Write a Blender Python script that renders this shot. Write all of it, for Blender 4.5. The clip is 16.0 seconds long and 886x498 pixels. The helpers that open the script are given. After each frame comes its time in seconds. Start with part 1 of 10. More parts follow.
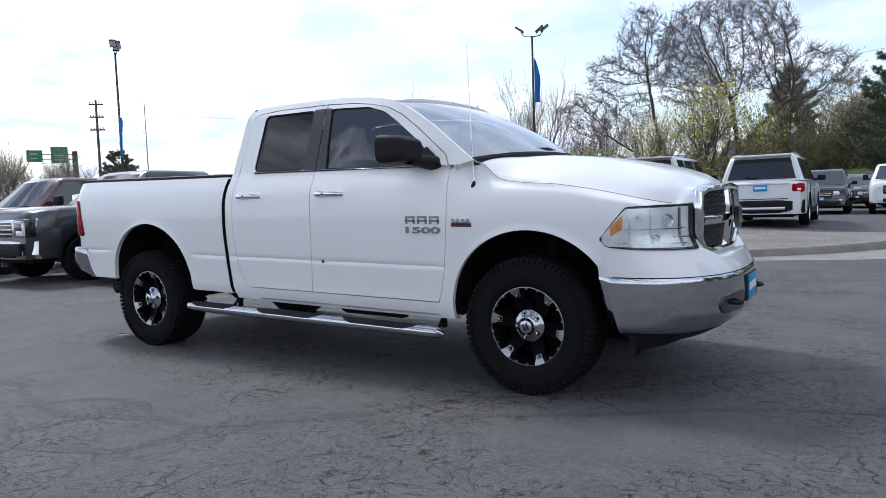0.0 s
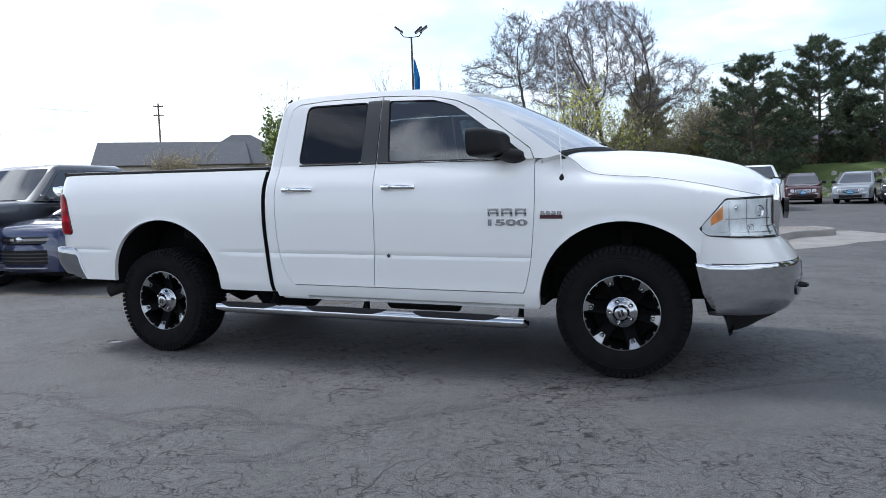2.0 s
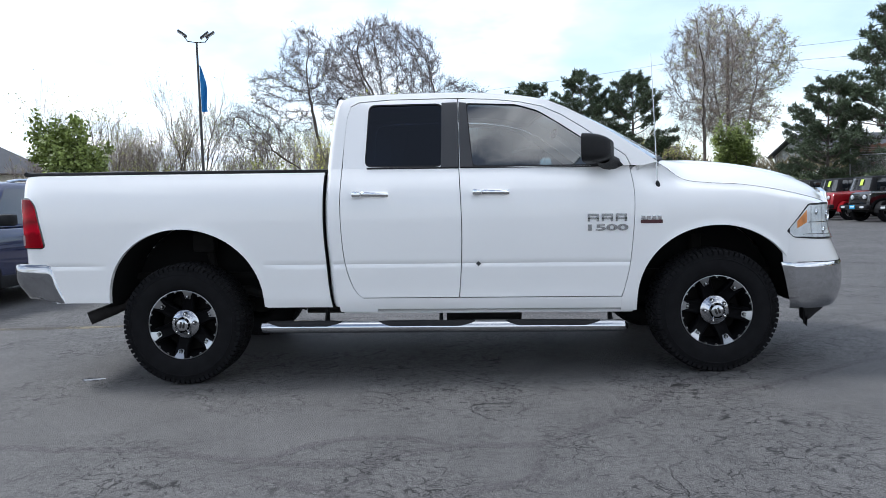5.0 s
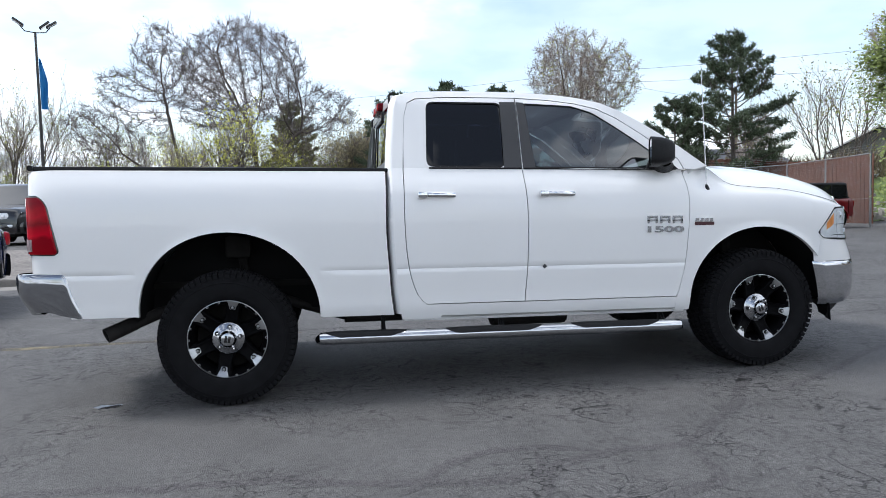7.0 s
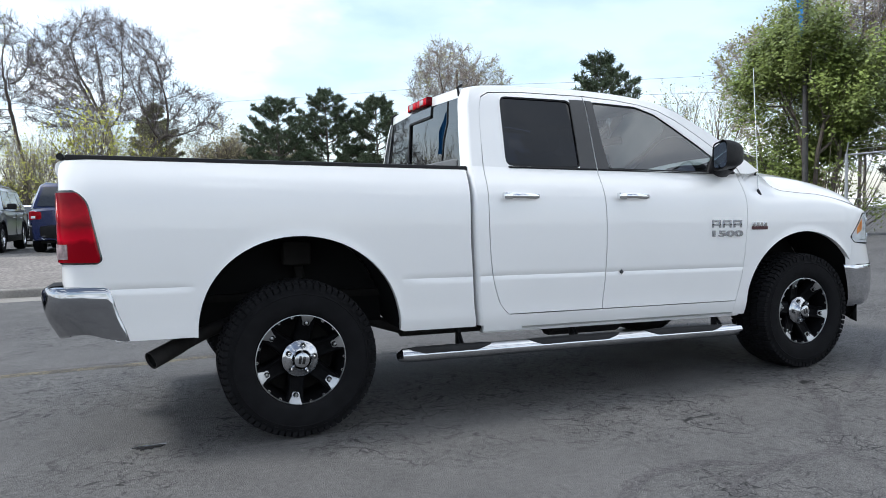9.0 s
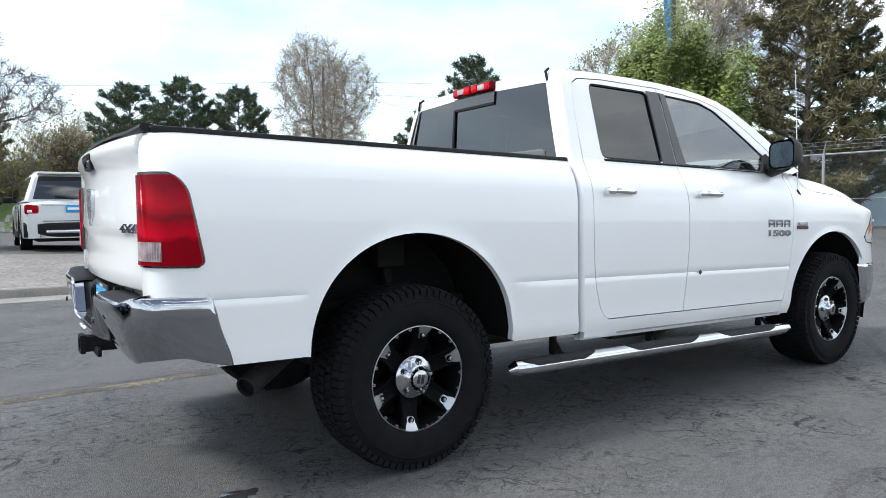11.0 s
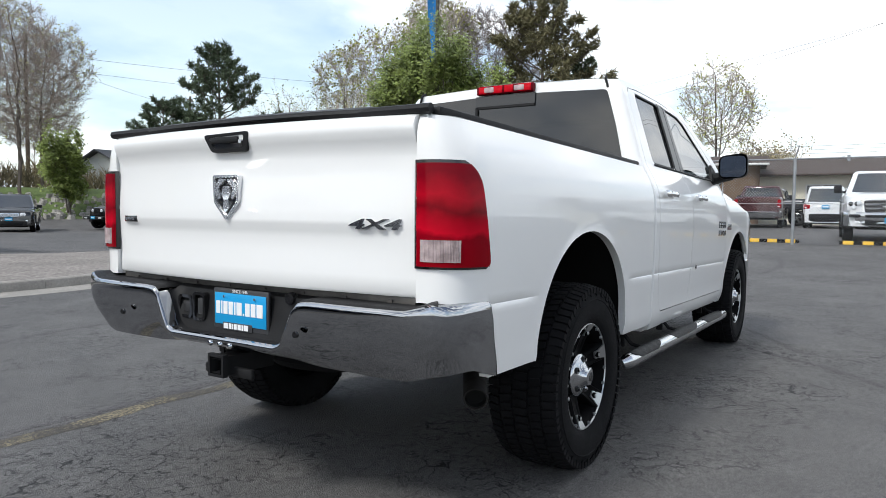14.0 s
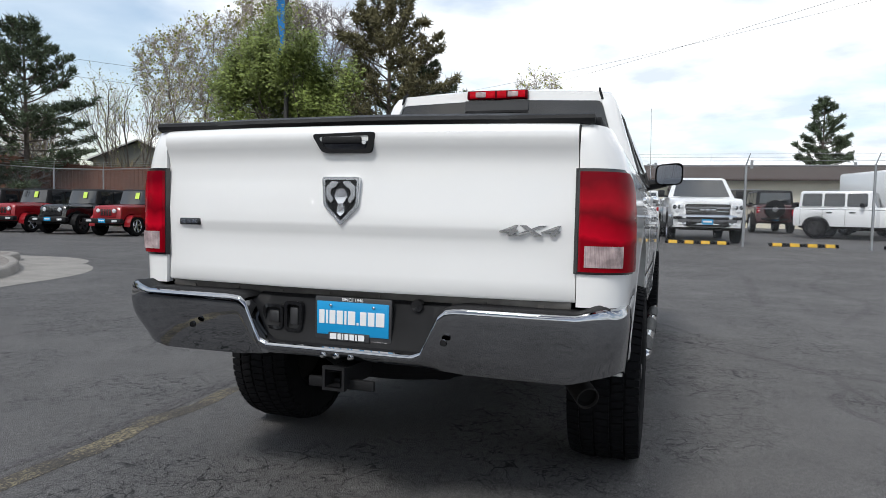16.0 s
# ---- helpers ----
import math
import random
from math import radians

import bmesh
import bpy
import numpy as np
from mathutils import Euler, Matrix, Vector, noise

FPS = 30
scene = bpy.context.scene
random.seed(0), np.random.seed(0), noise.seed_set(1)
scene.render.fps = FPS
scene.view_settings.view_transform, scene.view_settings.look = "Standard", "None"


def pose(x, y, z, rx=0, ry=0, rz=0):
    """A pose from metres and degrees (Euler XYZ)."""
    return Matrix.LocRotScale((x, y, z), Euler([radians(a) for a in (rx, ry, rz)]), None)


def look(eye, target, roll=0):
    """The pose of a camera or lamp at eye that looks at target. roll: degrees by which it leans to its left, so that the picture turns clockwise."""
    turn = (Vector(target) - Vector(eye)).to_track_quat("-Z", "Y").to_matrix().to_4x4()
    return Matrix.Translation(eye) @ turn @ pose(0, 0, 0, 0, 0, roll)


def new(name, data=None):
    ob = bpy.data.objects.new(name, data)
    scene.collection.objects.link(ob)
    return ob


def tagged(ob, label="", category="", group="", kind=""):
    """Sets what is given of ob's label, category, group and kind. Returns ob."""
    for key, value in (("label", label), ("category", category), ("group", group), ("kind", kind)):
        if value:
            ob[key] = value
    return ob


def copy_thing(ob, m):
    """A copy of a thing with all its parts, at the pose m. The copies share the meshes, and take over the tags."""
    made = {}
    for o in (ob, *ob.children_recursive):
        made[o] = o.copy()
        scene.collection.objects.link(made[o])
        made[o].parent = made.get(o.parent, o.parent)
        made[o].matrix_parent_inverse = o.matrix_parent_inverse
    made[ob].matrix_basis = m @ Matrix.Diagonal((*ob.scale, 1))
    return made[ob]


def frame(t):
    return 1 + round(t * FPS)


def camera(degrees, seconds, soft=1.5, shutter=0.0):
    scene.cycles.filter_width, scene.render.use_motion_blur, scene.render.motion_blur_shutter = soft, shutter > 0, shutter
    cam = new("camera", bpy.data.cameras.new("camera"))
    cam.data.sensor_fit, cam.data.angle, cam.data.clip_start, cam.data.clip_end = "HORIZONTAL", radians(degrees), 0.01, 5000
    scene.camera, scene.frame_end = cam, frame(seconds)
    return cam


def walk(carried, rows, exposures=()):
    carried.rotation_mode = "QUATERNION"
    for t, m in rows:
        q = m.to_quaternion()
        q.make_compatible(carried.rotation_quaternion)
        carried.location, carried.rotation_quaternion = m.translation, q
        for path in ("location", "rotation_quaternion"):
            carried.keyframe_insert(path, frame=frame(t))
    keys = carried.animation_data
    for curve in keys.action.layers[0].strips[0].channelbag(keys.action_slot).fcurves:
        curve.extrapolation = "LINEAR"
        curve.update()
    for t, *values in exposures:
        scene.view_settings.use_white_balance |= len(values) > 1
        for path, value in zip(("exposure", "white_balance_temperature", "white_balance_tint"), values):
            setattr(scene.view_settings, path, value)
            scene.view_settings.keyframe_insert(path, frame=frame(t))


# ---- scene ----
import collections

cam = camera(65.6, 16.0, 0.2)
METRES, EYE, TILT, LEAN, TURN = 10.855, 1.172, 0.0, 0.0, 32.19
START_X, START_Y = 5.284, -4.626
ROWS = [
    (0.0, 0.0, 0.0, 0.0, -0.14, -4.1, 2.02),
    (0.5, -0.0327, -0.0026, -0.0004, -2.34, -4.2, 2.04),
    (1.0, -0.0643, -0.0008, -0.0001, -4.82, -4.33, 2.07),
    (1.5, -0.0972, 0.0044, 0.0014, -8.08, -4.54, 2.07),
    (2.0, -0.13, 0.0096, 0.0005, -11.46, -4.52, 2.02),
    (2.5, -0.1629, 0.0175, 0.0004, -14.48, -4.4, 2.0),
    (3.0, -0.194, 0.0279, 0.0009, -17.26, -4.25, 2.0),
    (3.5, -0.2253, 0.0402, 0.0017, -20.62, -4.16, 1.98),
    (6.0, -0.3629, 0.1332, -0.0003, -36.77, -3.7, 1.67),
    (6.5, -0.3848, 0.1574, -0.0001, -39.77, -3.54, 1.61),
    (7.0, -0.4037, 0.1836, -0.0005, -42.8, -3.42, 1.54),
    (7.5, -0.4208, 0.2103, 0.0005, -46.01, -3.32, 1.45),
    (8.0, -0.4372, 0.2372, -0.0002, -48.75, -3.19, 1.4),
    (8.5, -0.4502, 0.2656, -0.001, -51.35, -3.0, 1.3),
    (9.0, -0.4601, 0.2966, -0.0021, -54.13, -2.85, 1.21),
    (11.5, -0.4923, 0.4547, -0.0026, -69.69, -3.15, 0.35),
    (12.0, -0.4995, 0.4846, -0.0032, -73.14, -3.16, 0.19),
    (12.5, -0.5047, 0.5133, -0.0026, -76.82, -3.16, 0.02),
    (13.0, -0.5085, 0.5435, -0.0025, -81.06, -3.19, -0.16),
    (13.5, -0.5116, 0.573, -0.0019, -85.41, -3.24, -0.4),
    (14.0, -0.515, 0.6015, -0.0028, -89.34, -3.23, -0.57),
    (14.5, -0.5147, 0.6282, -0.0019, -93.05, -3.19, -0.72),
    (15.0, -0.5115, 0.6529, -0.0015, -96.62, -3.19, -0.9),
    (15.5, -0.5074, 0.6777, -0.0002, -100.51, -3.2, -1.06),
    (16.0, -0.5044, 0.7008, -0.0018, -103.84, -3.17, -1.19),
]
walk(cam, [(t, pose(START_X, START_Y, EYE, TILT, LEAN, TURN) @ pose(METRES * x, METRES * y, METRES * z, 90 + pitch, roll, yaw)) for t, x, y, z, yaw, pitch, roll in ROWS],
     exposures=[(0.0, 0.54, 5900, 12), (1.5, 0.68, 5880, 10), (3.5, 0.82, 5900, 9), (6.5, 0.85, 6080, 10), (9.0, 0.91, 6120, 8), (11.5, 1.16, 6230, 7), (12.5, 1.02, 6300, 8), (14.0, 0.74, 6350, 8), (15.0, 0.60, 6370, 8), (16.0, 0.42, 6400, 9)])

# ---- world and sun ----
SUN_AZ, SUN_EL = 164.0, 50.0        # degrees: towards the sun, counted from +x towards +y
world = bpy.data.worlds.new("sky")
scene.world = world
world.use_nodes = True


def world_nodes():
    nt = world.node_tree
    nt.nodes.clear()
    N = nt.nodes.new
    L = nt.links.new
    out, bg = N("ShaderNodeOutputWorld"), N("ShaderNodeBackground")
    sky = N("ShaderNodeTexSky")
    sky.sky_type = 'NISHITA'
    sky.sun_disc = False
    sky.sun_elevation = radians(SUN_EL)
    sky.sun_rotation = radians(90 - SUN_AZ)
    sky.air_density, sky.dust_density, sky.ozone_density = 1.2, 1.5, 1.0
    tc = N("ShaderNodeTexCoord")
    sep = N("ShaderNodeSeparateXYZ")
    L(tc.outputs["Generated"], sep.inputs[0])
    # project the directions on a flat cloud layer
    add = N("ShaderNodeMath"); add.operation = 'MAXIMUM'; add.inputs[1].default_value = 0.0
    L(sep.outputs["Z"], add.inputs[0])
    add2 = N("ShaderNodeMath"); add2.operation = 'ADD'; add2.inputs[1].default_value = 0.16
    L(add.outputs[0], add2.inputs[0])
    dx = N("ShaderNodeMath"); dx.operation = 'DIVIDE'
    dy = N("ShaderNodeMath"); dy.operation = 'DIVIDE'
    L(sep.outputs["X"], dx.inputs[0]); L(add2.outputs[0], dx.inputs[1])
    L(sep.outputs["Y"], dy.inputs[0]); L(add2.outputs[0], dy.inputs[1])
    com = N("ShaderNodeCombineXYZ")
    L(dx.outputs[0], com.inputs[0]); L(dy.outputs[0], com.inputs[1])
    n1 = N("ShaderNodeTexNoise")
    n1.inputs["Scale"].default_value, n1.inputs["Detail"].default_value = 0.62, 7.0
    n1.inputs["Roughness"].default_value, n1.inputs["Distortion"].default_value = 0.52, 0.25
    L(com.outputs[0], n1.inputs["Vector"])
    cover = N("ShaderNodeValToRGB")
    cover.color_ramp.elements[0].color = (0.24, 0.24, 0.24, 1)      # a thin veil is left between the clouds
    cover.color_ramp.elements[0].position, cover.color_ramp.elements[1].position = 0.385, 0.535
    # the clouds part to the north
    north = N("ShaderNodeMapRange")
    north.inputs["From Min"].default_value, north.inputs["From Max"].default_value = 0.60, 0.92
    north.inputs["To Min"].default_value, north.inputs["To Max"].default_value = 0.0, -0.12
    facing = N("ShaderNodeVectorMath"); facing.operation = 'DOT_PRODUCT'
    facing.inputs[1].default_value = (0.36, 0.93, 0.0)
    L(tc.outputs["Generated"], facing.inputs[0])
    L(facing.outputs["Value"], north.inputs["Value"])
    thin = N("ShaderNodeMath"); thin.operation = 'ADD'
    L(n1.outputs["Fac"], thin.inputs[0]); L(north.outputs[0], thin.inputs[1])
    L(thin.outputs[0], cover.inputs[0])
    n2 = N("ShaderNodeTexNoise")
    n2.inputs["Scale"].default_value, n2.inputs["Detail"].default_value = 2.3, 8.0
    L(com.outputs[0], n2.inputs["Vector"])
    shade = N("ShaderNodeValToRGB")
    shade.color_ramp.elements[0].position, shade.color_ramp.elements[1].position = 0.36, 0.60
    shade.color_ramp.elements[0].color = (0.62, 0.68, 0.77, 1)
    shade.color_ramp.elements[1].color = (1.05, 1.05, 1.05, 1)
    L(n2.outputs["Fac"], shade.inputs[0])
    # the cloud deck is thicker and greyer to the south and west, thin and bright round the sun
    grey = N("ShaderNodeValToRGB")
    grey.color_ramp.elements[0].position, grey.color_ramp.elements[1].position = 0.50, 0.61
    grey.color_ramp.elements[0].color = (0.15, 0.18, 0.25, 1)
    grey.color_ramp.elements[1].color = (1.08, 1.08, 1.08, 1)
    L(n2.outputs["Fac"], grey.inputs[0])
    south = N("ShaderNodeMapRange")
    south.inputs["From Min"].default_value, south.inputs["From Max"].default_value = -0.36, 0.20
    side = N("ShaderNodeVectorMath"); side.operation = 'DOT_PRODUCT'
    side.inputs[1].default_value = (0.6, 0.8, 0.0)
    L(tc.outputs["Generated"], side.inputs[0])
    L(side.outputs["Value"], south.inputs["Value"])
    high = N("ShaderNodeMapRange")          # a gap in the southern clouds, half way up the sky
    high.inputs["From Min"].default_value, high.inputs["From Max"].default_value = 0.84, 0.97
    L(sep.outputs["Z"], high.inputs["Value"])
    low = N("ShaderNodeMapRange")
    low.inputs["From Min"].default_value, low.inputs["From Max"].default_value = 0.42, 0.27
    L(sep.outputs["Z"], low.inputs["Value"])
    ends = N("ShaderNodeMath"); ends.operation = 'MAXIMUM'
    L(low.outputs[0], ends.inputs[0]); L(high.outputs[0], ends.inputs[1])
    most = N("ShaderNodeMath"); most.operation = 'MAXIMUM'
    L(south.outputs[0], most.inputs[0]); L(ends.outputs[0], most.inputs[1])
    deck = N("ShaderNodeMix"); deck.data_type = 'RGBA'
    L(most.outputs[0], deck.inputs["Factor"])
    L(grey.outputs[0], deck.inputs["A"]); L(shade.outputs[0], deck.inputs["B"])
    gain = N("ShaderNodeVectorMath"); gain.operation = 'SCALE'
    gain.inputs["Scale"].default_value = 0.125
    L(sky.outputs[0], gain.inputs[0])
    mix = N("ShaderNodeMix"); mix.data_type = 'RGBA'
    L(cover.outputs[0], mix.inputs["Factor"])
    L(gain.outputs[0], mix.inputs["A"]); L(deck.outputs["Result"], mix.inputs["B"])
    bg.inputs["Strength"].default_value = 1.0
    L(mix.outputs["Result"], bg.inputs["Color"])
    L(bg.outputs[0], out.inputs["Surface"])


world_nodes()
sun_data = bpy.data.lights.new("sun", 'SUN')
sun_data.energy, sun_data.angle, sun_data.color = 1.7, radians(12), (1.0, 0.97, 0.92)
sun = new("sun", sun_data)
a, e = radians(SUN_AZ), radians(SUN_EL)
sun.matrix_world = look((60 * math.cos(a) * math.cos(e), 60 * math.sin(a) * math.cos(e), 60 * math.sin(e)), (0, 0, 0))

# ---- materials ----
MATS = {}


def material(name, color, rough=0.5, metal=0.0, vary=0.0, scale=8.0, bump=0.0, bump_scale=60.0, spec=0.5, coat=0.0,
             trans=0.0, emit=None, strength=0.0, rand=0.0, alpha=1.0, fine=0.0):
    """A node material: base colour varied at two scales, with fine relief."""
    if name in MATS:
        return MATS[name]
    m = bpy.data.materials.new(name)
    m.use_nodes = True
    nt = m.node_tree
    b = nt.nodes["Principled BSDF"]
    b.inputs["Base Color"].default_value = (*color, 1)
    b.inputs["Roughness"].default_value = rough
    b.inputs["Metallic"].default_value = metal
    b.inputs["Specular IOR Level"].default_value = spec
    b.inputs["Coat Weight"].default_value = coat
    b.inputs["Coat Roughness"].default_value = 0.03
    b.inputs["Transmission Weight"].default_value = trans
    b.inputs["Alpha"].default_value = alpha
    if emit:
        b.inputs["Emission Color"].default_value = (*emit, 1)
        b.inputs["Emission Strength"].default_value = strength
    N, L = nt.nodes.new, nt.links.new
    tc = N("ShaderNodeTexCoord")
    if vary or rand or fine:
        geo = N("ShaderNodeNewGeometry")
        n = N("ShaderNodeTexNoise")
        n.inputs["Scale"].default_value, n.inputs["Detail"].default_value = scale, 5.0
        L(geo.outputs["Position"], n.inputs["Vector"])
        n2 = N("ShaderNodeTexNoise")
        n2.inputs["Scale"].default_value, n2.inputs["Detail"].default_value = scale * 14, 3.0
        L(geo.outputs["Position"], n2.inputs["Vector"])
        mr = N("ShaderNodeMapRange")
        mr.inputs["From Min"].default_value, mr.inputs["From Max"].default_value = 0.25, 0.75
        mr.inputs["To Min"].default_value, mr.inputs["To Max"].default_value = 1 - vary, 1 + vary
        L(n.outputs["Fac"], mr.inputs["Value"])
        mr2 = N("ShaderNodeMapRange")
        mr2.inputs["From Min"].default_value, mr2.inputs["From Max"].default_value = 0.25, 0.75
        mr2.inputs["To Min"].default_value, mr2.inputs["To Max"].default_value = 1 - fine, 1 + fine
        L(n2.outputs["Fac"], mr2.inputs["Value"])
        mul = N("ShaderNodeMath"); mul.operation = 'MULTIPLY'
        L(mr.outputs[0], mul.inputs[0]); L(mr2.outputs[0], mul.inputs[1])
        last = mul
        if rand:
            mr3 = N("ShaderNodeMapRange")
            mr3.inputs["To Min"].default_value, mr3.inputs["To Max"].default_value = 1 - rand, 1 + rand
            L(geo.outputs["Random Per Island"], mr3.inputs["Value"])
            mul2 = N("ShaderNodeMath"); mul2.operation = 'MULTIPLY'
            L(mul.outputs[0], mul2.inputs[0]); L(mr3.outputs[0], mul2.inputs[1])
            last = mul2
        sc = N("ShaderNodeVectorMath"); sc.operation = 'SCALE'
        sc.inputs[0].default_value = color
        L(last.outputs[0], sc.inputs["Scale"])
        L(sc.outputs[0], b.inputs["Base Color"])
    if bump:
        geo2 = N("ShaderNodeNewGeometry")
        nb = N("ShaderNodeTexNoise")
        nb.inputs["Scale"].default_value, nb.inputs["Detail"].default_value = bump_scale, 4.0
        L(geo2.outputs["Position"], nb.inputs["Vector"])
        bp = N("ShaderNodeBump")
        bp.inputs["Strength"].default_value, bp.inputs["Distance"].default_value = bump, 0.01
        L(nb.outputs["Fac"], bp.inputs["Height"])
        L(bp.outputs[0], b.inputs["Normal"])
    MATS[name] = m
    return m


def glass(name, tint, dark=0.0, rough=0.0, ior=1.46):
    """Thin window glass: a clear or tinted see-through film with a mirror gloss."""
    m = bpy.data.materials.new(name)
    m.use_nodes = True
    nt = m.node_tree
    nt.nodes.clear()
    N, L = nt.nodes.new, nt.links.new
    out, mix, tr, gl, fr = (N("ShaderNodeOutputMaterial"), N("ShaderNodeMixShader"), N("ShaderNodeBsdfTransparent"),
                            N("ShaderNodeBsdfGlossy"), N("ShaderNodeFresnel"))
    tr.inputs["Color"].default_value = (*tint, 1)
    gl.inputs["Roughness"].default_value = rough
    gl.inputs["Color"].default_value = (1, 1, 1, 1)
    fr.inputs["IOR"].default_value = ior
    mr = N("ShaderNodeMapRange")
    mr.inputs["To Min"].default_value = dark
    L(fr.outputs[0], mr.inputs["Value"])
    L(mr.outputs[0], mix.inputs[0]); L(tr.outputs[0], mix.inputs[1]); L(gl.outputs[0], mix.inputs[2])
    L(mix.outputs[0], out.inputs["Surface"])
    MATS[name] = m
    return m


PAINT = material("white_paint", (0.83, 0.825, 0.815), rough=0.32, coat=0.9, vary=0.015, scale=1.5)
CHROME = material("chrome", (0.78, 0.79, 0.80), rough=0.06, metal=1.0)
CHROME_SOFT = material("brushed_chrome", (0.62, 0.63, 0.65), rough=0.22, metal=1.0, vary=0.05, scale=20)
BLACK_PLASTIC = material("black_plastic", (0.014, 0.014, 0.015), rough=0.55, spec=0.18, vary=0.2, scale=12, bump=0.15, bump_scale=700)
BLACK_GLOSS = material("black_gloss", (0.012, 0.012, 0.013), rough=0.18, coat=0.5)
SATIN_BLACK = material("satin_black", (0.035, 0.035, 0.037), rough=0.38, vary=0.08, scale=6)
UNDER = material("underbody", (0.014, 0.013, 0.012), rough=0.9, spec=0.15, vary=0.3, scale=9)
RUBBER = material("tyre_rubber", (0.008, 0.008, 0.009), rough=0.85, spec=0.12, vary=0.25, scale=14, bump=0.25, bump_scale=240)
VINYL = material("vinyl_cover", (0.020, 0.020, 0.021), rough=0.62, vary=0.2, scale=5, bump=0.3, bump_scale=500)
STEEL = material("dull_steel", (0.16, 0.15, 0.14), rough=0.5, metal=0.8, vary=0.3, scale=14)
RED_LENS = material("red_lens", (0.30, 0.001, 0.006), rough=0.15, spec=0.10, vary=0.65, scale=7)
BRIGHT_RED = material("bright_red_lens", (0.50, 0.003, 0.012), rough=0.15, spec=0.12, vary=0.3, scale=20)
BADGE = material("badge_chrome", (0.40, 0.41, 0.43), rough=0.14, metal=1.0)
BADGE_BRIGHT = material("bright_badge", (0.70, 0.71, 0.73), rough=0.15, metal=0.75)


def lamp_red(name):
    """Red lamp glass: bands of lighter and darker red by height, wavered by noise."""
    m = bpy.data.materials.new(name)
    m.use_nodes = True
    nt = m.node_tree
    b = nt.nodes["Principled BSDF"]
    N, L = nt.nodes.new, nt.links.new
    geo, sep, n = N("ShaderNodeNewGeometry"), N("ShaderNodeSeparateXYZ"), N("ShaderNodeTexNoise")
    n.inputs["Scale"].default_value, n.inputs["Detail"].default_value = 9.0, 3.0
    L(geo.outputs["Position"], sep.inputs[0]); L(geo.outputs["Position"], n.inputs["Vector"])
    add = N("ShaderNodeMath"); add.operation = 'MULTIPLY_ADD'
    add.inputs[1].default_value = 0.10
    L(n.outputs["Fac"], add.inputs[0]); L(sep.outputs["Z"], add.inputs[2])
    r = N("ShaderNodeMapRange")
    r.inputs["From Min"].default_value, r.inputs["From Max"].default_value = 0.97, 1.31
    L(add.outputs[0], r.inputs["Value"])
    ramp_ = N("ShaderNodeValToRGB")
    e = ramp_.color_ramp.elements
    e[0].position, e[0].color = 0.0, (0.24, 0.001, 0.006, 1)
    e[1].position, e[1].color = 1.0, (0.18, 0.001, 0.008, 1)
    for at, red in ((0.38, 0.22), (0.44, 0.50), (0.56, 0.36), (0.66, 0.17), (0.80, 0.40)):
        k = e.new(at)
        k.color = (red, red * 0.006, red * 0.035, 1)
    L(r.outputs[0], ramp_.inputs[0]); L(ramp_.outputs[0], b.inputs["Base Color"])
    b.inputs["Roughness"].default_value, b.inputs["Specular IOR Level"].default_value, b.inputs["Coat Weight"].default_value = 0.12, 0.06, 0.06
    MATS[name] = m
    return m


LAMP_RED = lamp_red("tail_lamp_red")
DARK_RED = material("dark_red_lens", (0.11, 0.001, 0.005), rough=0.15, spec=0.08, vary=0.2, scale=9)
CLEAR_LENS = material("clear_lens", (0.75, 0.76, 0.78), rough=0.12, coat=1.0, vary=0.25, scale=30)
CLEAR_RIB = material("ribbed_clear_lens", (0.40, 0.32, 0.32), rough=0.15, spec=0.3, coat=0.2, vary=0.45, scale=30)
AMBER = material("amber_lens", (0.80, 0.32, 0.08), rough=0.2, coat=0.6, vary=0.25, scale=30)
REFLECTOR = material("reflector", (0.82, 0.84, 0.86), rough=0.22, metal=0.45, vary=0.1, scale=18)
PLATE_BLUE = material("plate_blue", (0.008, 0.29, 0.60), rough=0.4, vary=0.04)
WHITE_MARK = material("white_mark", (0.8, 0.8, 0.8), rough=0.4)
RUST = material("rusty_steel", (0.013, 0.011, 0.010), rough=0.8, vary=0.4, scale=25)
INTERIOR = material("grey_interior", (0.11, 0.115, 0.12), rough=0.8, vary=0.15, scale=12)
# matt black of the liners, also of joints and of shade built into gaps
LINER = material("wheel_liner", (0.010, 0.010, 0.010), rough=0.9, spec=0.1)
GLASS_TINT = glass("privacy_glass", (0.010, 0.012, 0.024), 0.0, 0.0, 1.58)
GLASS_REAR = glass("tinted_rear_glass", (0.018, 0.018, 0.024), 0.0, 0.0, 1.72)
GLASS_CLEAR = glass("window_glass", (0.27, 0.35, 0.38), 0.05, 0.0, 1.9)
GLASS_SCREEN = glass("windscreen_glass", (0.45, 0.50, 0.50), 0.36, 0.0, 1.9)
MIRROR = material("mirror", (0.85, 0.87, 0.9), rough=0.02, metal=1.0)


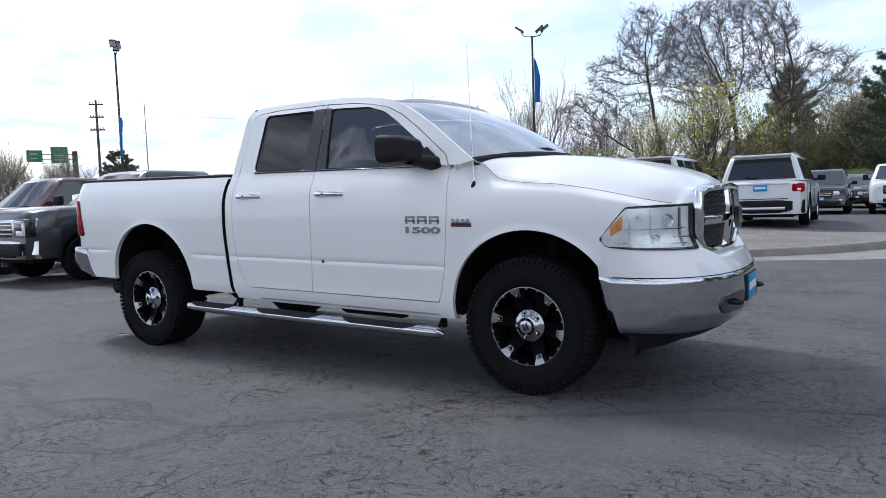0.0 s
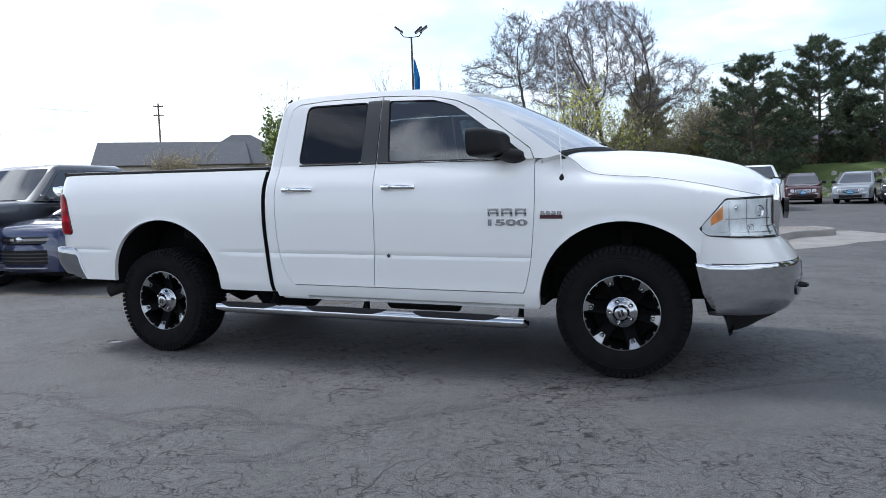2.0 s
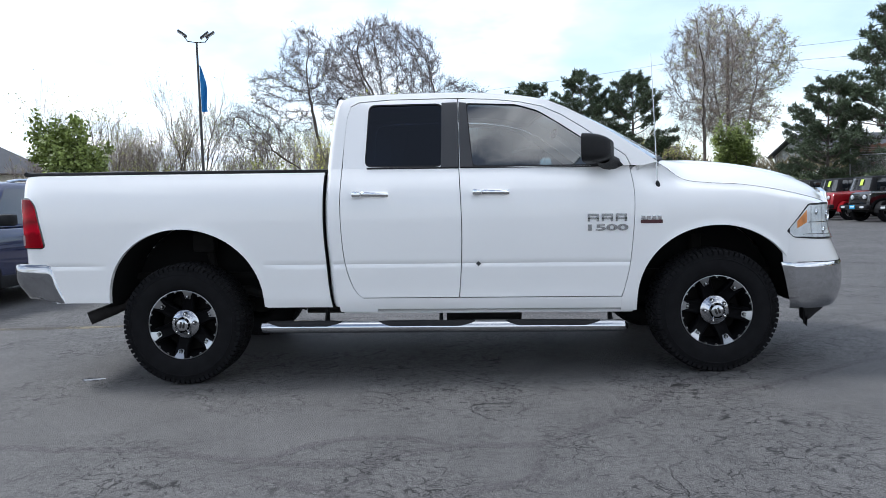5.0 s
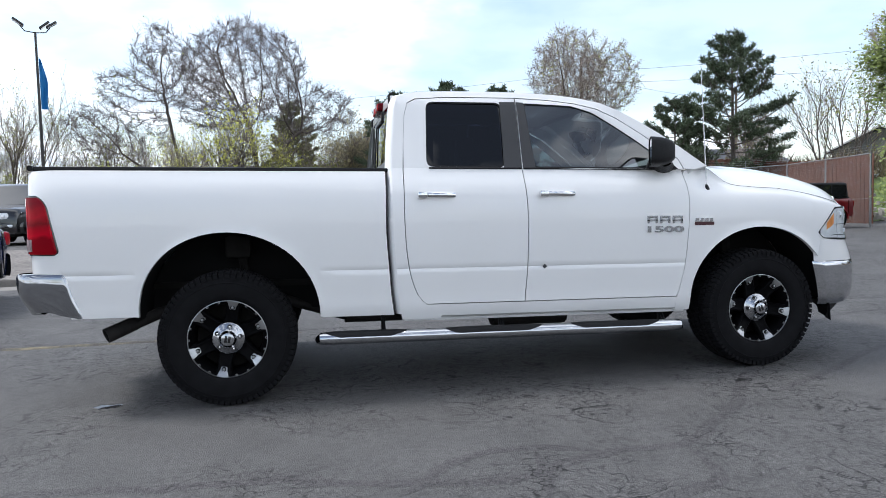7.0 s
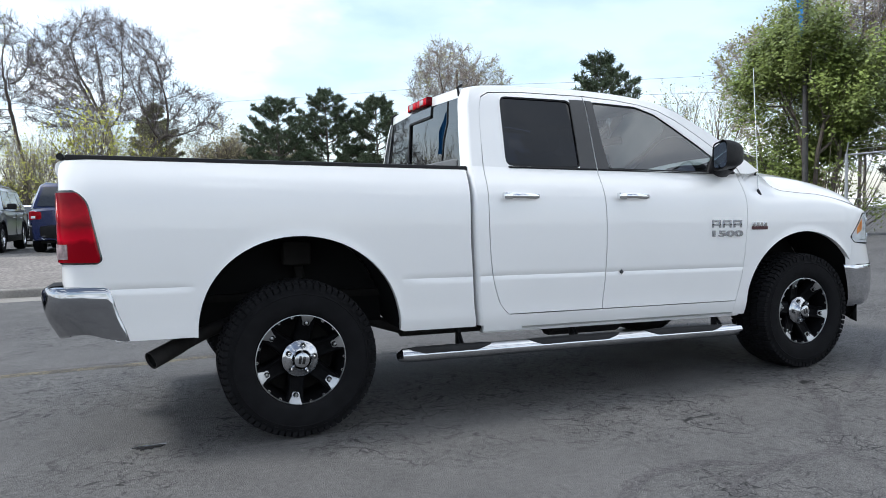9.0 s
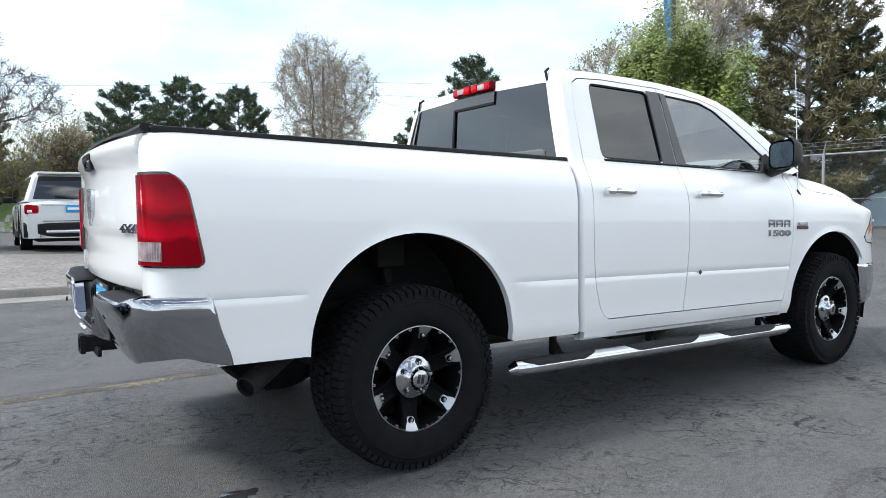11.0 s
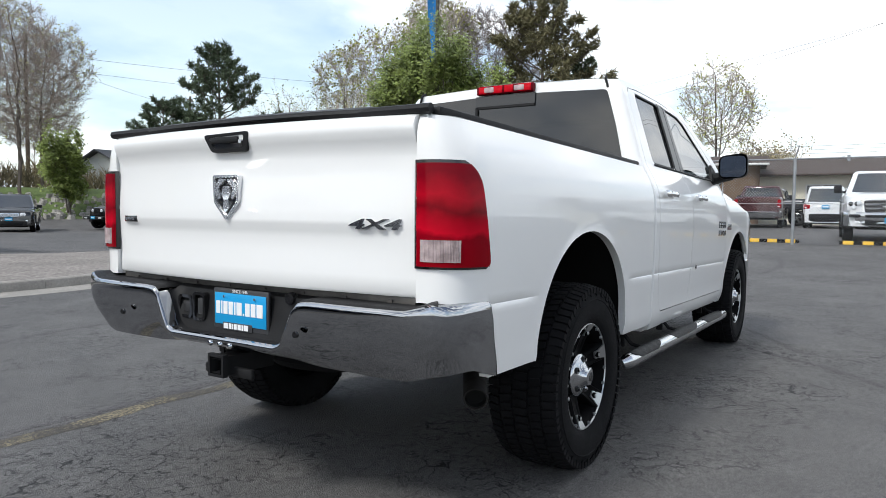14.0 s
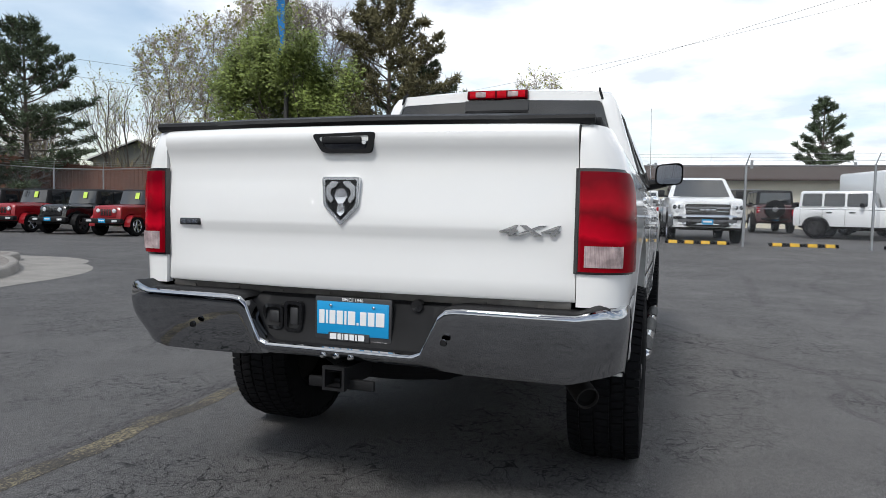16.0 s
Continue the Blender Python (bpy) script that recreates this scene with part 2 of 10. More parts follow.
def asphalt(name, color, cracks=True):
    m = bpy.data.materials.new(name)
    m.use_nodes = True
    nt = m.node_tree
    b = nt.nodes["Principled BSDF"]
    N, L = nt.nodes.new, nt.links.new
    geo = N("ShaderNodeNewGeometry")

    def noise_of(scale, detail, lo, hi, a0=0.3, a1=0.7):
        n = N("ShaderNodeTexNoise")
        n.inputs["Scale"].default_value, n.inputs["Detail"].default_value = scale, detail
        L(geo.outputs["Position"], n.inputs["Vector"])
        r = N("ShaderNodeMapRange")
        r.inputs["From Min"].default_value, r.inputs["From Max"].default_value = a0, a1
        r.inputs["To Min"].default_value, r.inputs["To Max"].default_value = lo, hi
        L(n.outputs["Fac"], r.inputs["Value"])
        return r.outputs[0]

    def times(x, y):
        k = N("ShaderNodeMath"); k.operation = 'MULTIPLY'
        L(x, k.inputs[0]); L(y, k.inputs[1])
        return k.outputs[0]

    val = times(times(times(noise_of(0.35, 5, 0.90, 1.10), noise_of(3.0, 6, 0.88, 1.12)), noise_of(150, 3, 0.25, 1.85)), noise_of(34, 4, 0.78, 1.24))
    # polished stones
    spots = N("ShaderNodeTexVoronoi")
    spots.inputs["Scale"].default_value = 95
    L(geo.outputs["Position"], spots.inputs["Vector"])
    sr = N("ShaderNodeMapRange")
    sr.inputs["From Min"].default_value, sr.inputs["From Max"].default_value = 0.10, 0.24
    sr.inputs["To Min"].default_value, sr.inputs["To Max"].default_value = 1.55, 0.98
    L(spots.outputs["Distance"], sr.inputs["Value"])
    val = times(val, sr.outputs[0])
    height = noise_of(160, 4, 0, 1)
    if cracks:
        # alligator cracks, only in some patches
        warp = N("ShaderNodeTexNoise")
        warp.inputs["Scale"].default_value, warp.inputs["Detail"].default_value = 5.0, 4.0
        L(geo.outputs["Position"], warp.inputs["Vector"])
        wm = N("ShaderNodeVectorMath"); wm.operation = 'MULTIPLY_ADD'
        wm.inputs[1].default_value = (0.34, 0.34, 0.0)
        L(warp.outputs["Color"], wm.inputs[0]); L(geo.outputs["Position"], wm.inputs[2])
        for sc, wide, cut0, cut1, dark in ((19.0, 0.060, 0.40, 0.56, 0.15), (8.5, 0.034, 0.42, 0.55, 0.08), (3.4, 0.014, 0.42, 0.54, 0.08), (0.9, 0.0034, 0.46, 0.56, 0.50)):
            v = N("ShaderNodeTexVoronoi")
            v.feature = 'DISTANCE_TO_EDGE'
            v.inputs["Scale"].default_value = sc
            L(wm.outputs[0], v.inputs["Vector"])
            r = N("ShaderNodeMapRange")
            r.inputs["From Min"].default_value, r.inputs["From Max"].default_value = wide * 0.3, wide
            r.inputs["To Min"].default_value, r.inputs["To Max"].default_value = 1.0, 0.0
            L(v.outputs["Distance"], r.inputs["Value"])
            mask = noise_of(0.8 if sc > 3 else 0.3, 4, 0.0, 1.0, cut0, cut1)
            amount = times(times(r.outputs[0], mask), noise_of(sc * 0.8, 2, 0.0, 1.0, 0.42, 0.58))
            k = N("ShaderNodeMath"); k.operation = 'MULTIPLY_ADD'
            k.inputs[1].default_value, k.inputs[2].default_value = -(1 - dark), 1.0
            L(amount, k.inputs[0])
            val = times(val, k.outputs[0])
            height = times(height, k.outputs[0])
    vec = N("ShaderNodeVectorMath"); vec.operation = 'SCALE'
    vec.inputs[0].default_value = color
    L(val, vec.inputs["Scale"])
    L(vec.outputs[0], b.inputs["Base Color"])
    b.inputs["Roughness"].default_value = 0.74
    b.inputs["Specular IOR Level"].default_value = 0.45
    bp = N("ShaderNodeBump")
    bp.inputs["Strength"].default_value, bp.inputs["Distance"].default_value = 0.55, 0.012
    L(height, bp.inputs["Height"])
    L(bp.outputs[0], b.inputs["Normal"])
    MATS[name] = m
    return m


ASPHALT = asphalt("asphalt", (0.100, 0.096, 0.094))
SEALANT = asphalt("crack_sealant", (0.082, 0.077, 0.077))
CONCRETE = material("concrete", (0.25, 0.235, 0.215), rough=0.85, vary=0.18, scale=2.5, fine=0.15, bump=0.3, bump_scale=90)
GRAVEL = material("gravel", (0.20, 0.18, 0.165), rough=0.95, vary=0.2, scale=1.2, fine=0.45, bump=0.9, bump_scale=60)
GRASS = material("grass", (0.09, 0.13, 0.035), rough=0.9, vary=0.35, scale=0.8, fine=0.4, bump=0.8, bump_scale=30)


def worn_paint(name, paint, under):
    """Old road paint, rubbed off down to the stones in ragged flecks."""
    m = bpy.data.materials.new(name)
    m.use_nodes = True
    nt = m.node_tree
    b = nt.nodes["Principled BSDF"]
    N, L = nt.nodes.new, nt.links.new
    geo = N("ShaderNodeNewGeometry")
    n = N("ShaderNodeTexNoise")
    n.inputs["Scale"].default_value, n.inputs["Detail"].default_value, n.inputs["Roughness"].default_value = 75.0, 6.0, 0.75
    L(geo.outputs["Position"], n.inputs["Vector"])
    wide = N("ShaderNodeTexNoise")
    wide.inputs["Scale"].default_value, wide.inputs["Detail"].default_value = 2.2, 3.0
    L(geo.outputs["Position"], wide.inputs["Vector"])
    add = N("ShaderNodeMath"); add.operation = 'MULTIPLY_ADD'
    add.inputs[1].default_value = 0.55
    L(wide.outputs["Fac"], add.inputs[0]); L(n.outputs["Fac"], add.inputs[2])
    cut = N("ShaderNodeMapRange")
    cut.inputs["From Min"].default_value, cut.inputs["From Max"].default_value = 0.76, 0.92
    L(add.outputs[0], cut.inputs["Value"])
    mix = N("ShaderNodeMix"); mix.data_type = 'RGBA'
    mix.inputs["A"].default_value, mix.inputs["B"].default_value = (*under, 1), (*paint, 1)
    L(cut.outputs[0], mix.inputs["Factor"]); L(mix.outputs["Result"], b.inputs["Base Color"])
    b.inputs["Roughness"].default_value = 0.9
    bp = N("ShaderNodeBump")
    bp.inputs["Strength"].default_value, bp.inputs["Distance"].default_value = 0.7, 0.01
    L(n.outputs["Fac"], bp.inputs["Height"]); L(bp.outputs[0], b.inputs["Normal"])
    MATS[name] = m
    return m


YELLOW = worn_paint("yellow_paint", (0.29, 0.245, 0.15), (0.055, 0.050, 0.045))
BARK = material("grey_bark", (0.12, 0.10, 0.085), rough=0.95, vary=0.25, scale=5, bump=0.5, bump_scale=30)
TWIG_DARK = material("dark_twigs", (0.19, 0.165, 0.16), rough=0.95, vary=0.2, scale=1.0)
TWIG_PALE = material("pale_twigs", (0.36, 0.31, 0.27), rough=0.95, vary=0.2, scale=1.0)
LIME = material("fresh_lime_leaves", (0.50, 0.50, 0.10), rough=0.7, vary=0.3, scale=0.5, rand=0.3)
TWIG = material("bare_twigs", (0.27, 0.225, 0.195), rough=0.95, vary=0.2, scale=1.0)
PINE = material("pine_needles", (0.072, 0.098, 0.052), rough=0.75, vary=0.35, scale=0.7, rand=0.35)
LEAF = material("green_leaves", (0.165, 0.21, 0.045), rough=0.6, vary=0.3, scale=0.8, rand=0.35)
BUD = material("spring_buds", (0.32, 0.33, 0.09), rough=0.7, vary=0.3, scale=0.5, rand=0.3)
# haze is put into this needle colour, paler than the other pines
HAZE_PINE = material("hazy_needles", (0.22, 0.225, 0.12), rough=0.85, vary=0.3, scale=0.7, rand=0.3)
OLIVE = material("olive_buds", (0.33, 0.28, 0.15), rough=0.8, vary=0.3, scale=0.6, rand=0.35)
SCRUB = material("brown_scrub", (0.20, 0.165, 0.10), rough=0.9, vary=0.4, scale=0.4, rand=0.4)
ROCK = material("pale_rock", (0.30, 0.285, 0.26), rough=0.9, vary=0.2, scale=2.0, fine=0.2, rand=0.3)
BROWN_PINE = material("brown_needles", (0.14, 0.125, 0.06), rough=0.8, vary=0.3, scale=0.7, rand=0.35)

# ---- mesh helpers ----
def part(name, bm, mat, parent=None, label="", smooth=40.0, recalc=True):
    """Link a bmesh as one mesh object, under a thing or a part."""
    if recalc:
        bmesh.ops.recalc_face_normals(bm, faces=bm.faces)
    me = bpy.data.meshes.new(name)
    bm.to_mesh(me)
    bm.free()
    for m in (mat if isinstance(mat, (list, tuple)) else [mat]):
        me.materials.append(m)
    if smooth:
        me.polygons.foreach_set("use_smooth", [True] * len(me.polygons))
        me.set_sharp_from_angle(angle=radians(smooth))
    ob = new(name, me)
    if parent:
        ob.parent = parent
    if label:
        ob["label"] = label
    return ob


def thing(name, label, category, group="", at=None):
    ob = new(name)
    ob.empty_display_size = 0.2
    if at is not None:
        ob.matrix_basis = at
    return tagged(ob, label, category, group)


def grid(bm, rows, close_u=False, close_v=False, mat=0):
    """Faces through rows of points, all of one length."""
    vs = [[bm.verts.new(p) for p in r] for r in rows]
    nu, nv = len(vs), len(vs[0])
    for i in range(nu if close_u else nu - 1):
        for j in range(nv if close_v else nv - 1):
            a, b, c, d = vs[i][j], vs[(i + 1) % nu][j], vs[(i + 1) % nu][(j + 1) % nv], vs[i][(j + 1) % nv]
            try:
                f = bm.faces.new((a, b, c, d))
                f.material_index = mat
            except ValueError:
                pass
    return vs


def shell(bm, rows, inward, mat=0):
    """A sheet with a folded rim: the outer points, plus a rim that goes in by the vector inward."""
    vs = grid(bm, rows, mat=mat)
    loop = vs[0] + [r[-1] for r in vs[1:]] + vs[-1][-2::-1] + [r[0] for r in vs[-2:0:-1]]
    inner = [bm.verts.new(v.co + Vector(inward(v.co) if callable(inward) else inward)) for v in loop]
    n = len(loop)
    for i in range(n):
        try:
            bm.faces.new((loop[i], loop[(i + 1) % n], inner[(i + 1) % n], inner[i])).material_index = mat
        except ValueError:
            pass
    return vs


def box(bm, x0, x1, y0, y1, z0, z1, bevel=0.0, m=None, seg=2, mat=0):
    r = bmesh.ops.create_cube(bm, size=1.0)
    vs = r["verts"]
    for v in vs:
        v.co = Vector(((x0 + x1) / 2 + v.co.x * (x1 - x0), (y0 + y1) / 2 + v.co.y * (y1 - y0), (z0 + z1) / 2 + v.co.z * (z1 - z0)))
    fs = {f for v in vs for f in v.link_faces}
    if bevel:
        es = {e for v in vs for e in v.link_edges}
        r = bmesh.ops.bevel(bm, geom=list(es), offset=bevel, segments=seg, affect='EDGES', profile=0.5)
        fs |= set(r["faces"])
        vs = list({v for f in fs if f.is_valid for v in f.verts})
    for f in fs:
        if f.is_valid:
            f.material_index = mat
    if m is not None:
        bmesh.ops.transform(bm, matrix=m, verts=vs)
    return vs


def tube(bm, path, r, sides=8, cap=True, mat=0):
    """A round bar along a path; r is a number or one for each point."""
    path = [Vector(p) for p in path]
    rows = []
    side = None
    for i, p in enumerate(path):
        d = (path[min(i + 1, len(path) - 1)] - path[max(i - 1, 0)]).normalized()
        if side is None:
            side = d.orthogonal().normalized()
        else:
            side = (side - d * side.dot(d)).normalized()
        up = d.cross(side)
        rr = r[i] if isinstance(r, (list, tuple)) else r
        rows.append([p + (side * math.cos(2 * math.pi * k / sides) + up * math.sin(2 * math.pi * k / sides)) * rr for k in range(sides)])
    vs = grid(bm, rows, close_v=True, mat=mat)
    if cap:
        for ring in (vs[0], vs[-1]):
            try:
                bm.faces.new(ring).material_index = mat
            except ValueError:
                pass
    return vs


def lathe(bm, prof, sides=48, axis='y', centre=(0, 0, 0), mat=0, full=True):
    """Turn a profile of (radius, along) about an axis."""
    rows = []
    c = Vector(centre)
    for k in range(sides):
        a = 2 * math.pi * k / sides
        ca, sa = math.cos(a), math.sin(a)
        if axis == 'y':
            rows.append([c + Vector((r * ca, h, r * sa)) for r, h in prof])
        elif axis == 'x':
            rows.append([c + Vector((h, r * ca, r * sa)) for r, h in prof])
        else:
            rows.append([c + Vector((r * ca, r * sa, h)) for r, h in prof])
    return grid(bm, rows, close_u=True, mat=mat)


def slab(bm, outline, holes=(), put=None, thick=None, mat=0):
    """A flat outline of 2D points with holes, filled; put maps (a, b) to a place, thick is the vector to its back."""
    loops, faces_before = [], set(bm.faces)
    edges = []
    for pts in (outline, *holes):
        vs = [bm.verts.new((p[0], p[1], 0)) for p in pts]
        loops.append(vs)
        edges += [bm.edges.new((vs[i], vs[(i + 1) % len(vs)])) for i in range(len(vs))]
    bmesh.ops.triangle_fill(bm, use_beauty=True, edges=edges)
    fs = [f for f in bm.faces if f not in faces_before]
    vs = [v for l in loops for v in l]
    for v in vs:
        v.co = Vector(put(v.co.x, v.co.y))
    for f in fs:
        f.material_index = mat
    if thick is not None:
        t = Vector(thick)
        for l in loops:
            back = [bm.verts.new(v.co + t) for v in l]
            n = len(l)
            for i in range(n):
                bm.faces.new((l[i], l[(i + 1) % n], back[(i + 1) % n], back[i])).material_index = mat
    return vs


def lerp(a, b, t):
    return a + (b - a) * t


def curve(pts, x):
    """Straight lines through (x, y) points."""
    if x <= pts[0][0]:
        return pts[0][1]
    for (x0, y0), (x1, y1) in zip(pts, pts[1:]):
        if x <= x1:
            return lerp(y0, y1, (x - x0) / (x1 - x0) if x1 > x0 else 1)
    return pts[-1][1]


def smooth_curve(pts, x):
    """A smooth line through (x, y) points (Catmull-Rom)."""
    n = len(pts)
    if x <= pts[0][0]:
        return pts[0][1]
    if x >= pts[-1][0]:
        return pts[-1][1]
    for i in range(n - 1):
        if x <= pts[i + 1][0]:
            (x0, y0), (x1, y1) = pts[i], pts[i + 1]
            m0 = (pts[i + 1][1] - pts[i - 1][1]) / (pts[i + 1][0] - pts[i - 1][0]) if i else (y1 - y0) / (x1 - x0)
            m1 = (pts[i + 2][1] - pts[i][1]) / (pts[i + 2][0] - pts[i][0]) if i + 2 < n else (y1 - y0) / (x1 - x0)
            h = x1 - x0
            t = (x - x0) / h
            return ((2 * t ** 3 - 3 * t * t + 1) * y0 + (t ** 3 - 2 * t * t + t) * h * m0
                    + (-2 * t ** 3 + 3 * t * t) * y1 + (t ** 3 - t * t) * h * m1)


def steps(a, b, n):
    return [a + (b - a) * i / (n - 1) for i in range(n)]


def rounded(pts, r, n=4):
    """A 2D outline with rounded corners."""
    out = []
    for i, p in enumerate(pts):
        p = Vector(p)
        a, b = Vector(pts[i - 1]), Vector(pts[(i + 1) % len(pts)])
        rr = min(r, (a - p).length * 0.45, (b - p).length * 0.45)
        s, t = p + (a - p).normalized() * rr, p + (b - p).normalized() * rr
        for k in range(n + 1):
            u = k / n
            out.append(tuple(s * (1 - u) ** 2 + p * 2 * u * (1 - u) + t * u * u))
    return out


def text_mesh(words, size, depth=0.003, bold=0.0):
    """Built-in-font letters as a bmesh, centred, in the plane x (right) and y (up)."""
    c = bpy.data.curves.new("letters", 'FONT')
    c.body, c.size, c.extrude, c.align_x, c.align_y, c.offset = words, size, depth, 'CENTER', 'CENTER', bold
    o = new("letters", c)
    me = bpy.data.meshes.new_from_object(o.evaluated_get(bpy.context.evaluated_depsgraph_get()))
    bm = bmesh.new()
    bm.from_mesh(me)
    bpy.data.objects.remove(o)
    bpy.data.meshes.remove(me)
    bpy.data.curves.remove(c)
    return bm

# ---- ground ----
def ramp(v, a, b):
    t = min(1.0, max(0.0, (v - a) / (b - a)))
    return t * t * (3 - 2 * t)


def ground_z(x, y):
    """Height of the lot: level round the truck, a low rise to the east and an upper lot to the north-west."""
    east = (0.30 * ramp(x, 9, 21) + 0.20 * ramp(x, 22, 32)) * (1 - ramp(y, 8, 15))
    upper = 0.45 * min(1.0, max(0.0, (8.5 - x) / 11)) * ramp(y, 7.0, 13.5) * (1 - 0.6 * ramp(y, 17, 27))
    far = -0.08 * ramp(x, 9, 16) * ramp(y, 12, 20)
    bank = 0.9 * ramp(y + 0.75 * x, 46, 60) * ramp(y, 10, 20)
    return east + upper + far + bank


def ground():
    xs = sorted(set([-600, -300, -150, -90] + list(range(-60, 61, 2)) + [70, 90, 150, 300, 600] + [i * 0.5 for i in range(-16, 60)]))
    ys = sorted(set([-600, -300, -150, -80, -40, -20, -10] + list(range(-8, 70, 2)) + [80, 110, 170, 300, 600] + [i * 0.5 for i in range(10, 45)]))
    bm = bmesh.new()
    grid(bm, [[(x, y, ground_z(x, y)) for y in ys] for x in xs])
    ob = part("ground", bm, ASPHALT)
    tagged(ob, "worn grey asphalt car park with cracks", "ground", kind="structure")
    return ob


ground()

NOSE = (4.7, 11.0)


def island_edge():
    """Kerb line of the planted island: along y = 7.5, then a curve to its nose, and back."""
    pts = [(x, 7.5) for x in steps(-45, 1.6, 24)]
    pts += [(1.6 + 4.6 * math.sin(t), 7.5 + 4.4 * (1 - math.cos(t))) for t in steps(0.08, 1.15, 12)]
    ex, ey = pts[-1]
    pts += [(ex + 0.42 * t + 0.55 * math.sin(t * math.pi), ey + 1.45 * t) for t in steps(0.12, 1.0, 9)]
    return pts


def island():
    edge = island_edge()
    ob = thing("island", "gravel strip inside a pale concrete kerb", "island")
    ob["kind"] = "structure"
    bm = bmesh.new()
    rows = []
    for x, y in edge:
        row = []
        for t in steps(0, 1, 7):
            by = max(y + 0.15, 12.6)
            bx = x if x < 1.6 else lerp(x, min(x, 4.6), 1)
            px, py = lerp(x, bx, t), lerp(y + 0.02, by, t)
            row.append((px, py, ground_z(px, py) + 0.135 * (1 - t) + 0.012))
        rows.append(row)
    grid(bm, rows)
    part("gravel_bed", bm, GRAVEL, ob)
    # kerb, in stones of about three metres with open joints
    n = len(edge)
    prof = [(-0.02, -0.05), (-0.015, 0.10), (0.0, 0.135), (0.03, 0.15), (0.12, 0.15), (0.15, 0.135), (0.16, -0.05)]

    def ring(i):
        p, q = Vector(edge[max(i - 1, 0)]), Vector(edge[min(i + 1, n - 1)])
        d = (q - p).normalized()
        nrm = Vector((-d.y, d.x))
        c = Vector(edge[i])
        return [(*(c + nrm * a), ground_z(*c) + b) for a, b in prof], nrm, c

    i = 0
    while i < n - 1:
        k = min(i + (2 if edge[i][0] < 1.6 else 4), n - 1)
        bm = bmesh.new()
        rows = [ring(j)[0] for j in range(i, k + 1)]
        if k < n - 1:
            rows[-1] = [tuple(lerp(rows[-1][m][c], rows[-2][m][c], 0.012) for c in range(3)) for m in range(len(prof))]
        vs = grid(bm, rows)
        for r in (vs[0], vs[-1]):
            bm.faces.new(r)
        part("kerb_stone", bm, CONCRETE, ob)
        i = k
    # gutter apron in front of the kerb
    bm = bmesh.new()
    rows = []
    for j in range(n):
        _, nrm, c = ring(j)
        w = 0.42 + 0.75 * ramp(c.x, 3.2, 5.6)
        rows.append([(*(c - nrm * w * t), ground_z(*(c - nrm * w * t)) + 0.004 + 0.018 * (1 - t)) for t in (0, 0.35, 0.7, 1)])
    grid(bm, rows)
    part("gutter", bm, CONCRETE, ob, "pale concrete gutter strip")


island()

# ---- marks on the asphalt ----
def band(name, label, path, width, mat, seed=1, lift=0.004, category="crack seal", rough_edge=0.5):
    """A flat ribbon on the ground, with an uneven edge."""
    R = random.Random(seed)
    pts = [Vector(p) for p in path]
    fine = []
    for i in range(len(pts) - 1):
        p0, p1, p2, p3 = pts[max(i - 1, 0)], pts[i], pts[i + 1], pts[min(i + 2, len(pts) - 1)]
        n = max(3, int((p2 - p1).length / 0.10))
        for k in range(n):
            t = k / n
            fine.append(0.5 * ((2 * p1) + (p2 - p0) * t + (2 * p0 - 5 * p1 + 4 * p2 - p3) * t * t + (3 * p1 - p0 - 3 * p2 + p3) * t ** 3))
    fine.append(pts[-1])
    rows = []
    for i, p in enumerate(fine):
        d = (fine[min(i + 1, len(fine) - 1)] - fine[max(i - 1, 0)]).normalized()
        n = Vector((-d.y, d.x))
        e = min(1.0, i / 2, (len(fine) - 1 - i) / 2) * 0.8 + 0.2
        w = [width * 0.31 * e * (1 + rough_edge * R.uniform(-1, 1)) for _ in range(2)]
        j = n * width * 0.25 * noise.noise((p.x * 3, p.y * 3, seed))
        a, b = p + j - n * w[0], p + j + n * w[1]
        rows.append([(a.x, a.y, ground_z(a.x, a.y) + lift * 0.3), ((p + j).x, (p + j).y, ground_z(p.x, p.y) + lift), (b.x, b.y, ground_z(b.x, b.y) + lift * 0.3)])
    bm = bmesh.new()
    grid(bm, rows)
    ob = part(name, bm, mat)
    return tagged(ob, label, category, kind="structure")


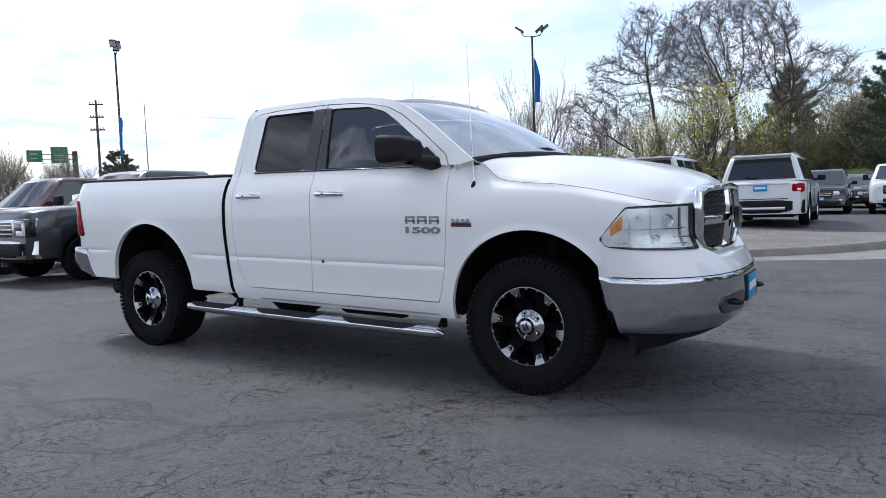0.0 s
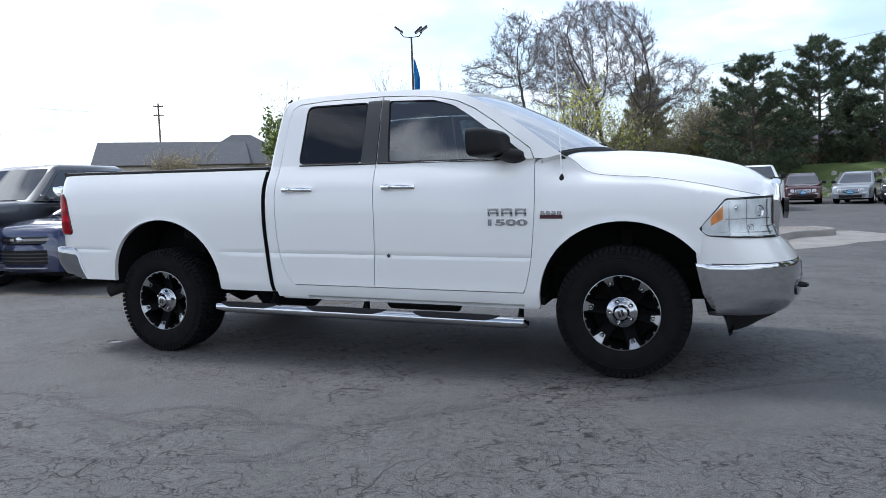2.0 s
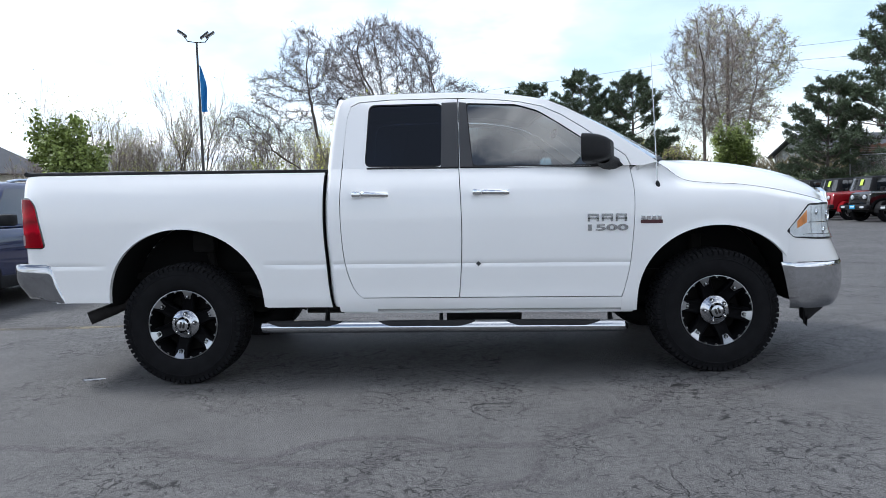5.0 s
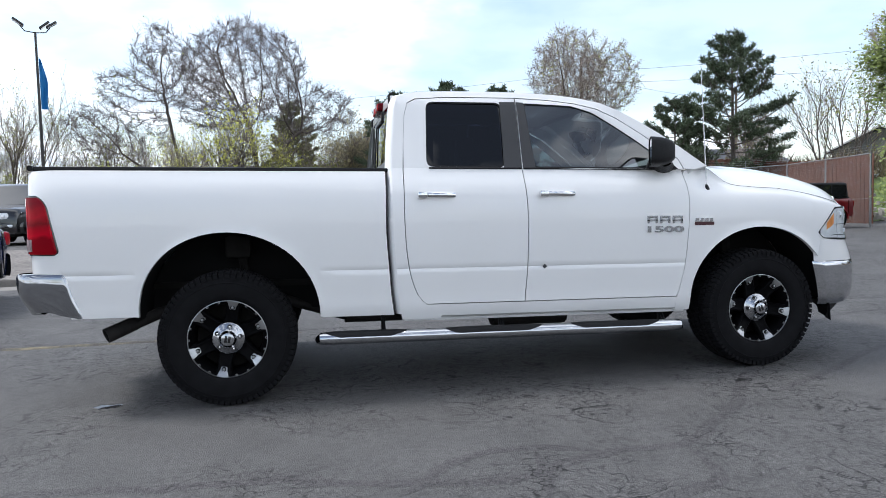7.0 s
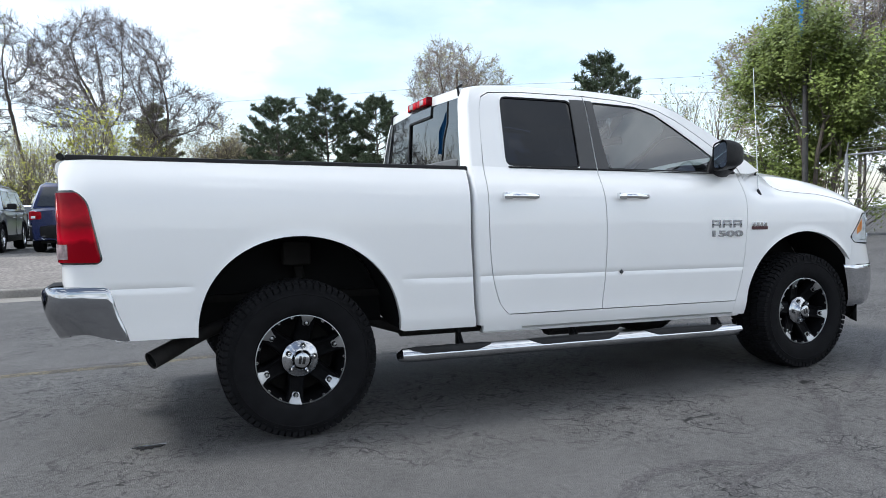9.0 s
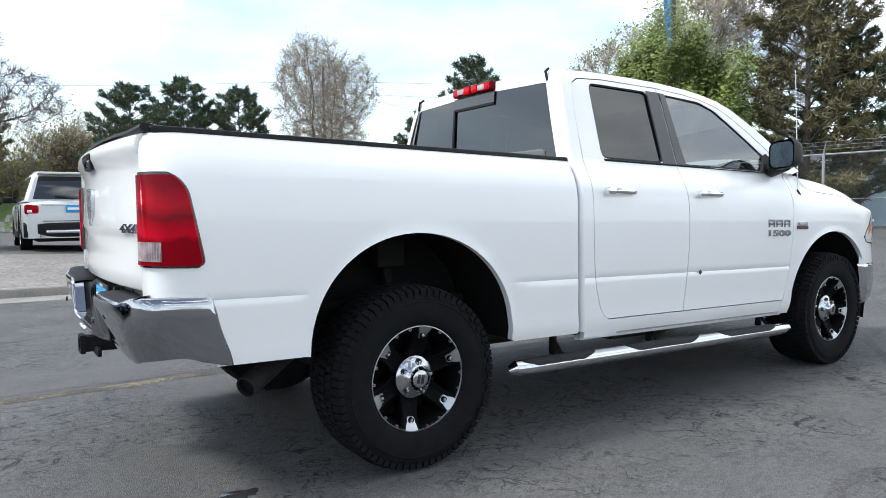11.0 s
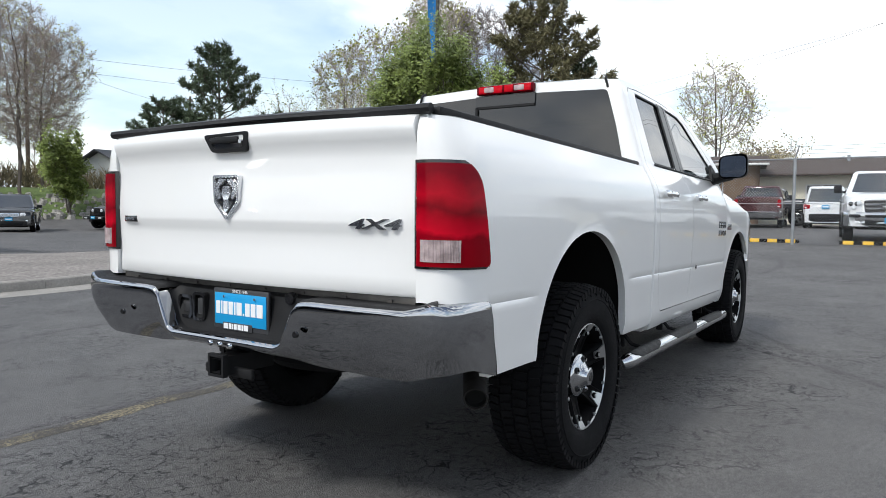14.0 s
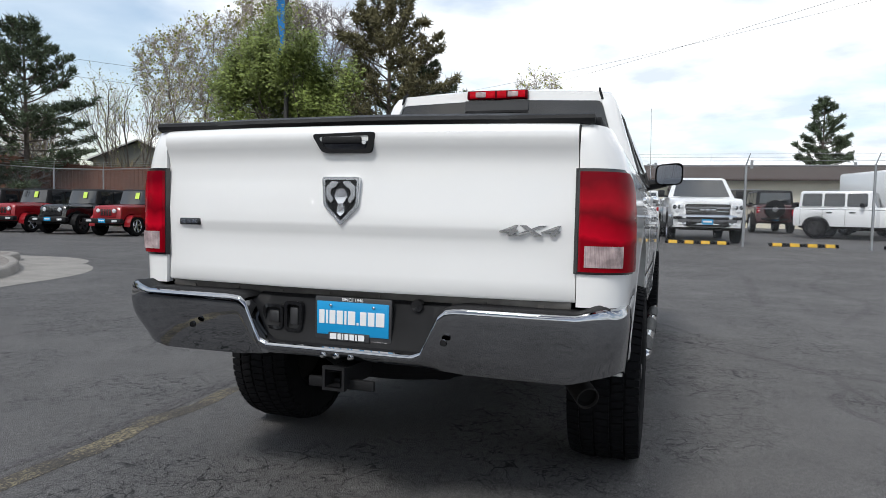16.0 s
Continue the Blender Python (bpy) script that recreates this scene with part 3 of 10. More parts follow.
SEALS = [
    ([(-0.9, -2.12), (-0.35, -2.2), (0.24, -2.24), (0.8, -2.42), (1.25, -2.5), (1.81, -2.3), (2.3, -2.25), (2.6, -1.98), (2.86, -1.74), (3.36, -1.13), (3.95, -0.66), (4.45, -0.15), (4.92, 0.29)], 0.09),
    ([(0.8, -2.54), (1.15, -2.22), (1.45, -2.14), (1.8, -2.28)], 0.08),
    ([(1.32, -2.85), (1.45, -2.55), (1.5, -2.2)], 0.07),
    ([(0.55, -2.95), (1.2, -2.98), (1.75, -2.85), (2.15, -2.72), (2.2, -2.36)], 0.08),
    ([(0.9, -2.6), (1.2, -2.75), (1.5, -2.9)], 0.07),
    ([(3.2, -1.6), (3.9, -1.25), (4.7, -0.75), (5.6, -0.5), (6.6, -0.55)], 0.07),
    ([(4.92, 0.29), (5.8, 0.75), (7.0, 0.9), (8.6, 1.3)], 0.07),
    ([(6.2, -2.23), (7.6, -2.3), (9.4, -2.45), (11.1, -2.46)], 0.16),
    ([(11.2, -0.15), (12.6, -0.3), (14.2, -0.1)], 0.14),
    ([(5.0, -2.9), (7.4, -3.7), (9.5, -3.4), (12.6, -4.2), (16.3, -3.97)], 0.10),
    ([(-6.0, 4.4), (-3.4, 3.6), (-1.6, 3.75), (0.88, 4.29), (3.5, 3.9), (7.0, 4.4)], 0.10),
    ([(2.0, 5.4), (4.4, 5.0), (7.2, 6.1), (9.0, 5.6), (12.0, 6.0)], 0.08),
]
for k, (path, w) in enumerate(SEALS):
    band("crack_seal", "dark tar band over an asphalt crack", path, w * 1.5, SEALANT, 10 + k, rough_edge=0.28)
band("paving_joint", "dark joint line across the asphalt", [(x, 1.56 + 0.05 * math.sin(x * 1.3)) for x in steps(-14, 14, 30)], 0.05, SEALANT, 40)
band("parking_line", "faded yellow painted line on the asphalt", [(x, 1.47 + 0.02 * math.sin(x)) for x in steps(-14, 0.35, 16)], 0.20, YELLOW, 41, 0.006, "line", 0.3)
band("paving_joint", "dark joint beside the faded yellow line", [(x, 1.60 + 0.02 * math.sin(x * 1.7)) for x in steps(-14, 0.9, 24)], 0.10, SEALANT, 43, rough_edge=0.5)


TAR = material("glossy_tar", (0.03, 0.03, 0.032), rough=0.12, vary=0.2, scale=30)


def tar_spot(x, y):
    """A small ragged drop of glossy tar, set on the asphalt."""
    R = random.Random(12)
    bm = bmesh.new()
    mid = bm.verts.new((x, y, ground_z(x, y) + 0.006))
    inner, rim = [], []
    for k in range(22):
        a = k / 22 * math.tau
        r = R.uniform(0.65, 1.25)
        for ring, f, lift in ((inner, 0.6, 0.0055), (rim, 1.0, 0.001)):
            px, py = x + math.cos(a) * 0.085 * r * f, y + math.sin(a) * 0.055 * r * f
            ring.append(bm.verts.new((px, py, ground_z(px, py) + lift)))
    for k in range(22):
        n = (k + 1) % 22
        bm.faces.new((mid, inner[k], inner[n]))
        bm.faces.new((inner[k], rim[k], rim[n], inner[n]))
    ob = part("tar_spot", bm, TAR)
    return tagged(ob, "small ragged spot of glossy black tar on grey asphalt", "tar spot", kind="structure")


tar_spot(-0.78, -0.79)

# ---- the white pickup ----
RAKE = 0.02
WHEEL_X = (0.0, 3.57)
SIDE = [(0.44, 0.925), (0.50, 0.950), (0.545, 0.962), (0.575, 0.9645), (0.61, 0.9635), (0.65, 0.967), (0.72, 0.9725), (0.79, 0.9765), (0.95, 0.983), (1.15, 0.983),
        (1.25, 0.972), (1.32, 0.948), (1.38, 0.915), (1.43, 0.890)]
FENDER = [(0.44, 0.915), (0.56, 0.950), (0.70, 0.972), (0.79, 0.9785), (0.95, 0.985), (1.15, 0.985), (1.22, 0.972), (1.27, 0.950),
          (1.31, 0.915), (1.35, 0.885), (1.47, 0.842)]


def flare(x, z):
    f = 0.0
    for c in WHEEL_X:
        d = abs(math.hypot((x - c) / 0.53, (z - 0.53) / 0.50) - 1) * 0.5
        f += 0.0045 * math.exp(-(d / 0.022) ** 2)
    return f


def groove(x, z):
    """The fine pressed line along the body, which fades out at the wheel arches."""
    g = 0.0032 * math.exp(-((z - 0.79) / 0.0025) ** 2)
    for c in WHEEL_X:
        g *= ramp(math.hypot((x - c) / 0.53, (z - 0.53) / 0.50), 1.12, 1.3)
    return g


def side_y(x, z):
    return smooth_curve(SIDE, z) + flare(x, z) - groove(x, z)


def fender_y(x, z):
    return smooth_curve(FENDER, z) + flare(x, z) - groove(x, z)


def upper_y(x, z):
    y = 0.89 - 0.3148 * (z - 1.43)
    if z > 1.86:
        y -= 0.28 * (z - 1.86)
    return y + 0.035 * ramp(x, 2.4, 3.1)


def nose(th, z):
    """Plan of the front end: th = 0 at the middle, 90 degrees at the side."""
    n = 2.6
    reach = 0.50 + 0.115 * min(1.0, max(0.0, (1.0 - z) / 0.23))
    wide = smooth_curve(FENDER, z) + 0.006
    return 4.0 + reach * max(0.0, math.cos(th)) ** (2 / n), wide * max(0.0, math.sin(th)) ** (2 / n)


def nose_th(y, z):
    wide = smooth_curve(FENDER, z) + 0.006
    return math.asin(min(1.0, (abs(y) / wide) ** 1.3))


truck = thing("pickup_truck", "white four-door pickup truck with black off-road wheels parked on asphalt", "pickup truck")


def tp(name, bm, mat, parent=None, label="", smooth=40.0, rake=True):
    if rake:
        for v in bm.verts:
            v.co.z -= RAKE * (v.co.x - 1)
    return part(name, bm, mat, parent or truck, label, smooth)


def bed_front(z):
    return smooth_curve([(0.44, 0.035), (0.60, 0.012), (0.79, 0.0), (1.04, -0.012), (1.42, 0.0)], z)


def split_rows(zb, zt, crease=0.79, lo=9, hi=20):
    a, m, b = max(zb + 0.002, crease - 0.004), max(zb + 0.003, crease), max(zb + 0.004, crease + 0.004)
    return steps(zb, a, lo) + [m] + steps(b, zt, hi)


def bed_corner(s, z):
    """Plan of the bed's rear corner: s = 0 on the side, 1 on the back."""
    w = side_y(-0.9, z)
    x0, x1, y1 = -0.90, -1.128, 0.817
    t = s * math.pi / 2
    n = 2.9
    return x0 + (x1 - x0) * math.sin(t) ** (2 / n), y1 + (w - y1) * math.cos(t) ** (2 / n)


def bedside(sgn):
    bm = bmesh.new()
    rows = []
    cols = [("x", x) for x in steps(0.965, 0.55, 6)]
    cols += [("a", t) for t in steps(0.0, math.pi, 33)]
    cols += [("x", x) for x in steps(-0.55, -0.875, 5)]
    cols += [("c", s) for s in (0.0, 0.015, 0.03, 0.05, 0.075, 0.10, 0.14, 0.18, 0.24, 0.30, 0.38, 0.46, 0.55, 0.64, 0.73, 0.82, 0.91, 1.0)]
    for kind, v in cols:
        if kind == "a":
            x, zb = 0.53 * math.cos(v), 0.505 + 0.03 * (1 - math.cos(v)) / 2 + 0.515 * max(0.0, math.sin(v)) ** 0.92
        elif kind == "x":
            x, zb = v, (0.497 if v > 0 else 0.537)
        else:
            x, zb = 0, lerp(0.537, 0.802, ramp(v, 0.0, 0.05))
        top = 1.400
        row = []
        for z in split_rows(zb, top):
            if kind == "c":
                px, py = bed_corner(v, z)
                if z > 1.34:
                    px += 0.02 * ((z - 1.34) / 0.06) ** 2 * v
            else:
                px, py = x, side_y(x, z)
                if x > 0.53:
                    px += bed_front(z) * (x - 0.53) / 0.435
            row.append((px, sgn * py, z))
        lx, ly = row[-1][0], row[-1][1]
        row.append((lx + (0.012 if kind == "c" else 0), ly - sgn * 0.02, top + 0.008))
        row.append((lx + (0.05 if kind == "c" else 0), sgn * (max(0.818, abs(ly) - 0.05) if kind == "c" else min(abs(ly) - 0.05, 0.80)), top + 0.008))
        rows.append(row)
    shell(bm, rows, lambda p: (0.035 * ramp(-p[0], 0.95, 1.10), -sgn * 0.035 * (1 - ramp(-p[0], 0.95, 1.10)), 0.0))
    side = tp("bedside", bm, PAINT)
    # tail lamp wrapped round the corner
    lamp = tp("tail_lamp", lamp_patch(sgn, 0.912, 1.258, 0.006, 0.0), BLACK_GLOSS, None, "red tail lamp with a clear reversing window")
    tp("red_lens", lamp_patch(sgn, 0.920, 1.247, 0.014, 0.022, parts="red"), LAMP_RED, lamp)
    tp("clear_lens", lamp_patch(sgn, 0.935, 1.005, 0.0165, 0.012, parts="clear"), CLEAR_RIB, lamp, "clear ribbed reversing lens")
    return side


def lamp_patch(sgn, z0, z1, out, inset, parts="all"):
    bm = bmesh.new()
    rows = []
    for z in steps(z0, z1, 32 if parts != "clear" else 15):
        k = (z - 0.912) / (1.258 - 0.912)
        s0 = lerp(0.055, 0.215, k ** 1.2) + inset * 0.9          # front edge leans back
        s0 += 0.22 * (1 - math.sqrt(1 - min(0.98, max(0.0, (k - 0.76) / 0.24)) ** 2)) + 0.07 * (1 - math.sqrt(1 - min(0.98, max(0.0, (0.09 - k) / 0.09)) ** 2))
        s1 = 1.0 - inset * 0.6
        if parts == "clear":
            s0, s1 = 0.50, 0.955
        row = []
        for s in steps(s0, s1, 16 if parts != "clear" else 60):
            x, y = bed_corner(s, z)
            x2, y2 = bed_corner(min(1, s + 0.01), z)
            x1, y1 = bed_corner(max(0, s - 0.01), z)
            d = Vector((x2 - x1, y2 - y1))
            n = Vector((d.y, -d.x)).normalized() if d.length > 1e-6 else Vector((-1, 0))
            if n.dot(Vector((-1, 1))) < 0:
                n = -n
            rib = 0.0010 * math.sin(s * 330) if parts == "clear" else 0.0
            bulge = out + rib
            row.append((x + n.x * bulge, sgn * (y + n.y * bulge), z))
        rows.append(row)
    shell(bm, rows, lambda p: (0.012, -sgn * 0.012, 0))
    return bm


bedside(-1)
bedside(1)
# black sheet put into the gap between bed and cab for its shade
for sgn in (-1, 1):
    bm = bmesh.new()
    rows = []
    for z in steps(0.50, 1.395, 16):
        y = sgn * (side_y(0.99, z) - 0.002)
        rows.append([(x + bed_front(z), y - sgn * d, z) for x, d in ((0.9675, 0.0), (0.9690, 0.012), (0.9690, 0.10), (1.010, 0.10), (1.010, 0.30))])
    grid(bm, rows)
    tp("bed_gap_shade", bm, LINER)


def crown(y):
    """The tailgate bows outwards in the middle."""
    return 0.058 * max(0.0, 1 - (y / 0.812) ** 2)


def tailgate():
    def bowed(name, bm, mat, parent=None, label="", smooth=40.0):
        for v in bm.verts:
            v.co.x -= crown(v.co.y)
        return tp(name, bm, mat, parent, label, smooth)
    prof = [(1.408, -1.085), (1.404, -1.118), (1.392, -1.136), (1.372, -1.143), (1.350, -1.141), (1.325, -1.130), (1.300, -1.119), (1.27, -1.115), (1.20, -1.118), (1.10, -1.124),
            (1.060, -1.1265), (1.045, -1.125), (1.022, -1.115), (1.00, -1.111), (0.95, -1.111), (0.88, -1.114), (0.825, -1.116), (0.815, -1.109)]
    bm = bmesh.new()
    rows = []
    for y in steps(-0.812, 0.812, 41):
        k = ramp(abs(y), 0.68, 0.80)
        row = []
        for z, x in prof:
            xx = x
            if 0.88 < z < 1.10:                             # the pressed fold dies out at the ends
                xx = lerp(x, -1.114 - 0.0455 * (z - 0.88), k)
            row.append((xx + 0.002 * (abs(y) / 0.8) ** 6, y, z))
        rows.append(row)
    shell(bm, rows, (0.05, 0, 0))
    gate = bowed("tailgate", bm, PAINT)
    # recessed black handle
    bm = bmesh.new()
    out = rounded([(-0.125, 1.372), (0.125, 1.378), (0.105, 1.306), (-0.085, 1.306)], 0.018)
    hole = rounded([(-0.10, 1.362), (0.10, 1.366), (0.085, 1.318), (-0.07, 1.318)], 0.014)
    slab(bm, [(-p[0], p[1]) for p in out], [[(-p[0], p[1]) for p in hole]], lambda a, b: (-1.147 + (1.37 - b) * 0.12, a, b), (0.05, 0, 0))
    h = bowed("handle", bm, BLACK_PLASTIC, gate, "black recessed tailgate handle")
    bm = bmesh.new()
    slab(bm, [(-p[0] * 0.97, 1.340 + (p[1] - 1.340) * 0.95) for p in out], (), lambda a, b: (-1.1425 + (1.37 - b) * 0.12, a, b), (0.03, 0, 0))
    bowed("handle_pocket", bm, BLACK_GLOSS, h)
    bm = bmesh.new()
    box(bm, -1.150, -1.126, -0.070, 0.085, 1.338, 1.362, 0.006)
    bowed("handle_lever", bm, BLACK_PLASTIC, h)
    bm = bmesh.new()
    lathe(bm, [(0.0, -1.150), (0.008, -1.150), (0.009, -1.130)], 14, 'x', (0, -0.082, 1.342))
    bowed("key_lock", bm, CHROME_SOFT, h)
    # shield-shaped badge, a plain shape
    bm = bmesh.new()
    sh = rounded([(-0.074, 1.222), (0.074, 1.222), (0.068, 1.118), (0.0, 1.050), (-0.068, 1.118)], 0.012)
    sh2 = rounded([(-0.063, 1.212), (0.063, 1.212), (0.058, 1.123), (0.0, 1.065), (-0.058, 1.123)], 0.010)
    slab(bm, sh, [sh2], lambda a, b: (-1.136, a + 0.012, b), (0.03, 0, 0))
    badge = bowed("badge", bm, BADGE_BRIGHT, gate, "chrome shield badge with a plain black field")
    bm = bmesh.new()
    slab(bm, sh2, (), lambda a, b: (-1.129, a + 0.012, b))
    bowed("badge_field", bm, BLACK_GLOSS, badge)
    bm = bmesh.new()
    for sg in (-1, 1):
        horn = rounded([(0.006, 1.204), (0.034, 1.208), (0.057, 1.186), (0.056, 1.150), (0.038, 1.128), (0.028, 1.142), (0.041, 1.160), (0.038, 1.178), (0.022, 1.186)], 0.006)
        slab(bm, [(sg * p[0], p[1]) for p in horn], (), lambda a, b: (-1.137, a + 0.012, b), (0.010, 0, 0))
    head = rounded([(-0.014, 1.180), (0.014, 1.180), (0.026, 1.152), (0.010, 1.128), (0.016, 1.098), (0.0, 1.082), (-0.016, 1.098), (-0.010, 1.128), (-0.026, 1.152)], 0.005)
    slab(bm, head, (), lambda a, b: (-1.138 + 0.15 * abs(a), a + 0.012, b), (0.010, 0, 0))
    bowed("badge_relief", bm, BADGE_BRIGHT, badge)
    # 4x4 letters
    bm = text_mesh("4X4", 0.100, 0.007, 0.003)
    xs = [v.co.x for v in bm.verts]
    ys = [v.co.y for v in bm.verts]
    for v in bm.verts:
        u, w, z = (v.co.x - min(xs)) / (max(xs) - min(xs)), (v.co.y - min(ys)) / (max(ys) - min(ys)), v.co.z
        v.co = Vector((-1.122 - z, -0.555 - 0.198 * u - 0.018 * w, 1.033 + 0.035 * w))
    bowed("letters", bm, BADGE, gate, "chrome 4X4 letters", 0)
    bm = bmesh.new()
    box(bm, -1.130, -1.112, 0.640, 0.745, 1.036, 1.062, 0.003)
    trim = bowed("trim_badge", bm, BLACK_GLOSS, gate, "small black trim badge")
    bm = bmesh.new()
    for y in steps(0.655, 0.712, 3):
        box(bm, -1.1325, -1.128, y, y + 0.022, 1.042, 1.056)
    bowed("badge_bars", bm, CHROME_SOFT, trim)
    # grey channel under the gate
    bm = bmesh.new()
    box(bm, -1.105, -1.06, -0.80, 0.80, 0.775, 0.817, 0.004)
    for y in steps(-0.7, 0.7, 8):
        box(bm, -1.112, -1.10, y - 0.01, y + 0.01, 0.79, 0.80)
    tp("sill_channel", bm, STEEL)


tailgate()


def tonneau():
    cover = tp("bed_cover", tonneau_sheet(), VINYL, None, "black vinyl soft bed cover")
    for sg in (-1, 1):
        bm = bmesh.new()
        box(bm, -1.09, 0.985, min(sg * 0.80, sg * 0.880), max(sg * 0.80, sg * 0.880), 1.400, 1.430, 0.008)
        tp("cover_rail", bm, BLACK_PLASTIC, cover)
    bm = bmesh.new()
    tube(bm, [(-1.112, y, 1.421 + 0.004 * math.cos(y * 2)) for y in steps(-0.86, 0.86, 15)], 0.017, 8)
    tp("rear_seal", bm, BLACK_PLASTIC, cover)


def tonneau_sheet():
    bm = bmesh.new()
    rows = []
    for x in steps(-1.10, 0.99, 40):
        row = []
        for y in steps(-0.845, 0.845, 31):
            e = 1 - (abs(y) / 0.845) ** 6
            bows = 0.008 * (0.5 + 0.5 * math.cos((x + 1.1) / 0.52 * 2 * math.pi))
            z = 1.420 + 0.024 * e + bows * e + 0.004 * noise.noise((x * 2, y * 2, 3.0)) * e
            z -= 0.016 * (1 - ramp(x, -1.10, -1.05))
            row.append((x - crown(y) * (1 - ramp(x, -1.10, 0.2)), y, z))
        rows.append(row)
    shell(bm, rows, (0, 0, -0.013))
    return bm


tonneau()

ROOFLINE = [(1.085, 1.915), (1.14, 1.935), (1.30, 1.949), (1.60, 1.957), (1.90, 1.957), (2.15, 1.946), (2.33, 1.926), (2.49, 1.893), (2.60, 1.845), (2.72, 1.778), (2.87, 1.685), (3.02, 1.578), (3.19, 1.452)]
DOORTOP = [(1.082, 1.43), (1.092, 1.60), (1.110, 1.78), (1.135, 1.862), (1.19, 1.893), (1.40, 1.910), (1.87, 1.915), (2.12, 1.903), (2.30, 1.882), (2.45, 1.848), (2.58, 1.786), (2.72, 1.693), (2.85, 1.597), (2.985, 1.497), (3.012, 1.43)]
SEAM = 1.878


def door_left(z):
    return smooth_curve([(0.50, 1.30), (0.56, 1.20), (0.62, 1.145), (0.80, 1.092), (1.10, 1.072), (1.43, 1.082)], z)


def door_right(z):
    return smooth_curve([(0.50, 2.86), (0.56, 2.93), (0.66, 2.965), (0.80, 2.993), (1.10, 3.021), (1.25, 3.024), (1.43, 3.012)], z)


def seam_x(z):
    return smooth_curve([(0.56, 1.852), (0.80, 1.872), (1.05, 1.880), (1.43, 1.872)], z)


def cab_rear(z):
    return 1.012 + bed_front(z)


def upper_put(sgn):
    return lambda x, z: (x, sgn * upper_y(x, z), z)


def door_panel(sgn, left, right, z0, upper, window, name):
    bm = bmesh.new()
    rows = []
    for u in steps(0, 1, 22):
        row = []
        for z in split_rows(z0, 1.43, lo=9, hi=20):
            x = lerp(left(z), right(z), u)
            y = side_y(x, z) - flare(x, z) * 0.6
            row.append((x, sgn * y, z))
        rows.append(row)
    shell(bm, rows, (0, -sgn * 0.03, 0))
    slab(bm, upper, [window], upper_put(sgn), (0, -sgn * 0.03, -0.006))
    return tp(name, bm, PAINT)


WIN_R = rounded([(1.234, 1.438), (1.764, 1.436), (1.775, 1.880), (1.262, 1.876)], 0.05)
WIN_F = rounded([(1.955, 1.433), (2.945, 1.428), (2.90, 1.475), (2.70, 1.632), (2.545, 1.742), (2.42, 1.822), (2.27, 1.867), (1.925, 1.880)], 0.03)


def handle(sgn, x0, x1, z, parent):
    bm = bmesh.new()
    y = side_y((x0 + x1) / 2, z) * sgn
    rows = []
    for t in steps(0, 1, 13):
        x = lerp(x0 + 0.055, x1, t)
        lift = 0.044 * math.sin(math.pi * min(1, max(0, t * 0.9 + 0.05))) ** 0.5
        h = 0.0165 - 0.003 * abs(t - 0.5)
        ring = [(x, y + sgn * (lift + 0.010 * math.cos(a)), z + 0.004 * (0.5 - t) + h * math.sin(a)) for a in steps(0, 2 * math.pi, 11)[:-1]]
        rows.append(ring)
    vs = grid(bm, rows, close_v=True)
    bm.faces.new(vs[0])
    bm.faces.new(vs[-1])
    hd = tp("door_handle", bm, CHROME, parent, "chrome pull handle")
    bm = bmesh.new()
    box(bm, x0 - 0.01, x0 + 0.052, min(y + sgn * 0.005, y + sgn * 0.045), max(y + sgn * 0.005, y + sgn * 0.045), z - 0.021, z + 0.022, 0.012)
    tp("handle_cap", bm, CHROME, hd)
    bm = bmesh.new()
    box(bm, x0 + 0.03, x1 - 0.01, y - 0.004, y + 0.004, z - 0.030, z + 0.018, 0.0015)
    tp("handle_cup", bm, PAINT, hd)


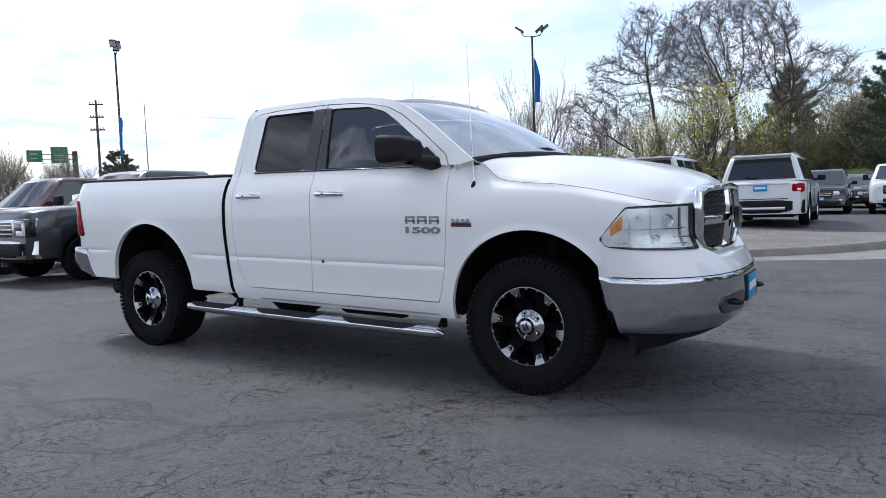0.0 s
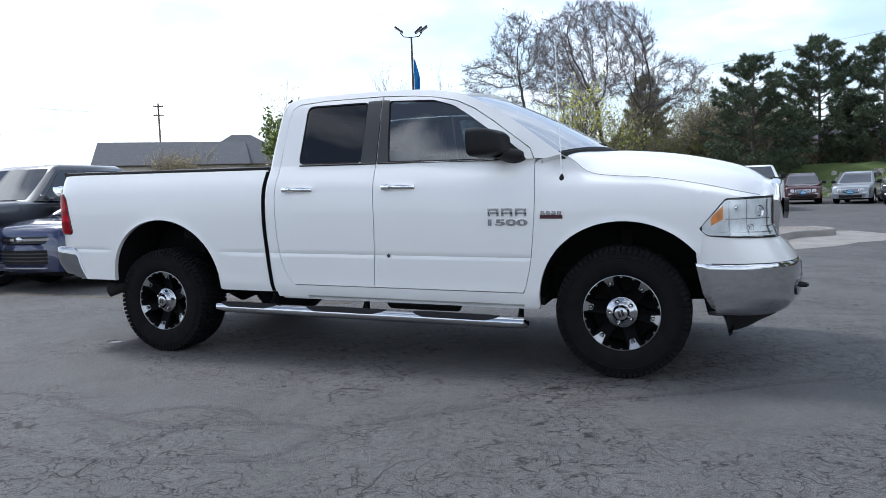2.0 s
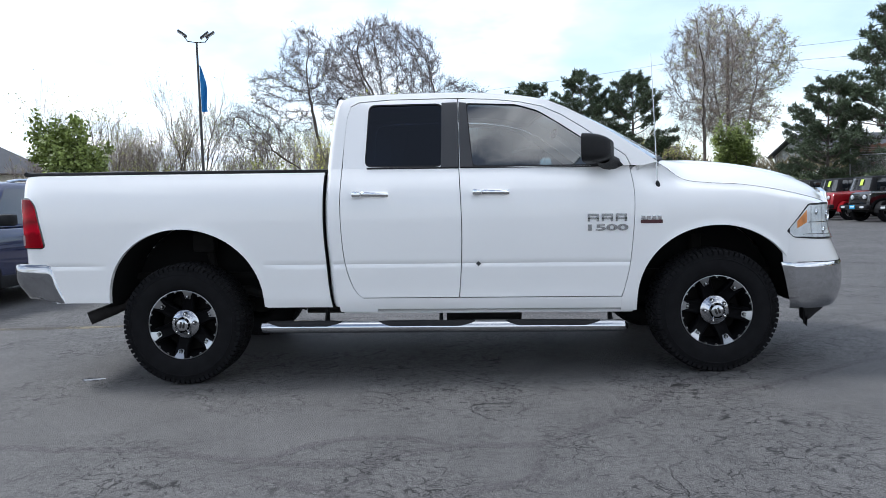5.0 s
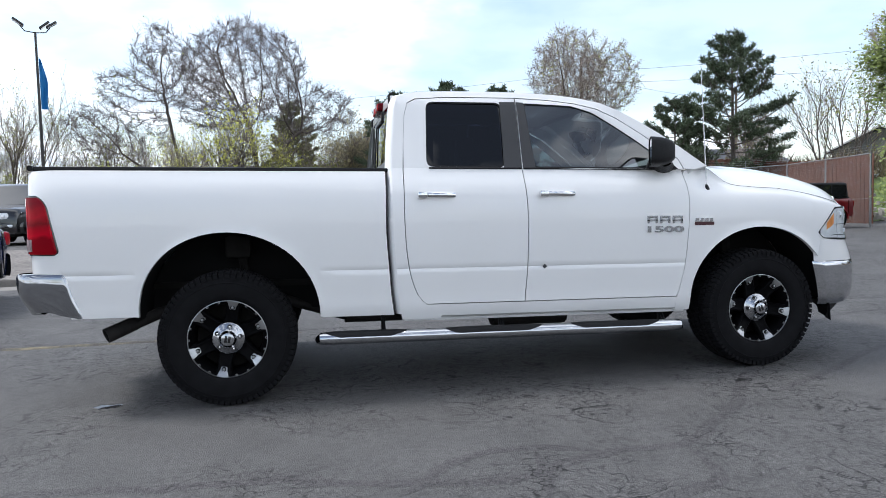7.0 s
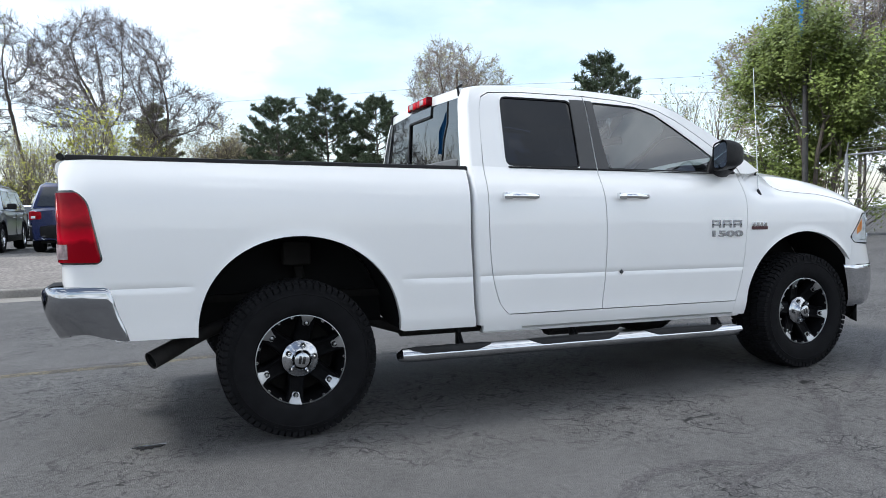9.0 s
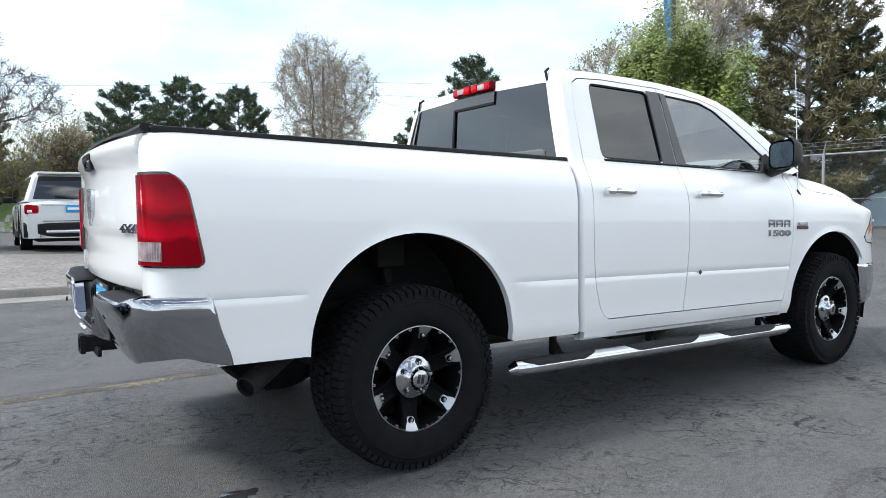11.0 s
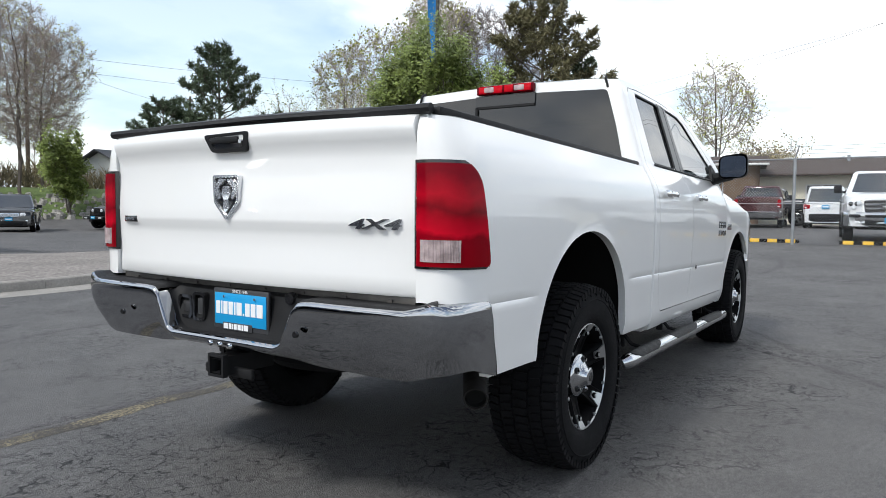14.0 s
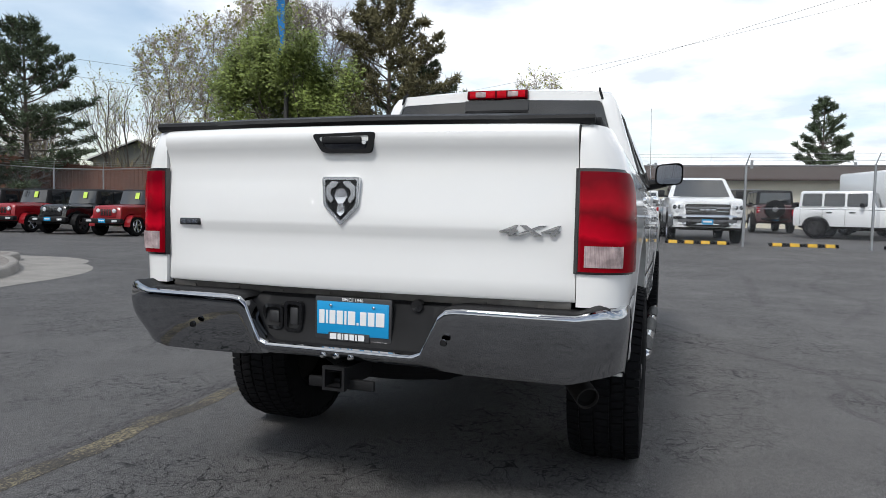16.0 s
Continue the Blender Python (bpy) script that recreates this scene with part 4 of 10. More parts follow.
def cab_side(sgn):
    rear_up = [(seam_x(1.43) - 0.004, 1.43)] + [(SEAM - 0.010, 1.60), (SEAM - 0.004, 1.80), (SEAM - 0.004, 1.912)]
    rear_up += [(p[0] + 0.003, p[1] - 0.003) for p in reversed([q for q in DOORTOP if q[0] < SEAM - 0.1])]
    rear_up[-1] = (door_left(1.43) + 0.004, 1.43)
    front_up = [(seam_x(1.43) + 0.004, 1.43), (SEAM - 0.002, 1.60), (SEAM + 0.004, 1.80), (SEAM + 0.004, 1.911)]
    front_up += [(p[0] - 0.001, p[1] - 0.002) for p in DOORTOP if p[0] > SEAM + 0.1]
    front_up[-1] = (door_right(1.43) - 0.004, 1.43)
    rd = door_panel(sgn, lambda z: door_left(z) + 0.002, lambda z: seam_x(z) - 0.0028, 0.562, rear_up, WIN_R, "rear_door")
    fd = door_panel(sgn, lambda z: seam_x(z) + 0.0028, lambda z: door_right(z) - 0.0022, 0.562, front_up, WIN_F, "front_door")
    handle(sgn, 1.165, 1.398, 1.255, rd)
    handle(sgn, 1.965, 2.200, 1.262, fd)
    # glass
    for win, mat, dr, nm in ((WIN_R, GLASS_TINT, rd, "dark tinted window"), (WIN_F, GLASS_CLEAR, fd, "lightly tinted window")):
        bm = bmesh.new()
        slab(bm, win, (), lambda x, z: (x, sgn * (upper_y(x, z) - 0.010), z))
        g = tp("window_pane", bm, mat, dr, nm)
        g.visible_shadow = False
        bm = bmesh.new()
        inner = [((p[0] - sum(q[0] for q in win) / len(win)) * 0.975 + sum(q[0] for q in win) / len(win),
                  (p[1] - sum(q[1] for q in win) / len(win)) * 0.955 + sum(q[1] for q in win) / len(win)) for p in win]
        slab(bm, win, [inner], lambda x, z: (x, sgn * (upper_y(x, z) - 0.005), z), (0, -sgn * 0.012, 0))
        tp("window_seal", bm, BLACK_PLASTIC, dr)
    # belt moulding and black pillar covers
    bm = bmesh.new()
    slab(bm, [(1.75, 1.428), (1.870, 1.428), (SEAM - 0.006, 1.60), (SEAM - 0.006, 1.862), (SEAM - 0.006, 1.886), (1.765, 1.884), (1.765, 1.862), (1.758, 1.60)], (), lambda x, z: (x, sgn * (upper_y(x, z) + 0.004), z), (0, -sgn * 0.01, 0))
    tp("pillar_cover", bm, SATIN_BLACK, rd, "black door pillar cover")
    bm = bmesh.new()
    slab(bm, [(1.880, 1.428), (1.968, 1.428), (1.950, 1.60), (1.934, 1.862), (1.933, 1.882), (SEAM + 0.006, 1.886), (SEAM + 0.006, 1.862), (SEAM + 0.002, 1.60)], (), lambda x, z: (x, sgn * (upper_y(x, z) + 0.004), z), (0, -sgn * 0.01, 0))
    tp("pillar_cover", bm, SATIN_BLACK, fd, "black door pillar cover")
    for x0, x1, dr in ((1.25, 1.87, rd), (1.882, 2.955, fd)):
        bm = bmesh.new()
        tube(bm, [(x, sgn * (upper_y(x, 1.432) + 0.002), 1.430) for x in steps(x0, x1, 8)], 0.007, 6)
        tp("belt_moulding", bm, BLACK_PLASTIC, dr)
    # cab frame: corner, roof rail and windscreen pillar
    bm = bmesh.new()
    rows = []
    for z in split_rows(0.462, 1.43):
        rows.append([(lerp(cab_rear(z), min(door_left(z), 1.35) - 0.003, t), sgn * side_y(1.05, z), z) for t in steps(0, 1, 5)])
    shell(bm, rows, (0, -sgn * 0.03, 0))
    outer = [(cab_rear(1.43), 1.43), (1.028, 1.60), (1.052, 1.80), (1.068, 1.885)] + ROOFLINE + [(3.10, 1.43), (3.018, 1.43)]
    outer += [(p[0] + 0.002, p[1] + 0.003) for p in reversed(DOORTOP[1:-1])] + [(1.079, 1.43)]
    slab(bm, outer, (), upper_put(sgn), (0, -sgn * 0.03, 0))
    # rocker below the doors
    rows = []
    for x in steps(1.06, 3.02, 30):
        zt = 0.556
        rows.append([(x, sgn * (smooth_curve(SIDE, z) - 0.002 - (0.03 if z < 0.47 else 0)), z) for z in (0.445, 0.462, 0.48, 0.505, 0.53, zt - 0.006, zt)])
    shell(bm, rows, (0, -sgn * 0.05, 0))
    tp("cab_frame", bm, PAINT)
    # rounded rear corner of the cab
    bm = bmesh.new()
    rows = []
    for z in steps(0.50, 1.915, 30):
        if z < 1.43:
            x0, y0 = cab_rear(z), side_y(1.02, z)
        else:
            x0, y0 = curve([(1.43, cab_rear(1.43)), (1.60, 1.028), (1.80, 1.052), (1.885, 1.068), (1.915, 1.085)], z), upper_y(1.05, z)
        rows.append([(x0 - 0.040 * math.sin(t), sgn * (y0 - 0.085 * (1 - math.cos(t))), z) for t in steps(0, math.pi / 2, 8)])
    grid(bm, rows)
    tp("cab_corner", bm, PAINT)
    # antique dark dot on the door
    if sgn < 0:
        bm = bmesh.new()
        lathe(bm, [(0.0, -0.003), (0.012, -0.003), (0.017, 0.002)], 4, 'y', (1.985, -0.986, 0.788))
        tp("chip", bm, SATIN_BLACK, fd, "small dark paint chip on the door")
    return rd, fd


doors = {s: cab_side(s) for s in (-1, 1)}


def roof():
    bm = bmesh.new()
    line = [p for p in ROOFLINE if p[0] < 2.52]
    xs = [p[0] for p in line]
    rows = []
    for i, t in enumerate(steps(0, 1, 26)):
        x = lerp(xs[0], xs[-1], t)
        z = smooth_curve(line, x)
        y = upper_y(x, z)
        row = []
        for v in steps(-1, 1, 25):
            crown = 0.030 * (1 - abs(v) ** 2.6) * ramp(x, 1.02, 1.25)
            lip = 0.012 * (1 - abs(v) ** 6)
            row.append((x + (0.09 * (1 - v * v) if t > 0.9 else 0.0) * (t - 0.9) / 0.1 - (0.045 * (1 - t / 0.05) if t < 0.05 else 0) * (1 - v ** 8), y * v, z + crown + lip))
        rows.append(row)
    shell(bm, rows, (0, 0, -0.03))
    tp("roof", bm, PAINT)


roof()


def back_wall():
    def put(y, z):
        return (0.972 + 0.085 * max(0.0, (z - 1.0)) * 0.9 + 0.006 * (1 - (y / 0.8) ** 2) * -1, y, z)
    outer = [(-0.895, 0.5), (0.895, 0.5), (0.895, 1.25), (0.805, 1.43), (0.735, 1.70), (0.655, 1.925), (0.0, 1.948), (-0.655, 1.925), (-0.735, 1.70), (-0.805, 1.43), (-0.895, 1.25)]
    win = rounded([(-0.785, 1.40), (0.785, 1.40), (0.775, 1.44), (0.725, 1.66), (0.665, 1.865), (0.0, 1.888), (-0.665, 1.865), (-0.725, 1.66), (-0.775, 1.44)], 0.03)
    bm = bmesh.new()
    slab(bm, outer, [win], put, (0.02, 0, 0))
    tp("back_wall", bm, PAINT)
    pane = bmesh.new()
    slab(pane, win, (), lambda a, b: (put(a, b)[0] + 0.002, a, b))
    g = tp("rear_window", pane, GLASS_REAR, None, "dark rear window with a sliding pane")
    bm = bmesh.new()
    box(bm, -0.006, 0.004, 0.205, 0.223, 1.40, 1.815)
    box(bm, -0.006, 0.004, -0.200, 0.215, 1.803, 1.817)
    for v in bm.verts:
        v.co.x += put(0, v.co.z)[0] - 0.002
    tp("slider_frame", bm, BLACK_PLASTIC, g)
    bm = bmesh.new()
    box(bm, -0.004, 0.004, -0.203, 0.222, 1.818, 1.884)
    for v in bm.verts:
        v.co.x += put(0, v.co.z)[0] - 0.003
    tp("top_band", bm, BLACK_GLOSS, g)
    # high stop lamp
    bm = bmesh.new()
    box(bm, 1.000, 1.070, -0.200, 0.205, 1.888, 1.946, 0.010)
    lamp = tp("stop_lamp", bm, DARK_RED, None, "red high stop lamp with two clear windows")
    for y0, y1 in ((-0.185, -0.095), (0.015, 0.085), (-0.06, 0.0), (0.13, 0.185)):
        bm = bmesh.new()
        box(bm, 0.996, 1.01, y0, y1, 1.894, 1.940, 0.004)
        tp("lamp_lens", bm, BRIGHT_RED, lamp)
    for y0, y1 in ((-0.140, -0.070), (0.075, 0.145)):
        bm = bmesh.new()
        box(bm, 0.992, 1.01, y0, y1, 1.900, 1.934, 0.004)
        tp("clear_window", bm, CLEAR_RIB, lamp, "clear ribbed window")
    # black ditch strips on the roof corners
    for sg in (-1, 1):
        bm = bmesh.new()
        tube(bm, [(1.03, sg * 0.672, 1.87), (1.03, sg * 0.655, 1.925), (1.06, sg * 0.648, 1.945)], 0.008, 6)
        tp("corner_seal", bm, BLACK_PLASTIC)


back_wall()


def windscreen():
    bm = bmesh.new()
    rows = []
    side = [p for p in ROOFLINE if p[0] > 2.45]
    for t in steps(0, 1, 14):
        x = lerp(2.49, 3.16, t)
        z = smooth_curve(side, x) - 0.006
        y = upper_y(x, z) - 0.012
        row = []
        for v in steps(-1, 1, 21):
            e = 1 - v * v
            row.append((x + lerp(0.09, 0.24, t) * e, y * v, z + lerp(0.030, 0.055, t) * (1 - abs(v) ** 3)))
        rows.append(row)
    grid(bm, rows)
    g = tp("windscreen", bm, GLASS_SCREEN, None, "clear windscreen")
    g.visible_shadow = False
    bm = bmesh.new()
    r = rows[-1]
    rows2 = [[(p[0] - 0.02, p[1], p[2] + 0.004) for p in r], [(p[0] + 0.015, p[1], p[2] - 0.012) for p in r], [(p[0] + 0.03, p[1], p[2] - 0.05) for p in r]]
    grid(bm, rows2)
    tp("cowl", bm, BLACK_PLASTIC)
    bm = bmesh.new()
    tube(bm, [(3.40, -0.1, 1.51), (3.27, -0.45, 1.535), (3.16, -0.72, 1.500)], [0.010, 0.012, 0.008], 6)
    tube(bm, [(3.36, 0.25, 1.51), (3.36, -0.15, 1.545), (3.30, -0.35, 1.54)], [0.010, 0.012, 0.008], 6)
    tp("wiper", bm, BLACK_PLASTIC, None, "black wiper arms")


windscreen()

GAP = [(3.17, 0.862, 1.462), (3.24, 0.868, 1.425), (3.36, 0.891, 1.335), (3.52, 0.915, 1.308), (3.735, 0.928, 1.294), (4.0, 0.922, 1.252), (4.20, 0.885, 1.208), (4.30, 0.822, 1.186), (4.345, 0.770, 1.178)]


def gap_at(x):
    return smooth_curve([(p[0], p[1]) for p in GAP], x), smooth_curve([(p[0], p[2]) for p in GAP], x)


def hood():
    top = [(3.30, 1.500), (3.55, 1.490), (3.82, 1.466), (4.05, 1.428), (4.25, 1.378), (4.38, 1.325), (4.44, 1.287)]
    bm = bmesh.new()
    rows = []
    for u in steps(0, 1, 36):
        xe = lerp(3.19, 4.345, u)
        ye, ze = gap_at(xe)
        ye, ze = ye - 0.0015, ze + 0.0005
        xc = lerp(3.37, 4.455, u)
        zc = smooth_curve(top, xc)
        row = []
        for v in steps(-1, 1, 45):
            a = abs(v)
            f = 0.10 * a * a + 0.30 * a ** 4 + 0.60 * a ** 9
            bulge = 0.014 * ramp(0.62 - a, -0.07, 0.07) * ramp(u, 0.0, 0.2) * (1 - ramp(u, 0.85, 1.0))
            row.append((lerp(xc, xe, a ** 2.4), ye * v, zc - (zc - ze) * f + bulge - 0.012))
        rows.append(row)
    last = rows[-1]
    for k in (0.35, 0.75, 1.0):
        row = []
        for p in last:
            a = abs(p[1])
            zf = curve([(0.0, 1.286), (0.50, 1.268), (0.575, 1.240), (0.615, 1.182), (0.80, 1.172)], a)
            xf = nose(nose_th(p[1], 1.17), 1.17)[0] + 0.004
            row.append((lerp(p[0], xf, k ** 0.7), p[1], lerp(p[2], zf, k ** 1.6)))
        rows.append(row)
    shell(bm, rows, (-0.02, 0, -0.03))
    hd = tp("hood", bm, PAINT)
    for sg in (-1, 1):
        bm = bmesh.new()
        tube(bm, [(x, sg * (gap_at(x)[0] + 0.0005), gap_at(x)[1] + 0.0005) for x in steps(3.175, 4.342, 40)], 0.0013, 6)
        tp("hood_seam", bm, LINER, hd)


hood()


def fender(sgn):
    bm = bmesh.new()
    rows = []
    cols = [("x", x) for x in steps(3.0, 3.035, 3)]
    cols += [("a", t) for t in steps(math.pi, 0.42, 30)]
    cols += [("f", x) for x in steps(4.065, 4.338, 12)]
    for kind, v in cols:
        if kind == "x":
            x, zb = v, 0.462
        elif kind == "a":
            x = 3.57 + 0.535 * math.cos(v)
            zb = 0.50 + 0.53 * max(0.0, math.sin(v)) ** 0.92
            if x > 4.008:
                x = 4.008 + (x - 4.008) * 0.8
                zb = max(zb, 0.775)
                zb = max(zb, 0.986) if x > 4.03 else max(zb, lerp(0.775, 0.98, ramp(x, 4.0, 4.03)))
        else:
            x = v
            zb = curve([(4.01, 0.990), (4.15, 1.162), (4.34, 1.172)], v)
        gy, gz = gap_at(max(x, 3.17))
        if x < 3.17:
            gz = curve([(3.0, 1.40), (3.10, 1.452), (3.17, 1.462)], x)
        zt = max(gz - 0.002, zb + 0.006)
        row = []
        for z in split_rows(zb, zt):
            if x > 4.0:
                th = math.acos(min(1.0, ((x - 4.0) / 0.50)) ** 1.3)
                y = nose(th, z)[1]
            else:
                y = fender_y(x, z)
                if x < 3.2:
                    y = lerp(side_y(x, min(z, 1.43)) - flare(x, z) * 0.6, y, ramp(x, 3.02, 3.2))
                    if z > 1.43:
                        y = upper_y(x, z)
            px = x
            if kind == "x":
                px = lerp(max(door_right(z), 2.93) + 0.0018, 3.036, (x - 3.0) / 0.035)
            if z > zt - 0.03 and x > 3.2:
                y = lerp(y, gy + 0.004, (z - zt + 0.03) / 0.03)
            row.append((px, sgn * y, z))
        rows.append(row)
    shell(bm, rows, lambda p: (0, -sgn * 0.03, 0))
    f = tp("fender", bm, PAINT)
    return f


fenders = {s: fender(s) for s in (-1, 1)}


def front_end():
    # white cap between lamps, grille and bumper
    bm = bmesh.new()
    rows = []
    for th in steps(-math.pi / 2 + 0.02, math.pi / 2 - 0.02, 71):
        s = 1 if th > 0 else -1
        y_mid = nose(abs(th), 0.9)[1]
        top = curve([(0.0, 0.862), (0.42, 0.862), (0.57, 0.912), (0.64, 0.932), (0.90, 0.938), (0.97, 0.955), (0.985, 0.975)], y_mid)
        low = 0.777 - 0.012 * (1 - y_mid)
        row = []
        for t in steps(0, 1, 10):
            z = lerp(low, top, t)
            x, y = nose(abs(th), z)
            row.append((max(x - 0.01 * t * t, lerp(4.034, 4.012, t)), s * y, z))
        x, y, z = row[-1]
        row.append((x - 0.012, y * 0.995, z + 0.006))
        row.append((max(4.005, x - 0.13), y * 0.90, z + 0.008))        # shelf in front of the grille
        rows.append(row)
    shell(bm, rows, lambda p: (-0.04, -0.02 * (1 if p[1] > 0 else -1), 0))
    cap = tp("front_cap", bm, PAINT)
    # chrome bumper
    bm = bmesh.new()
    rows = []
    prof = [(0.0, 0.774, -0.020), (0.02, 0.776, 0.004), (0.08, 0.765, 0.014), (0.16, 0.745, 0.016), (0.45, 0.66, 0.020), (0.70, 0.58, 0.012), (0.88, 0.515, -0.010), (1.0, 0.475, -0.045), (1.02, 0.462, -0.075)]
    for th in steps(-math.pi / 2 + 0.01, math.pi / 2 - 0.01, 81):
        s = 1 if th > 0 else -1
        ym = nose(abs(th), 0.77)[1]
        row = []
        for _, z, out in prof:
            zz = z + 0.02 * ramp(ym, 0.5, 0.95) * (0.62 - z if z < 0.62 else 0) - 0.012 * (1 - ym)
            x, y = nose(abs(th), 0.77)
            k = math.sin(abs(th)) ** 2
            row.append((max(x + out * (1 - k * 0.6), lerp(4.105, 4.036, (zz - 0.46) / 0.31)), s * (y + out * k * 0.45), zz))
        rows.append(row)
    shell(bm, rows, lambda p: (-0.05, -0.03 * (1 if p[1] > 0 else -1), 0))
    b = tp("front_bumper", bm, CHROME_BUMPER, None, "chrome front bumper with dark lamp openings")
    # dark gap between bumper and cap
    bm = bmesh.new()
    rows = []
    for th in steps(-math.pi / 2 + 0.06, math.pi / 2 - 0.06, 71):
        x, y = nose(abs(th), 0.777)
        s = 1 if th > 0 else -1
        z = 0.7765 - 0.012 * (1 - y)
        rows.append([(x + 0.003, s * (y + 0.001), z - 0.004), (x + 0.005, s * (y + 0.002), z), (x + 0.003, s * (y + 0.001), z + 0.004)])
    grid(bm, rows)
    tp("bumper_gap", bm, LINER, b)
    # tow openings, plate on its bracket
    for sg in (-1, 1):
        bm = bmesh.new()
        x0 = nose(nose_th(0.42, 0.77), 0.77)[0]
        out = rounded([(0.26, 0.655), (0.56, 0.652), (0.61, 0.60), (0.56, 0.548), (0.26, 0.545)], 0.03)
        slab(bm, [(sg * p[0], p[1]) for p in out], (), lambda y, z: (nose(nose_th(y, 0.77), 0.77)[0] + 0.030 * (1 - (y / 1.3) ** 2) - 0.10 * max(0.0, 0.62 - z), y, z), (-0.05, 0, 0))
        o = tp("lamp_opening", bm, BLACK_GLOSS, b)
        bm = bmesh.new()
        tube(bm, [(x0 - 0.03, sg * 0.38, 0.60), (x0 + 0.045, sg * 0.385, 0.60), (x0 + 0.055, sg * 0.42, 0.60), (x0 + 0.045, sg * 0.455, 0.60), (x0 - 0.03, sg * 0.46, 0.60)], 0.013, 8)
        tp("tow_hook", bm, BLACK_PLASTIC, o)
    bm = bmesh.new()
    box(bm, 4.59, 4.640, -0.19, 0.19, 0.57, 0.735, 0.012)
    pb = tp("plate_bracket", bm, BLACK_PLASTIC, b, "black front plate bracket")
    bm = bmesh.new()
    box(bm, 4.640, 4.644, -0.15, 0.15, 0.577, 0.727, 0.002)
    pl = tp("plate", bm, PLATE_BLUE, pb, "blue dealer plate with white bars")
    bm = bmesh.new()
    box(bm, 4.643, 4.646, -0.13, 0.13, 0.632, 0.677)
    tp("plate_bar", bm, WHITE_MARK, pl)
    # air dam
    bm = bmesh.new()
    rows = []
    for th in steps(-math.pi / 2 + 0.05, math.pi / 2 - 0.05, 51):
        s = 1 if th > 0 else -1
        x, y = nose(abs(th), 0.77)
        d = curve([(0, 0.405), (0.7, 0.40), (0.9, 0.36), (1.0, 0.335)], y)
        rows.append([(max(x - q, 4.13 + 0.02 * i), s * y * w, z) for i, (q, w, z) in enumerate(((0.06, 0.97, 0.478), (0.10, 0.955, 0.43), (0.15, 0.94, d), (0.20, 0.90, d + 0.01), (0.30, 0.87, 0.47)))])
    grid(bm, rows)
    tp("air_dam", bm, BLACK_PLASTIC, None, "black plastic air dam")
    # headlamps
    lo = [(4.01, 0.980), (4.05, 0.943), (4.20, 0.934), (4.42, 0.928)]
    hi = [(4.01, 0.988), (4.15, 1.158), (4.42, 1.168)]
    for sg in (-1, 1):

        def patch(x0, x1, out, t1=1.0, t0=0.0, n=26):
            rows = []
            for x in steps(x0, x1, n):
                th = math.acos(min(1.0, (x - 4.0) / 0.50) ** 1.3)
                a, c = curve(lo, x), curve(hi, x)
                row = []
                for t in steps(t0, t1, 9):
                    z = lerp(a, c, t)
                    px, py = nose(th, z)
                    k = math.sin(th) ** 2
                    row.append((px + out * (1 - k), sg * (py + out * k), z))
                rows.append(row)
            return rows
        bm = bmesh.new()
        shell(bm, patch(4.0105, 4.428, 0.0015, 1.018, -0.022), (-0.06, -sg * 0.04, 0))
        hl = tp("headlamp", bm, BLACK_PLASTIC, None, "clear headlamp with an amber corner and chrome reflectors")
        bm = bmesh.new()
        grid(bm, patch(4.022, 4.412, 0.003, 0.965, 0.035))
        tp("reflector", bm, LAMP_CHROME, hl)
        bm = bmesh.new()
        grid(bm, patch(4.070, 4.136, 0.005, 0.90, 0.50, 8))
        tp("amber_lamp", bm, AMBER, hl, "amber turn signal")
        for xx, zz, r in ((4.335, 1.085, 0.034), (4.215, 1.105, 0.020), (4.28, 0.985, 0.026)):
            bm = bmesh.new()
            px, py = nose(math.acos(((xx - 4.0) / 0.5) ** 1.3), zz)
            lathe(bm, [(0.0, -0.03), (r * 0.35, -0.026), (r * 0.4, 0.004), (r * 0.55, -0.008), (r, 0.006), (r * 1.05, -0.006)], 24, 'x', (0, 0, 0))
            bmesh.ops.transform(bm, matrix=pose(px + 0.002, sg * (py + 0.002), zz, 0, 0, sg * 40), verts=bm.verts)
            tp("lamp_bowl", bm, CHROME, hl)
        for x0, w in ((4.165, 0.006), (4.262, 0.005), (4.375, 0.012)):
            bm = bmesh.new()
            grid(bm, patch(x0, x0 + w, 0.0055, 0.94, 0.06, 3))
            tp("lamp_divider", bm, CHROME_SOFT, hl)
        for t0 in (0.12, 0.46):
            bm = bmesh.new()
            grid(bm, patch(4.09 + t0 * 0.12, 4.40, 0.006, t0 + 0.022, t0))
            tp("lamp_rib", bm, CHROME_SOFT, hl)
        bm = bmesh.new()
        grid(bm, patch(4.0115, 4.424, 0.010))
        g = tp("lens", bm, GLASS_LENS, hl)
        g.visible_shadow = False
    # grille: chrome surround with a cross, dark mesh behind
    bm = bmesh.new()

    def gput(off, scale=1.0):
        return lambda y, z: (nose(nose_th(y, 1.12), 1.12)[0] + off + 0.016 - max(0.0, 1.12 - z) * 0.11 - max(0.0, z - 1.12) * 0.10, y, z)
    outer = [(-0.622, 1.155), (-0.605, 1.245), (-0.52, 1.272), (0.0, 1.290), (0.52, 1.272), (0.605, 1.245), (0.622, 1.155), (0.60, 0.955), (0.54, 0.890), (0.44, 0.868), (-0.44, 0.868), (-0.54, 0.890), (-0.60, 0.955)]
    dense = []
    for i, p in enumerate(outer):
        q = outer[(i + 1) % len(outer)]
        dense += [(lerp(p[0], q[0], k / 5), lerp(p[1], q[1], k / 5)) for k in range(5)]
    rows = []
